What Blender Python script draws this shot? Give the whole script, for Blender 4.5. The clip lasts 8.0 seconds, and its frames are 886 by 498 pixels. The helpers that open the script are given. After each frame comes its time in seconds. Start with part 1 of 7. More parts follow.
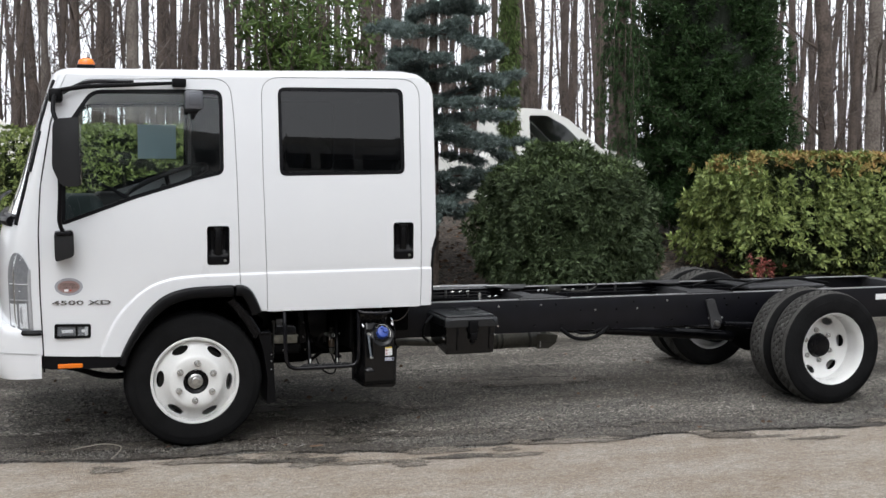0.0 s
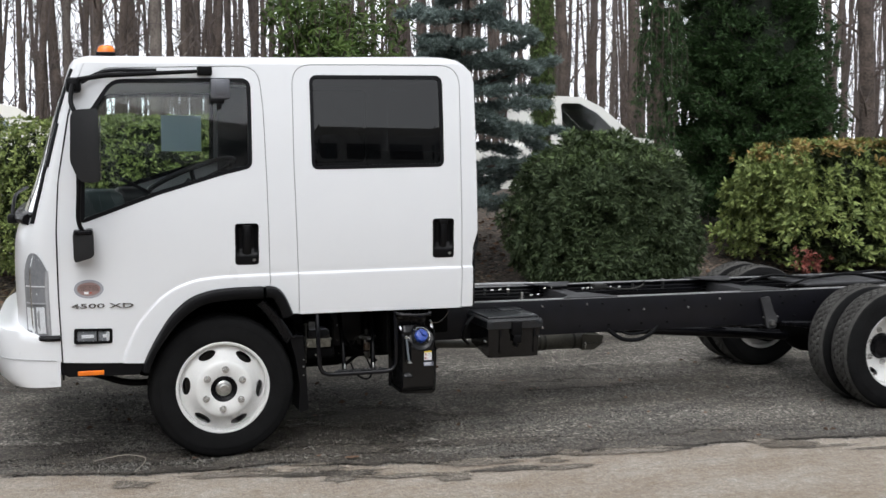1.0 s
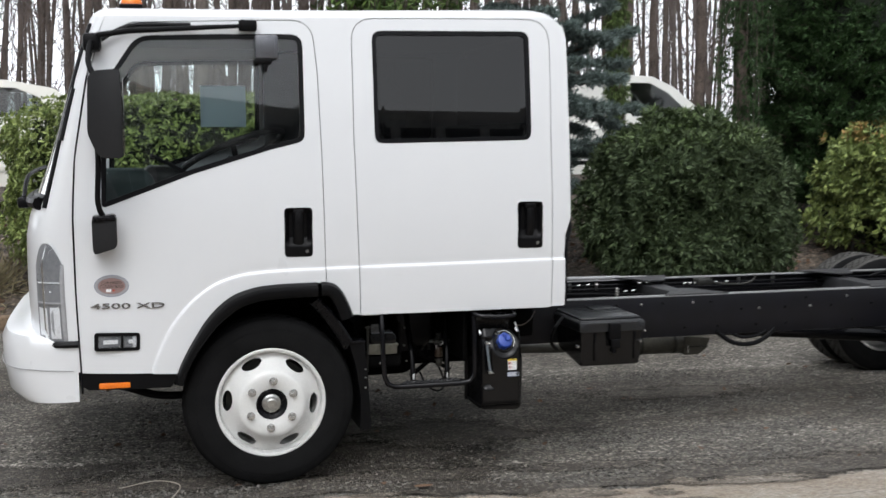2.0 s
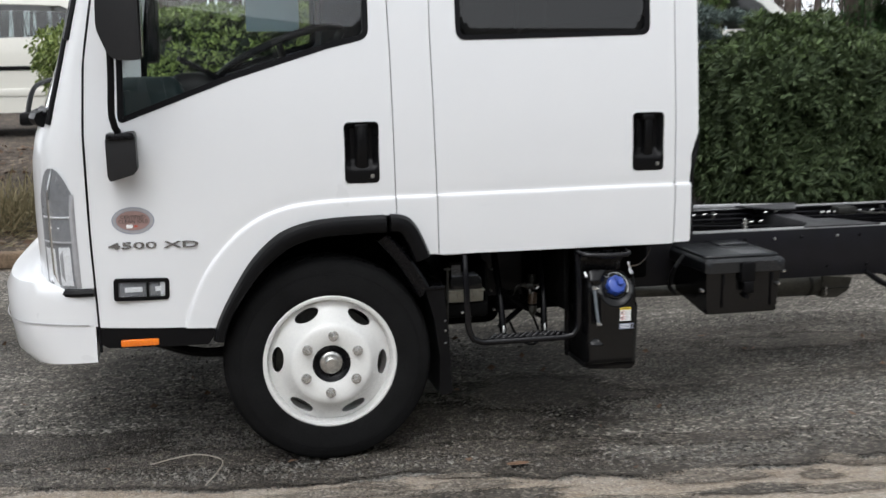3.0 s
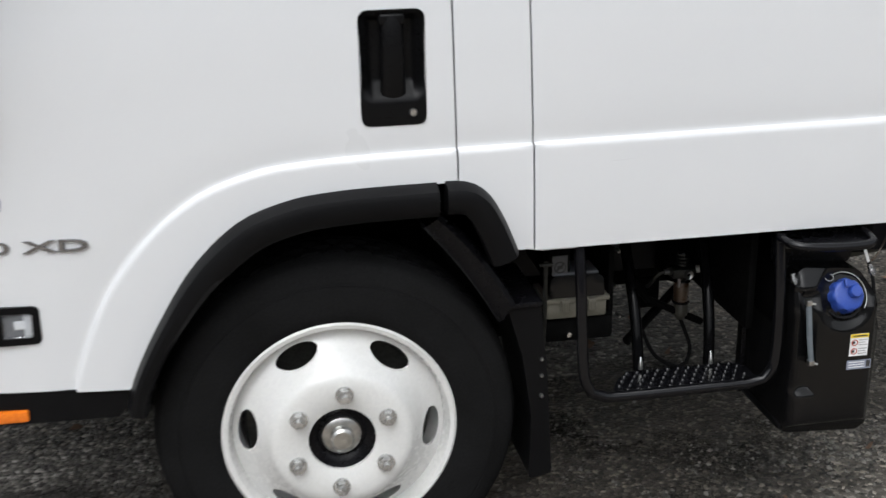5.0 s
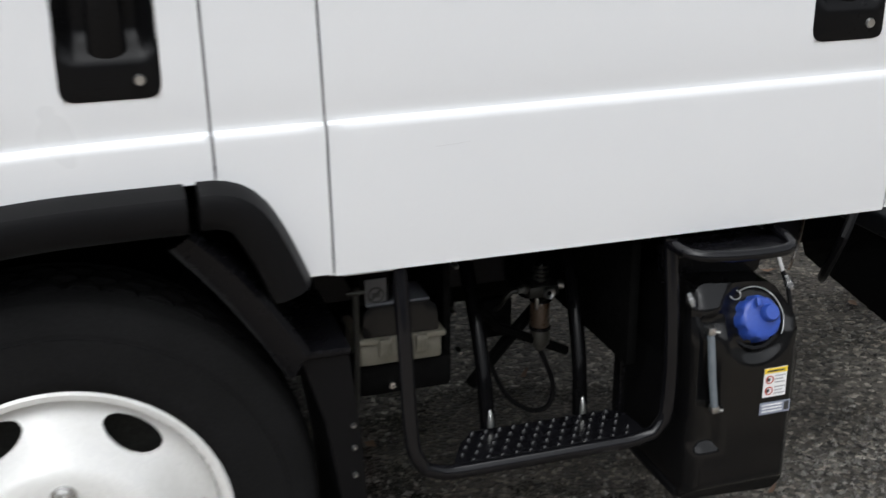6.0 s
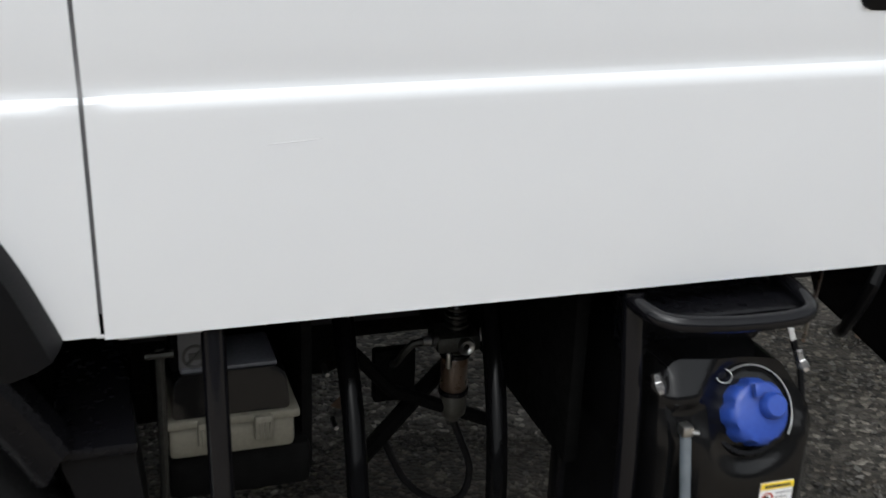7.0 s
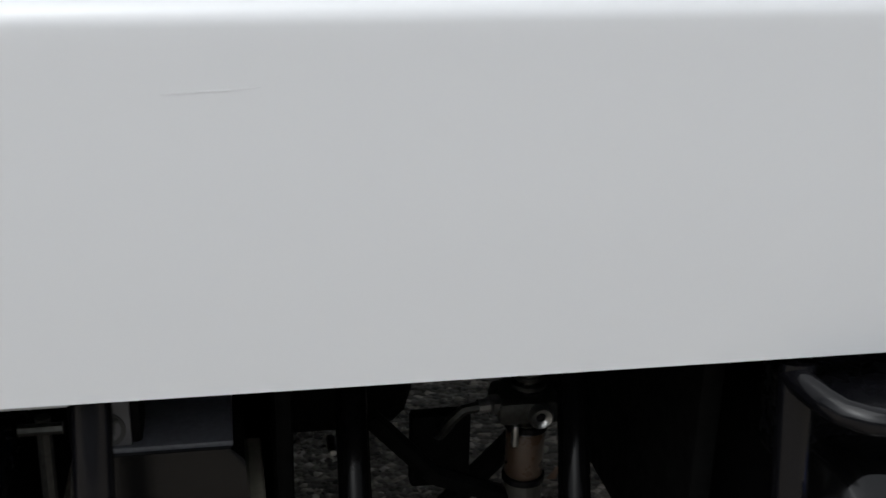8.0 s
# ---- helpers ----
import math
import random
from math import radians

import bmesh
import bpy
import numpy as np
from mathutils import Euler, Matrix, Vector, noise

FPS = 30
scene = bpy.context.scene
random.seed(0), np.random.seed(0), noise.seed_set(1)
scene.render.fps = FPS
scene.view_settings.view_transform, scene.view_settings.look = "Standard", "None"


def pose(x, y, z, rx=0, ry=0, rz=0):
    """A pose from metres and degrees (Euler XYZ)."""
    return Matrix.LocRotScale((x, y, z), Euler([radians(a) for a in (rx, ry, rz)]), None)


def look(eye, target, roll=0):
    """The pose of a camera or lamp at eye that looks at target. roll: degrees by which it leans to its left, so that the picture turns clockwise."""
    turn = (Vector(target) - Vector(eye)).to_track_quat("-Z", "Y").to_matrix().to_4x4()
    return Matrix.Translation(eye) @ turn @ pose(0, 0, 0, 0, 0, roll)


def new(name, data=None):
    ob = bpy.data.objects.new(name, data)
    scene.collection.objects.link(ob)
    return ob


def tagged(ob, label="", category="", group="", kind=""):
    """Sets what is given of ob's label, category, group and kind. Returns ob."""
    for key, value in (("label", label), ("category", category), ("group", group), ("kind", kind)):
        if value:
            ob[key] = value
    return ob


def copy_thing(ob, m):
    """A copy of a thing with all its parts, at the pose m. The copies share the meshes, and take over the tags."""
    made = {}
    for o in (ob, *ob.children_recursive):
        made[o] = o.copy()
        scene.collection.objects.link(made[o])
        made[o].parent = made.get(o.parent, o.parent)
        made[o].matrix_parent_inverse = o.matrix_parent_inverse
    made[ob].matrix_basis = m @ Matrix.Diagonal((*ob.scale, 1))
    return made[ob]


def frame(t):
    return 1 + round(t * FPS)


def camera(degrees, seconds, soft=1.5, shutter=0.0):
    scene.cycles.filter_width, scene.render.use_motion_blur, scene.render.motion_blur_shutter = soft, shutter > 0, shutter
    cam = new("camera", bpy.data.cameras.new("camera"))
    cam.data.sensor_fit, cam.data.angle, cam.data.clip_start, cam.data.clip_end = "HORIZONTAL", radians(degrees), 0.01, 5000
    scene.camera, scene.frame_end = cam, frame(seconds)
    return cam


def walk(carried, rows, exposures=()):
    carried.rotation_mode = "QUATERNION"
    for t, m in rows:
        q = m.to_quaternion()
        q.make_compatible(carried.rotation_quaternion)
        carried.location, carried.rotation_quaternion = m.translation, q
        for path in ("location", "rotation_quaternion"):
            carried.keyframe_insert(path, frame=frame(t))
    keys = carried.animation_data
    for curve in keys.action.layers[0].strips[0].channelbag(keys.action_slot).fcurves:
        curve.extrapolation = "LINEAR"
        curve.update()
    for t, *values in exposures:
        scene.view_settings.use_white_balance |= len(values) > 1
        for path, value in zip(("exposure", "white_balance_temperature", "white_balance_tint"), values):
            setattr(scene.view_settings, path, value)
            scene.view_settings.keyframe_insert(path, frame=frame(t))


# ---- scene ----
cam = camera(42.0, 8.0, 1.5, 0.4)
PATH = [
    (0, (-0.774, -0.851, 1.734), (-0.138, 1.038, 1.577), 0.4),
    (0.5, (-0.781, -0.722, 1.729), (-0.155, 1.171, 1.567), 0.2),
    (1, (-0.738, -0.398, 1.752), (-0.141, 1.502, 1.575), 0.1),
    (1.2, (-0.716, -0.224, 1.747), (-0.132, 1.681, 1.572), 0.3),
    (2.3, (-0.558, 0.982, 1.626), (-0.074, 2.91, 1.403), -0.6),
    (2.5, (-0.529, 1.173, 1.613), (-0.068, 3.102, 1.359), -0.8),
    (3, (-0.457, 1.709, 1.537), (-0.053, 3.642, 1.219), -0.9),
    (3.5, (-0.371, 2.264, 1.625), (-0.034, 4.184, 1.175), -0.9),
    (4, (-0.269, 2.871, 1.76), (-0.012, 4.76, 1.157), -0.8),
    (4.2, (-0.245, 3.082, 1.751), (-0.003, 4.965, 1.121), -0.7),
    (5.3, (-0.119, 4.0, 1.563), (0.284, 5.84, 0.89), -1.1),
    (5.5, (-0.084, 4.147, 1.519), (0.386, 5.97, 0.843), -0.9),
    (6, (0.1, 4.445, 1.438), (0.666, 6.234, 0.744), -0.5),
    (6.5, (0.285, 4.729, 1.385), (0.886, 6.49, 0.652), 0.9),
    (7, (0.42, 4.979, 1.305), (1.005, 6.743, 0.566), 2.3),
    (7.5, (0.504, 5.213, 1.226), (1.036, 7.003, 0.51), 3.3),
    (8, (0.619, 5.384, 1.146), (0.979, 7.211, 0.417), 1.6),
]
EXPOSURES = [(0, 0.08, 6250, 10), (4, 0.10, 6250, 9), (6, 0.10, 6250, 9), (7, 0.07, 6250, 8), (7.5, 0.03, 6250, 8), (8, -0.29, 6200, 8)]
walk(cam, [(t, look(eye, target, roll)) for t, eye, target, roll in PATH], EXPOSURES)

# ---- world and light: bright overcast sky ----
world = bpy.data.worlds.new("overcast_sky")
scene.world = world
world.use_nodes = True
wn, wl = world.node_tree.nodes, world.node_tree.links
sky = wn.new("ShaderNodeTexSky")
sky.sky_type, sky.sun_disc = "NISHITA", False
sky.sun_elevation, sky.sun_rotation = radians(52), radians(200)
sky.air_density, sky.dust_density, sky.ozone_density = 1.0, 4.0, 1.0
veil = wn.new("ShaderNodeHueSaturation")
veil.inputs["Saturation"].default_value = 0.12
wl.new(sky.outputs[0], veil.inputs["Color"])
wl.new(veil.outputs[0], wn["Background"].inputs["Color"])
wn["Background"].inputs["Strength"].default_value = 0.20
sun = new("sun", bpy.data.lights.new("sun", "SUN"))
sun.data.energy, sun.data.angle, sun.data.color = 1.35, radians(50), (1.0, 0.98, 0.95)
sun.matrix_basis = look((-0.5, -1.0, 12), (0, 0, 0))


# ---- materials ----
def material(name, base, rough=0.6, metal=0.0, second=None, scale=6.0, fine=60.0, bump=0.0, spread=0.25, coat=0.0, per="object", glow=0.0, spec=0.5):
    """Two-scale procedural surface: a large stain and a fine grain between base and second, with relief."""
    m = bpy.data.materials.new(name)
    m.use_nodes = True
    n, l = m.node_tree.nodes, m.node_tree.links
    p = n["Principled BSDF"]
    second = second or tuple(c * (1 - spread) for c in base)
    at = n.new("ShaderNodeTexCoord")
    big, small = n.new("ShaderNodeTexNoise"), n.new("ShaderNodeTexNoise")
    big.inputs["Scale"].default_value, small.inputs["Scale"].default_value = scale, fine
    big.inputs["Detail"].default_value, small.inputs["Detail"].default_value = 5, 4
    for t in (big, small):
        l.new(at.outputs["Object"], t.inputs["Vector"])
    add = n.new("ShaderNodeMath")
    add.operation = "MULTIPLY_ADD"
    l.new(small.outputs["Fac"], add.inputs[0])
    add.inputs[1].default_value = 0.5
    half = n.new("ShaderNodeMath")
    half.operation = "MULTIPLY"
    half.inputs[1].default_value = 0.5
    l.new(big.outputs["Fac"], half.inputs[0])
    l.new(half.outputs[0], add.inputs[2])
    ramp = n.new("ShaderNodeMapRange")
    ramp.inputs["From Min"].default_value, ramp.inputs["From Max"].default_value = 0.36, 0.64
    l.new(add.outputs[0], ramp.inputs["Value"])
    value = ramp.outputs[0]
    if per == "island":
        geo = n.new("ShaderNodeNewGeometry")
        mix = n.new("ShaderNodeMath")
        mix.operation = "MULTIPLY_ADD"
        l.new(geo.outputs["Random Per Island"], mix.inputs[0])
        mix.inputs[1].default_value = 0.75
        quarter = n.new("ShaderNodeMath")
        quarter.operation = "MULTIPLY"
        quarter.inputs[1].default_value = 0.25
        l.new(value, quarter.inputs[0])
        l.new(quarter.outputs[0], mix.inputs[2])
        value = mix.outputs[0]
    col = n.new("ShaderNodeMix")
    col.data_type = "RGBA"
    l.new(value, col.inputs["Factor"])
    col.inputs["A"].default_value, col.inputs["B"].default_value = (*second, 1), (*base, 1)
    l.new(col.outputs["Result"], p.inputs["Base Color"])
    rr = n.new("ShaderNodeMapRange")
    rr.inputs["To Min"].default_value, rr.inputs["To Max"].default_value = min(1, rough * 1.15), rough * 0.85
    l.new(value, rr.inputs["Value"])
    l.new(rr.outputs[0], p.inputs["Roughness"])
    p.inputs["Metallic"].default_value = metal
    p.inputs["Coat Weight"].default_value = coat
    p.inputs["Coat Roughness"].default_value = 0.10
    p.inputs["Specular IOR Level"].default_value = spec
    if bump:
        b = n.new("ShaderNodeBump")
        b.inputs["Strength"].default_value, b.inputs["Distance"].default_value = min(1, bump * 50), bump
        l.new(small.outputs["Fac"], b.inputs["Height"])
        l.new(b.outputs[0], p.inputs["Normal"])
    if glow:
        p.inputs["Emission Color"].default_value = (*base, 1)
        p.inputs["Emission Strength"].default_value = glow
    return m


def glass(name, tint, rough=0.0, ior=1.75):
    """A pane: clear with a tint, and mirror-like at its face."""
    m = bpy.data.materials.new(name)
    m.use_nodes = True
    n, l = m.node_tree.nodes, m.node_tree.links
    n.clear()
    out, mix, see, shine, fres = (n.new("ShaderNode" + k) for k in ("OutputMaterial", "MixShader", "BsdfTransparent", "BsdfGlossy", "Fresnel"))
    see.inputs["Color"].default_value = (*tint, 1)
    shine.inputs["Roughness"].default_value = rough
    fres.inputs["IOR"].default_value = ior
    l.new(fres.outputs[0], mix.inputs[0])
    l.new(see.outputs[0], mix.inputs[1])
    l.new(shine.outputs[0], mix.inputs[2])
    l.new(mix.outputs[0], out.inputs["Surface"])
    return m


WHITE = material("white_truck_paint", (0.675, 0.685, 0.698), 0.32, second=(0.660, 0.671, 0.686), scale=1.1, fine=5, coat=0.55)
WHITE_FAR = material("white_car_paint", (0.78, 0.78, 0.74), 0.3, spread=0.05, coat=0.5)
CREAM = material("cream_car_paint", (0.70, 0.685, 0.62), 0.3, spread=0.05, coat=0.5)
MIRROR_BLACK = material("grained_black_mirror_shell", (0.016, 0.016, 0.017), 0.42, second=(0.011, 0.011, 0.012), fine=300, bump=0.0003, spec=0.3)
BLACK = material("black_textured_plastic", (0.006, 0.006, 0.0065), 0.40, second=(0.0035, 0.0035, 0.004), fine=400, bump=0.0004, spec=0.10)
GLOSS_BLACK = material("black_painted_steel", (0.005, 0.005, 0.006), 0.26, second=(0.003, 0.003, 0.004), fine=90, bump=0.0002, spec=0.16)
TUBE = material("glossy_black_tube", (0.005, 0.005, 0.006), 0.15, second=(0.003, 0.003, 0.004), fine=90, spec=0.30)
POST = material("gloss_black_post_paint", (0.003, 0.003, 0.0035), 0.10, second=(0.002, 0.002, 0.002), fine=90, spec=0.08)
BOX_BLACK = material("black_box_plastic", (0.012, 0.013, 0.015), 0.30, second=(0.007, 0.008, 0.009), fine=300, bump=0.0002, spec=0.5)
TANK = material("black_moulded_polythene", (0.004, 0.004, 0.0045), 0.16, second=(0.003, 0.003, 0.003), fine=300, bump=0.0002, spec=0.32)
TAG = material("grey_tag_card", (0.09, 0.09, 0.095), 0.6, spread=0.1)
FLANGE_SHEEN = material("sheen_painted_flange_steel", (0.26, 0.26, 0.265), 0.38, second=(0.14, 0.14, 0.142), scale=7, fine=90, bump=0.0004, spec=0.5)
FRAME_GREY = material("dark_grey_frame_steel", (0.050, 0.050, 0.052), 0.5, second=(0.022, 0.022, 0.024), scale=10, fine=120, bump=0.0005, spec=0.4)
FRAME_BLACK = material("black_chassis_paint", (0.008, 0.008, 0.011), 0.34, second=(0.004, 0.004, 0.005), scale=8, fine=120, bump=0.0005, spec=0.27)
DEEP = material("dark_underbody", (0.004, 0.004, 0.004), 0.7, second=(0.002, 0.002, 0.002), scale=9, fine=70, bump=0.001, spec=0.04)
RUBBER = material("black_tyre_rubber", (0.013, 0.013, 0.0135), 0.85, second=(0.008, 0.008, 0.008), scale=8, fine=220, bump=0.0006, spec=0.03)
DUSTY_RUBBER = material("dusty_tread_rubber", (0.088, 0.086, 0.081), 0.9, second=(0.036, 0.035, 0.033), scale=9, fine=120, bump=0.0006, spec=0.05)
GAP_RUBBER = material("grey_door_gap_rubber", (0.24, 0.24, 0.245), 0.5, spread=0.3, fine=200, spec=0.2)
SEAL = material("black_window_rubber", (0.005, 0.005, 0.006), 0.35, spread=0.3, fine=200, spec=0.15)
HANDLE = material("satin_black_handle", (0.005, 0.005, 0.0055), 0.30, spread=0.3, fine=200, spec=0.13)
RIM = material("white_wheel_enamel", (0.70, 0.70, 0.69), 0.28, second=(0.63, 0.63, 0.61), scale=10, fine=80, coat=0.3)
CHROME = material("bright_metal", (0.72, 0.72, 0.72), 0.22, 1.0, spread=0.25, scale=25)
STEEL = material("dull_zinc_steel", (0.60, 0.60, 0.58), 0.32, 1.0, spread=0.35, scale=30)
ALU = material("cast_aluminium", (0.060, 0.060, 0.055), 0.5, 0.8, spread=0.4, scale=30, fine=200, bump=0.0006)
EXHAUST = material("heat_stained_exhaust_steel", (0.085, 0.082, 0.067), 0.5, 0.2, second=(0.045, 0.043, 0.035), scale=14, fine=120, bump=0.0005)
NUT = material("zinc_wheel_nut", (0.55, 0.55, 0.54), 0.26, 0.75, spread=0.3, scale=60)
BADGE = material("satin_silver_badge", (0.34, 0.34, 0.35), 0.25, 0.9, spread=0.3, fine=300)
BLUE = material("blue_cap_plastic", (0.026, 0.068, 0.33), 0.34, second=(0.018, 0.05, 0.27), fine=200, bump=0.0003)
AMBER = material("amber_lens", (0.85, 0.22, 0.01), 0.25, second=(0.65, 0.13, 0.005), fine=150, bump=0.0006, coat=0.5)
OLIVE = material("olive_grey_casting", (0.055, 0.053, 0.044), 0.45, 0.2, spread=0.3, scale=30, fine=200, bump=0.0003)
TAN = material("olive_tan_plastic", (0.135, 0.127, 0.10), 0.55, spread=0.25, scale=20, fine=200, bump=0.0004)
COPPER = material("amber_filter_bowl", (0.085, 0.055, 0.036), 0.3, spread=0.4, scale=30, coat=0.5)
YELLOW = material("yellow_label", (0.85, 0.62, 0.03), 0.5, spread=0.06)
PAPER = material("white_label", (0.80, 0.80, 0.80), 0.5, spread=0.05, fine=200)
INK = material("dark_print", (0.03, 0.03, 0.03), 0.6, spread=0.2)
GREY_INK = material("grey_print", (0.35, 0.35, 0.36), 0.6, spread=0.2)
SCUFF = material("faint_paint_scuff", (0.56, 0.565, 0.575), 0.5, spread=0.1)
RED_INK = material("red_print", (0.45, 0.06, 0.03), 0.5, spread=0.2)
STICKER = material("grey_sticker_foil", (0.24, 0.26, 0.33), 0.45, spread=0.15, fine=200)
STICKER_RED = material("orange_sticker_print", (0.31, 0.20, 0.18), 0.5, spread=0.2, fine=90)
TRIM = material("charcoal_cab_trim", (0.045, 0.05, 0.052), 0.7, spread=0.35, fine=250, bump=0.0005)
DASH = material("teal_grey_dashboard", (0.030, 0.055, 0.057), 0.6, spread=0.3, fine=250, bump=0.0005)
WHEEL_BLACK = material("black_steering_wheel_vinyl", (0.012, 0.012, 0.013), 0.5, spread=0.3, fine=300, spec=0.3)
KEY_GREY = material("grey_key_box_and_lid_sheen", (0.13, 0.135, 0.15), 0.4, 0.3, spread=0.25, fine=200)
LINER = material("grey_headliner", (0.32, 0.33, 0.33), 0.9, spread=0.15, fine=200)
SEAT = material("dark_grey_seat_cloth", (0.06, 0.065, 0.07), 0.9, spread=0.4, fine=400, bump=0.0008)
LAMP_REFLECTOR = material("silver_reflector", (0.80, 0.81, 0.83), 0.32, 0.25, spread=0.2, scale=40)
LAMP_GREY = material("grey_lamp_housing", (0.20, 0.205, 0.215), 0.3, 0.0, spread=0.25, scale=20)
CLEAR = glass("clear_glass", (0.87, 0.93, 0.915))
LENS = glass("clear_lens", (0.95, 0.96, 0.97), 0.02, 1.38)
TINTED = glass("privacy_glass", (0.040, 0.043, 0.047), 0.0, 1.62)
FAR_GLASS = glass("far_tinted_glass", (0.42, 0.46, 0.45))
BARK = material("grey_brown_bark", (0.135, 0.103, 0.085), 0.95, second=(0.04, 0.032, 0.027), scale=3, fine=26, bump=0.012)
BARK_PALE = material("pale_grey_bark", (0.20, 0.172, 0.15), 0.95, second=(0.08, 0.065, 0.055), scale=3, fine=24, bump=0.012)
TWIG = material("dull_twig_bark", (0.13, 0.105, 0.095), 0.95, spread=0.5, scale=3)
TIMBER = material("weathered_landscape_timber", (0.23, 0.16, 0.10), 0.9, second=(0.10, 0.07, 0.045), scale=5, fine=45, bump=0.004)
LEAF_LIGHT = material("yellow_green_hedge_leaf", (0.31, 0.37, 0.12), 0.42, second=(0.050, 0.080, 0.022), per="island", spec=0.2)
LEAF_RED = material("bronze_new_growth", (0.33, 0.185, 0.075), 0.5, second=(0.20, 0.20, 0.06), per="island", spec=0.2)
LEAF_DARK = material("dark_green_shrub_leaf", (0.078, 0.108, 0.048), 0.55, second=(0.017, 0.028, 0.012), per="island", spec=0.2)
LEAF_MID = material("mid_green_shrub_leaf", (0.105, 0.150, 0.056), 0.42, second=(0.024, 0.036, 0.014), per="island", spec=0.2)
LEAF_BRIGHT = material("bright_green_leaf", (0.12, 0.175, 0.045), 0.45, second=(0.035, 0.07, 0.018), per="island", spec=0.2)
# dark copy of the leaf, with the shade inside a shrub put into its colour
LEAF_SHADE = material("inner_leaf_with_painted_shade", (0.055, 0.075, 0.026), 0.6, second=(0.012, 0.019, 0.008), per="island", spec=0.2)
NEEDLE_BLUE = material("blue_spruce_needle", (0.25, 0.31, 0.29), 0.6, second=(0.022, 0.036, 0.032), per="island", spec=0.2)
NEEDLE_DARK = material("dark_green_needle", (0.050, 0.098, 0.031), 0.6, second=(0.010, 0.021, 0.008), per="island", spec=0.2)
NEEDLE_WEEP = material("moss_green_needle", (0.13, 0.185, 0.055), 0.6, second=(0.028, 0.046, 0.014), per="island", spec=0.2)
SHADE_CORE = material("dark_core_for_inner_shade", (0.010, 0.016, 0.007), 0.95, second=(0.004, 0.007, 0.003), scale=9, fine=40, bump=0.02)
LITTER = material("brown_dead_leaf", (0.17, 0.10, 0.06), 0.8, second=(0.07, 0.045, 0.03), per="island")
PEBBLE = material("grey_gravel_chip", (0.22, 0.208, 0.187), 0.8, second=(0.012, 0.011, 0.010), per="island")
GRASS = material("dead_straw_grass", (0.28, 0.23, 0.13), 0.9, second=(0.12, 0.11, 0.06), per="island")
BRICK = material("pale_rendered_facade", (0.40, 0.405, 0.41), 0.9, spread=0.4, scale=4, fine=30, bump=0.004)
CONCRETE = material("pale_concrete", (0.42, 0.41, 0.39), 0.9, spread=0.2, scale=2, fine=30, bump=0.002)
OFFICE_GLASS = material("dark_window_glass", (0.06, 0.065, 0.072), 0.25, spread=0.2, spec=0.15)


def thin_sheet(name, colour):
    """Paper that lets light through."""
    m = bpy.data.materials.new(name)
    m.use_nodes = True
    n, l = m.node_tree.nodes, m.node_tree.links
    n.clear()
    out, mix, front, through_light = (n.new("ShaderNode" + k) for k in ("OutputMaterial", "MixShader", "BsdfDiffuse", "BsdfTranslucent"))
    front.inputs["Color"].default_value = through_light.inputs["Color"].default_value = (*colour, 1)
    mix.inputs[0].default_value = 0.7
    l.new(front.outputs[0], mix.inputs[1])
    l.new(through_light.outputs[0], mix.inputs[2])
    l.new(mix.outputs[0], out.inputs["Surface"])
    return m


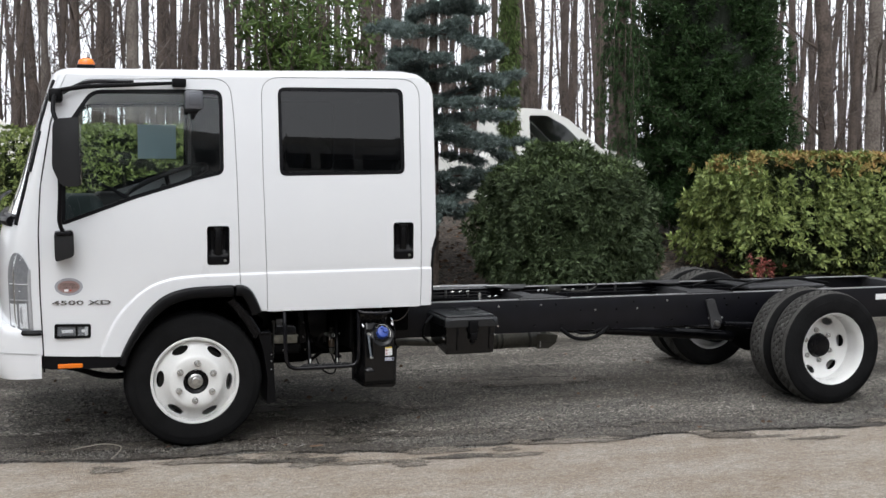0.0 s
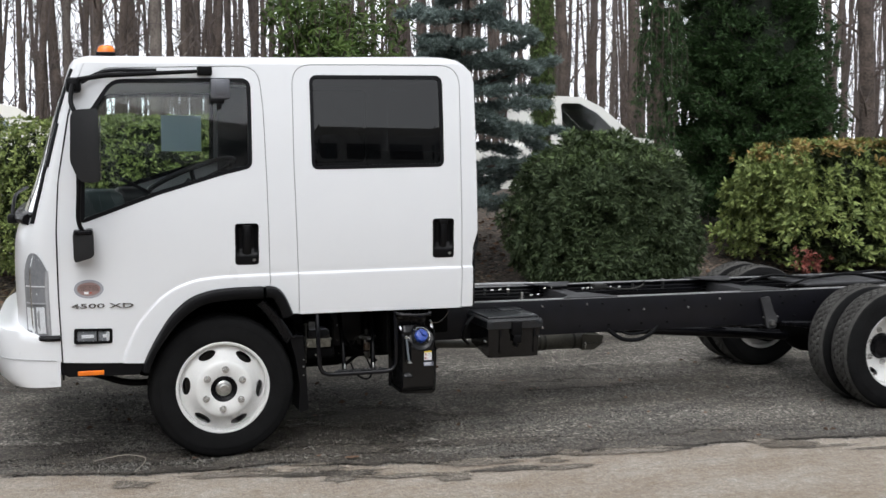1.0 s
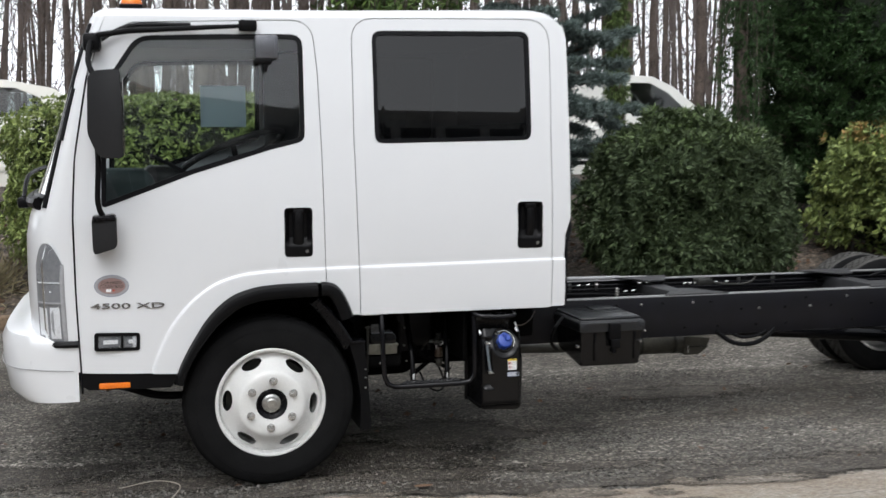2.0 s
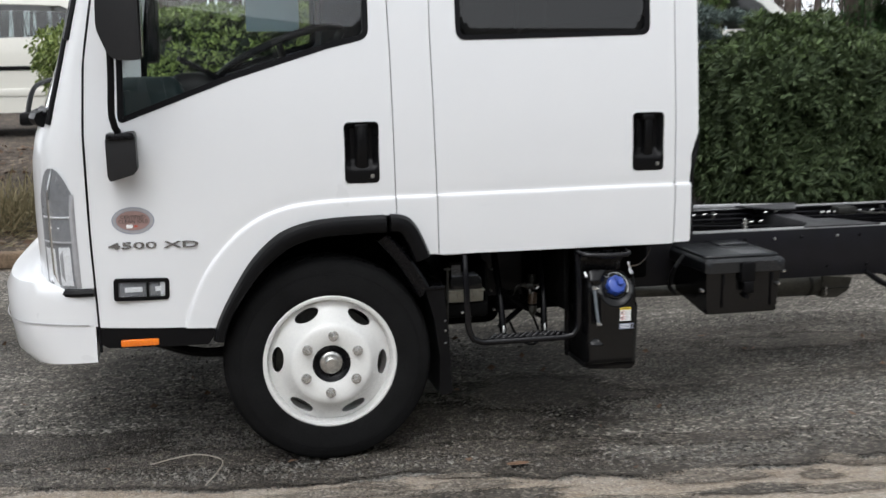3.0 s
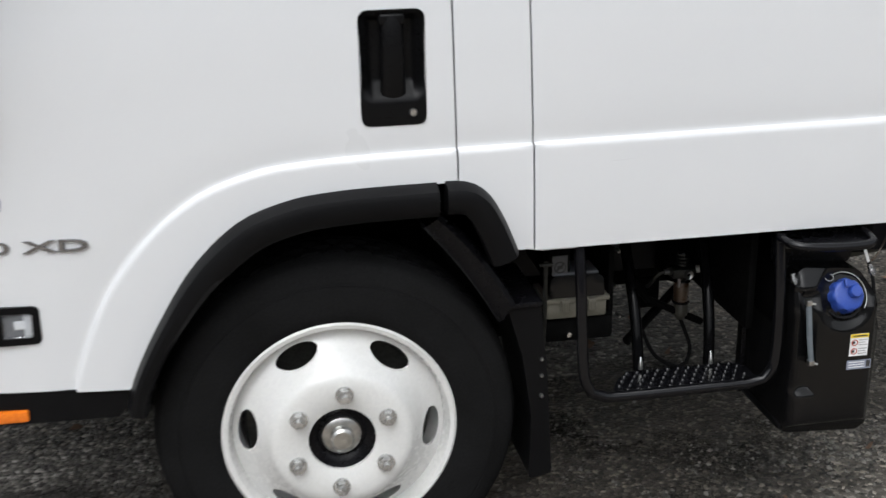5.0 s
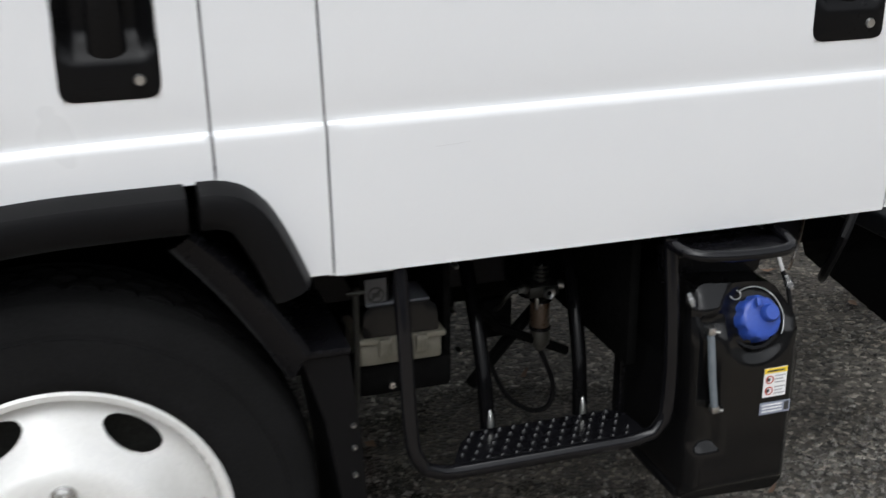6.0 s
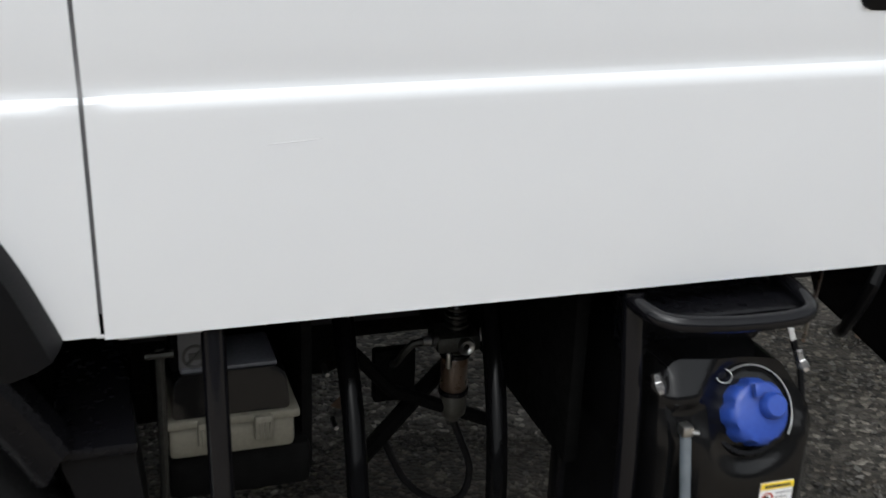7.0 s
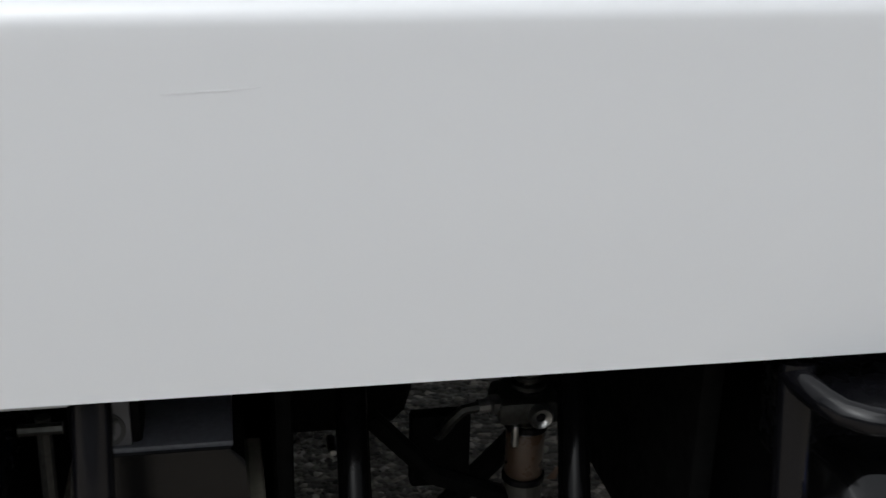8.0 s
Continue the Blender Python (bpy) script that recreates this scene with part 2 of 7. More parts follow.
def ground_material(name, light, mid, dark, chip, wet=0.0, scale=1.0, streak=0.0, low=0.22, high=1.40, damp=None):
    """Stony ground: chips of differing tone by cells, stains at metre size, stone relief."""
    m = bpy.data.materials.new(name)
    m.use_nodes = True
    n, l = m.node_tree.nodes, m.node_tree.links
    p = n["Principled BSDF"]
    at = n.new("ShaderNodeTexCoord")
    cells, stain, patch = n.new("ShaderNodeTexVoronoi"), n.new("ShaderNodeTexNoise"), n.new("ShaderNodeTexNoise")
    cells.inputs["Scale"].default_value = chip
    stain.inputs["Scale"].default_value, stain.inputs["Detail"].default_value = 0.7 * scale, 8
    patch.inputs["Scale"].default_value, patch.inputs["Detail"].default_value = 12 * scale, 10
    stain.inputs["Roughness"].default_value, patch.inputs["Roughness"].default_value = 0.65, 0.75
    drag = n.new("ShaderNodeMapping")
    drag.inputs["Scale"].default_value = (1 - 0.62 * streak, 1 + 0.6 * streak, 1)
    l.new(at.outputs["Object"], drag.inputs["Vector"])
    l.new(at.outputs["Object"], cells.inputs["Vector"])
    for t in (stain, patch):
        l.new(drag.outputs[0], t.inputs["Vector"])
    tone = n.new("ShaderNodeSeparateColor")
    l.new(cells.outputs["Color"], tone.inputs[0])
    ramp = n.new("ShaderNodeValToRGB")
    for k, (pos, c) in enumerate(((0.0, dark), (0.42, mid), (0.74, mid), (1.0, light))):
        e = ramp.color_ramp.elements[k] if k < 2 else ramp.color_ramp.elements.new(pos)
        e.position, e.color = pos, (*c, 1)
    l.new(tone.outputs[0], ramp.inputs[0])
    both = n.new("ShaderNodeMath")
    both.operation = "MULTIPLY"
    l.new(stain.outputs["Fac"], both.inputs[0])
    l.new(patch.outputs["Fac"], both.inputs[1])
    rng = n.new("ShaderNodeMapRange")
    rng.inputs["From Min"].default_value, rng.inputs["From Max"].default_value = 0.14, 0.38
    l.new(both.outputs[0], rng.inputs["Value"])
    mul = n.new("ShaderNodeMix")
    mul.data_type, mul.blend_type = "RGBA", "MULTIPLY"
    mul.inputs["Factor"].default_value = 1
    l.new(ramp.outputs[0], mul.inputs["A"])
    soil = n.new("ShaderNodeMix")
    soil.data_type = "RGBA"
    soil.inputs["A"].default_value = (low * 1.13, low * 0.97, low * 0.80, 1)
    soil.inputs["B"].default_value = (high * 0.985, high, high * 1.015, 1)
    l.new(rng.outputs[0], soil.inputs["Factor"])
    l.new(soil.outputs["Result"], mul.inputs["B"])
    colour = mul.outputs["Result"]
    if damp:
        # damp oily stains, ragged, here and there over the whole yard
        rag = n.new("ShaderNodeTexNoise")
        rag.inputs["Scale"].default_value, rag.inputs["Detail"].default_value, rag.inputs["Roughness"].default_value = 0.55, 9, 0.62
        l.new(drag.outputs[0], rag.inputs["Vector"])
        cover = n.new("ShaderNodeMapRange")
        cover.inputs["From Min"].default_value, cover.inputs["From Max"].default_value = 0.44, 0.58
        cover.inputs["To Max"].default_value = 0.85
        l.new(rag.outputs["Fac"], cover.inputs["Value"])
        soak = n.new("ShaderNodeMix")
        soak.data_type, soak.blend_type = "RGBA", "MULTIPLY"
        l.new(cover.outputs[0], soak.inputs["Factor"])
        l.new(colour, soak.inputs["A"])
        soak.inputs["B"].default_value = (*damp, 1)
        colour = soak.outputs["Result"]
    l.new(colour, p.inputs["Base Color"])
    p.inputs["Roughness"].default_value = 0.85 - wet
    b = n.new("ShaderNodeBump")
    b.inputs["Strength"].default_value, b.inputs["Distance"].default_value = 1.0, 0.6 / chip
    l.new(cells.outputs["Distance"], b.inputs["Height"])
    b.invert = True
    l.new(b.outputs[0], p.inputs["Normal"])
    return m


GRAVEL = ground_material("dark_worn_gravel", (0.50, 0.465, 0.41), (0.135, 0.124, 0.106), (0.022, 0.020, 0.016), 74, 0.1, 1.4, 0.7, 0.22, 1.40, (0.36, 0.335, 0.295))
ASPHALT = ground_material("pale_worn_asphalt", (0.43, 0.39, 0.34), (0.285, 0.258, 0.222), (0.18, 0.16, 0.138), 150, 0.0, 2.2, 0.45, 0.62, 1.22)
DUST = ground_material("dry_brown_grit", (0.34, 0.31, 0.27), (0.165, 0.145, 0.12), (0.06, 0.053, 0.045), 110, 0.0, 2.0, 0.5, 0.35, 1.35)


def spill(m, grain=70):
    """Lets a ground material thin out in specks towards the rim of its patch, by the mesh's own 'cover' values."""
    n, l = m.node_tree.nodes, m.node_tree.links
    at, cover = n.new("ShaderNodeTexCoord"), n.new("ShaderNodeAttribute")
    cover.attribute_name = "cover"
    speck, rag = n.new("ShaderNodeTexNoise"), n.new("ShaderNodeTexNoise")
    speck.inputs["Scale"].default_value, speck.inputs["Detail"].default_value, speck.inputs["Roughness"].default_value = grain, 6, 0.7
    rag.inputs["Scale"].default_value, rag.inputs["Detail"].default_value = 6, 6
    add, rng = n.new("ShaderNodeMath"), n.new("ShaderNodeMapRange")
    add.operation = "ADD"
    for t in (speck, rag):
        l.new(at.outputs["Object"], t.inputs["Vector"])
    l.new(speck.outputs["Fac"], add.inputs[0])
    l.new(rag.outputs["Fac"], add.inputs[1])
    less = n.new("ShaderNodeMath")
    less.operation = "MULTIPLY_ADD"
    l.new(cover.outputs["Fac"], less.inputs[0])
    less.inputs[1].default_value = 0.95
    l.new(add.outputs[0], less.inputs[2])
    rng.inputs["From Min"].default_value, rng.inputs["From Max"].default_value = 1.12, 1.42
    l.new(less.outputs[0], rng.inputs["Value"])
    l.new(rng.outputs[0], n["Principled BSDF"].inputs["Alpha"])
    return m


DUST_SPILL = spill(ground_material("thin_brown_grit", (0.34, 0.31, 0.27), (0.165, 0.145, 0.12), (0.06, 0.053, 0.045), 110, 0.0, 2.0, 0.5, 0.35, 1.35))
DIRT_SHADE_SPILL = spill(ground_material("thin_dirt_and_shade", (0.22, 0.195, 0.16), (0.062, 0.053, 0.043), (0.018, 0.015, 0.012), 90, 0.2, 1.6, 0.6))
SOIL = ground_material("brown_leaf_mulch", (0.20, 0.155, 0.115), (0.085, 0.066, 0.050), (0.022, 0.017, 0.013), 26)


# ---- building helpers ----
def part(name, bm, mat, parent=None, label="", sharp=35):
    """Links a bmesh as one mesh object, under a thing or a part if one is given. Its coordinates are the world's."""
    me = bpy.data.meshes.new(name)
    bm.normal_update()
    for e in bm.edges:
        e.smooth = len(e.link_faces) == 2 and e.calc_face_angle(0) < radians(sharp)
    for q in bm.faces:
        q.smooth = True
    bm.to_mesh(me)
    bm.free()
    return hang(new(name, me), mat, parent, label)


def hang(ob, mat, parent=None, label=""):
    if mat:
        ob.data.materials.append(mat)
    if parent:
        ob.parent = parent
        if parent.parent is None:
            ob.matrix_parent_inverse = parent.matrix_basis.inverted()
    if label:
        ob["label"] = label
    return ob


def sheet_mesh(name, verts, faces, mat, parent=None, label="", smooth=False):
    me = bpy.data.meshes.new(name)
    me.from_pydata(verts, [], faces)
    if smooth:
        me.polygons.foreach_set("use_smooth", [True] * len(me.polygons))
    me.update()
    return hang(new(name, me), mat, parent, label)


def thing(name, at, label, category, group="", kind=""):
    ob = new(name)
    ob.empty_display_size = 0.2
    ob.matrix_basis = Matrix.Translation(at)
    return tagged(ob, label, category, group, kind)


def box(bm, x0, x1, y0, y1, z0, z1, bevel=0.0, seg=2, turn=None):
    """A bevelled block; turn: a matrix laid over it."""
    got = bmesh.ops.create_cube(bm, size=1)["verts"]
    m = Matrix.Translation(((x0 + x1) / 2, (y0 + y1) / 2, (z0 + z1) / 2)) @ Matrix.Diagonal((x1 - x0, y1 - y0, z1 - z0, 1))
    bmesh.ops.transform(bm, matrix=m, verts=got)
    if bevel:
        edges = list({e for v in got for e in v.link_edges})
        got = bmesh.ops.bevel(bm, geom=edges, offset=bevel, segments=seg, affect="EDGES", profile=0.5)["verts"]
    if turn:
        bmesh.ops.transform(bm, matrix=turn, verts=got)
    return bm


def block(*args, **kw):
    return box(bmesh.new(), *args, **kw)


def curve_through(pts, step=0.03):
    """A smooth line through points, resampled."""
    pts = [Vector(p) for p in pts]
    out = []
    for i in range(len(pts) - 1):
        a, b, c, d = pts[max(i - 1, 0)], pts[i], pts[i + 1], pts[min(i + 2, len(pts) - 1)]
        k = max(1, int((c - b).length / step))
        for j in range(k):
            u = j / k
            out.append(0.5 * ((2 * b) + (c - a) * u + (2 * a - 5 * b + 4 * c - d) * u * u + (3 * b - a - 3 * c + d) * u ** 3))
    return out + [pts[-1]]


def tube(bm, pts, r, seg=8, ends=True):
    """A round bar along points; r one radius or one for each point."""
    pts = [Vector(p) for p in pts]
    radii = r if isinstance(r, (list, tuple)) else [r] * len(pts)
    rings, side = [], None
    for i, p in enumerate(pts):
        d = (pts[min(i + 1, len(pts) - 1)] - pts[max(i - 1, 0)]).normalized()
        if side is None:
            side = d.orthogonal().normalized()
        side = (side - d * side.dot(d)).normalized()
        up = d.cross(side)
        rings.append([bm.verts.new(p + radii[i] * (side * math.cos(2 * math.pi * k / seg) + up * math.sin(2 * math.pi * k / seg))) for k in range(seg)])
    for a, b in zip(rings, rings[1:]):
        for k in range(seg):
            bm.faces.new((a[k], a[(k + 1) % seg], b[(k + 1) % seg], b[k]))
    if ends:
        bm.faces.new(rings[0][::-1])
        bm.faces.new(rings[-1])
    return bm


def rod(pts, r, seg=10):
    return tube(bmesh.new(), pts, r, seg)


def lathe(profile, cx, cz, seg=64, dent=None, closed=False):
    """Turns (radius, y) points about an axis along y at (cx, cz). dent(i, j): metres to take off the radius."""
    bm = bmesh.new()
    rings = []
    for j in range(seg):
        a = 2 * math.pi * j / seg
        rings.append([bm.verts.new((cx + (r - (dent(i, j) if dent else 0)) * math.cos(a), y, cz + (r - (dent(i, j) if dent else 0)) * math.sin(a))) for i, (r, y) in enumerate(profile)])
    n = len(profile)
    for j in range(seg):
        a, b = rings[j], rings[(j + 1) % seg]
        for i in range(n if closed else n - 1):
            k = (i + 1) % n
            bm.faces.new((a[i], b[i], b[k], a[k]))
    bmesh.ops.remove_doubles(bm, verts=bm.verts, dist=1e-5)
    return bm


def round_poly(pts, radius, step=0.02):
    """A closed outline with rounded corners, sampled at about step. A point may carry its own radius."""
    out, n = [], len(pts)
    for i in range(n):
        p, a, b = Vector(pts[i][:2]), Vector(pts[i - 1][:2]), Vector(pts[(i + 1) % n][:2])
        r = pts[i][2] if len(pts[i]) > 2 else radius
        u, v = (a - p).normalized(), (b - p).normalized()
        ang = u.angle(v, math.pi)
        if r <= 0 or ang > radians(172):
            out.append(p)
            continue
        d = min(r / math.tan(ang / 2), 0.45 * (a - p).length, 0.45 * (b - p).length)
        s, e = p + u * d, p + v * d
        for k in range(7):
            t = k / 6
            out.append((1 - t) ** 2 * s + 2 * t * (1 - t) * p + t * t * e)
    full = []
    for i in range(len(out)):
        a, b = out[i], out[(i + 1) % len(out)]
        k = max(1, int((b - a).length / step))
        full += [a.lerp(b, j / k) for j in range(k)]
    return [(q.x, q.y) for q in full]


def inset(poly, d):
    """A closed outline moved inwards by d (outwards if negative)."""
    area = sum(a[0] * b[1] - b[0] * a[1] for a, b in zip(poly, poly[1:] + poly[:1]))
    sign, out, n = (1 if area > 0 else -1), [], len(poly)
    for i in range(n):
        a, b = Vector(poly[i - 1]), Vector(poly[(i + 1) % n])
        t = (b - a).normalized()
        out.append((poly[i][0] - sign * d * t.y, poly[i][1] + sign * d * t.x))
    return out


def inside(poly, pts):
    """Which of the points lie in the closed outline."""
    x, y = pts[:, 0], pts[:, 1]
    res = np.zeros(len(pts), bool)
    q = np.array(poly)
    for (x0, y0), (x1, y1) in zip(q, np.roll(q, -1, 0)):
        if y0 != y1:
            cross = ((y0 > y) != (y1 > y)) & (x < (x1 - x0) * (y - y0) / (y1 - y0) + x0)
            res ^= cross
    return res


def panel(outline, holes, place, grid=0.045, extra=(), rim=0.02, rim_way=(0, 1, 0)):
    """A sheet cut to an outline with holes, laid on a curved surface by place(u, v) -> (x, y, z), with its edges turned in by rim."""
    from mathutils.geometry import delaunay_2d_cdt
    o = np.array(outline)
    lo, hi = o.min(0), o.max(0)
    gx, gy = np.meshgrid(np.arange(lo[0] + grid / 2, hi[0], grid), np.arange(lo[1] + grid / 2, hi[1], grid))
    g = np.stack([gx.ravel(), gy.ravel()], 1)
    if len(extra):
        ex = np.array(extra)
        d = np.min(np.abs(g[:, None, 0] - ex[None, :, 0]) + np.abs(g[:, None, 1] - ex[None, :, 1]), 1)
        g = np.concatenate([g[d > 0.03], ex])
    edge = np.concatenate([o] + [np.array(h) for h in holes]) if holes else o
    keep = np.ones(len(g), bool)
    for k in range(0, len(g), 500):
        keep[k:k + 500] = np.min(np.hypot(g[k:k + 500, None, 0] - edge[None, :, 0], g[k:k + 500, None, 1] - edge[None, :, 1]), 1) > 0.010
    g = g[keep & inside(outline, g)]
    verts, edges = [Vector(p) for p in outline], []
    n = len(verts)
    edges += [(i, (i + 1) % n) for i in range(n)]
    for h in holes:
        s, n = len(verts), len(h)
        verts += [Vector(p) for p in h]
        edges += [(s + i, s + (i + 1) % n) for i in range(n)]
    verts += [Vector(p) for p in g]
    v2, _, tris, *_ = delaunay_2d_cdt(verts, edges, [], 0, 1e-6)
    pts = np.array([(v.x, v.y) for v in v2])
    cen = np.array([pts[list(t)].mean(0) for t in tris])
    ok = inside(outline, cen)
    for h in holes:
        ok &= ~inside(h, cen)
    bm = bmesh.new()
    vs = [bm.verts.new(place(p[0], p[1])) for p in pts]
    for t, k in zip(tris, ok):
        (ax, ay), (bx, by), (cx, cy) = pts[t[0]], pts[t[1]], pts[t[2]]
        turn = (bx - ax) * (cy - ay) - (by - ay) * (cx - ax)
        if k and abs(turn) > 2e-9:
            bm.faces.new([vs[i] for i in (t if turn > 0 else t[::-1])])
    bm.normal_update()
    if sum((q.normal * q.calc_area() for q in bm.faces), Vector()).dot(Vector(rim_way)) > 0:
        bmesh.ops.reverse_faces(bm, faces=bm.faces)
    loose = [v for v in bm.verts if not v.link_faces]
    for v in loose:
        bm.verts.remove(v)
    if rim:
        rims = [e for e in bm.edges if len(e.link_faces) == 1]
        ex = bmesh.ops.extrude_edge_only(bm, edges=rims)["geom"]
        bmesh.ops.translate(bm, vec=Vector(rim_way) * rim, verts=[q for q in ex if isinstance(q, bmesh.types.BMVert)])
    return bm


def words(name, text, size, m, mat, parent, depth=0.0015, squash=1.0, label="", bold=0.0):
    """Raised lettering in the built-in font, as a mesh, laid by the matrix m (text runs along its x, up along its y)."""
    cu = bpy.data.curves.new(name, "FONT")
    cu.body, cu.size, cu.extrude, cu.align_x, cu.align_y = text, size, depth, "CENTER", "CENTER"
    cu.resolution_u, cu.offset = 3, bold
    tmp = new(name, cu)
    me = bpy.data.meshes.new_from_object(tmp.evaluated_get(bpy.context.evaluated_depsgraph_get()))
    bpy.data.objects.remove(tmp)
    bpy.data.curves.remove(cu)
    me.transform(m @ Matrix.Diagonal((squash, 1, 1, 1)))
    me.materials.clear()
    return hang(new(name, me), mat, parent, label)


# ---- the truck: a white crew-cab chassis ----
YM = 7.02          # middle of the truck; its near side lies at y = 6
WB = 4.47          # wheelbase, from x = 0
CREASE = [(p.x, p.z) for p in curve_through([(1.6, 0, 1.049), (1.0, 0, 1.0438), (0.45, 0, 1.0392), (0.25, 0, 1.0372), (0.10, 0, 1.035), (0.0, 0, 1.0315), (-0.106, 0, 1.023), (-0.16, 0, 1.012), (-0.23, 0, 0.989), (-0.28, 0, 0.963), (-0.345, 0, 0.914), (-0.41, 0, 0.845), (-0.463, 0, 0.770), (-0.508, 0, 0.675), (-0.540, 0, 0.585), (-0.560, 0, 0.45)], 0.02)]
CR = np.array(CREASE)


def crease_depth(x, z):
    """How far a point of the cab's side lies below (positive) or above the pressed crease line."""
    d = np.hypot(CR[:, 0] - x, CR[:, 1] - z)
    i = int(np.argmin(d))
    a, b = CR[max(i - 1, 0)], CR[min(i + 1, len(CR) - 1)]
    t = (b - a) / np.hypot(*(b - a))
    side = t[0] * (z - a[1]) - t[1] * (x - a[0])
    return float(math.copysign(d[i] if 0 < i < len(CR) - 1 else abs(side), side))


def smooth(a, b, v):
    t = min(1.0, max(0.0, (v - a) / (b - a)))
    return t * t * (3 - 2 * t)


def side_y(x, z):
    """The near side of the cab: upright below the belt, leaning in above, drawn in at the front, with the crease."""
    y = 6.013 + (0.088 * ((z - 1.25) / 0.95) ** 1.5 if z > 1.25 else 0)
    if x < -0.5:
        y += 0.022 * ((-0.5 - x) / 0.35) ** 2
    d = crease_depth(x, z)
    y -= 0.0075 * smooth(-0.0105, 0.0105, d)
    if d < 0:
        y += 0.004 * math.exp(-((d / 0.035) ** 2))
    else:
        y += 0.010 * smooth(0.10, 0.42, d)
    return y


def near_side(off=0.0):
    return lambda x, z: (x, side_y(x, z) + off, z)


def far_side(off=0.0):
    return lambda x, z: (x, 2 * YM - side_y(x, z) - off, z)


truck = thing("crew_cab_truck", (0, YM, 0), "white crew-cab chassis truck with a bare black frame behind the cab", "truck")

ARCH = [(0.387, 0.812), (0.374, 0.845), (0.355, 0.889), (0.328, 0.936), (0.296, 0.962), (0.258, 0.971), (0.218, 0.970), (0.114, 0.969), (0.021, 0.966), (-0.069, 0.956), (-0.160, 0.928), (-0.226, 0.884), (-0.295, 0.812), (-0.36, 0.712), (-0.402, 0.635), (-0.428, 0.574)]
FRONT_DOOR = [(-0.846, 0.594, 0), (-0.860, 0.95, 0), (-0.863, 1.30, 0), (-0.846, 1.566, 0), (-0.786, 1.913, 0.05), (-0.735, 2.07, 0.08), (-0.60, 2.165, 0.10), (0.0, 2.187, 0), (0.220, 2.192, 0.12), (0.241, 1.95, 0), (0.252, 1.55, 0), (0.262, 0.971, 0)]
FRONT_DOOR += [(x, z, 0) for x, z in ARCH[6:]]
REAR_DOOR = [(0.428, 0.8085, 0), (0.425, 1.05, 0), (0.418, 1.3, 0), (0.410, 1.65, 0), (0.412, 2.205, 0.11), (0.9, 2.216, 0), (1.398, 2.222, 0.12), (1.390, 1.65, 0), (1.392, 1.06, 0), (1.386, 0.808, 0)]
FRONT_WINDOW = [(-0.742, 1.335, 0.02), (-0.331, 1.488, 0), (0.02, 1.595, 0), (0.176, 1.632, 0.05), (0.178, 2.128, 0.06), (-0.2, 2.122, 0), (-0.57, 2.108, 0.12), (-0.69, 1.93, 0.1), (-0.735, 1.6, 0)]
REAR_WINDOW = [(0.508, 1.620, 0.045), (1.290, 1.634, 0.045), (1.293, 2.164, 0.05), (0.507, 2.152, 0.05)]
SIDE = [(-0.846, 0.594, 0), (-0.862, 0.95, 0), (-0.865, 1.30, 0), (-0.849, 1.566, 0), (-0.79, 1.913, 0), (-0.742, 2.09, 0), (-0.70, 2.196, 0), (0.3, 2.207, 0), (1.37, 2.233, 0.03), (1.43, 2.222, 0.03), (1.472, 2.19, 0.03), (1.487, 2.13, 0.02), (1.489, 1.25, 0.02), (1.461, 1.165, 0.02), (1.459, 0.812, 0.01)]
SIDE += [(x, z, 0) for x, z in ARCH]

rows_near = []
for off in (-0.05, -0.03, -0.018, -0.0115, -0.0075, -0.004, 0.0, 0.004, 0.0075, 0.0115, 0.02, 0.032):
    for a, b in zip(CREASE, CREASE[1:]):
        t = Vector((b[0] - a[0], b[1] - a[1])).normalized()
        rows_near.append((a[0] - t.y * off, a[1] + t.x * off))


def fine_near_crease(poly):
    """Adds edge points where an outline crosses the crease."""
    out = []
    for a, b in zip(poly, poly[1:] + poly[:1]):
        k = max(1, int(math.dist(a, b) / 0.004)) if min(abs(crease_depth(*a)), abs(crease_depth(*b))) < 0.03 else 1
        out += [(a[0] + (b[0] - a[0]) * j / k, a[1] + (b[1] - a[1]) * j / k) for j in range(k)]
    return out


door_f, door_r = fine_near_crease(round_poly(FRONT_DOOR, 0.03)), fine_near_crease(round_poly(REAR_DOOR, 0.03))
win_f, win_r = round_poly(FRONT_WINDOW, 0.03, 0.015), round_poly(REAR_WINDOW, 0.03, 0.015)
side_line = fine_near_crease(round_poly(SIDE, 0.03))

body = part("cab_side", panel(side_line, [inset(door_f, -0.0042), inset(door_r, -0.0042)], near_side(), 0.04, rows_near, 0.03), WHITE, truck, "white painted cab side between the doors")
part("cab_side", panel(side_line, [win_f, win_r], far_side(), 0.08, (), 0.03, (0, -1, 0)), WHITE, truck, "white painted far cab side")
cup_f = round_poly([(0.073, 1.097), (0.201, 1.097), (0.201, 1.323), (0.073, 1.323)], 0.022, 0.008)
cup_r = round_poly([(1.215, 1.107), (1.341, 1.107), (1.341, 1.332), (1.215, 1.332)], 0.022, 0.008)
part("door_seal", panel(inset(side_line, 0.02), [inset(win_f, -0.01), inset(win_r, -0.01), inset(cup_f, -0.006), inset(cup_r, -0.006)], near_side(0.010), 0.08, (), 0.0), GAP_RUBBER, truck, "dark rubber behind the door gaps")


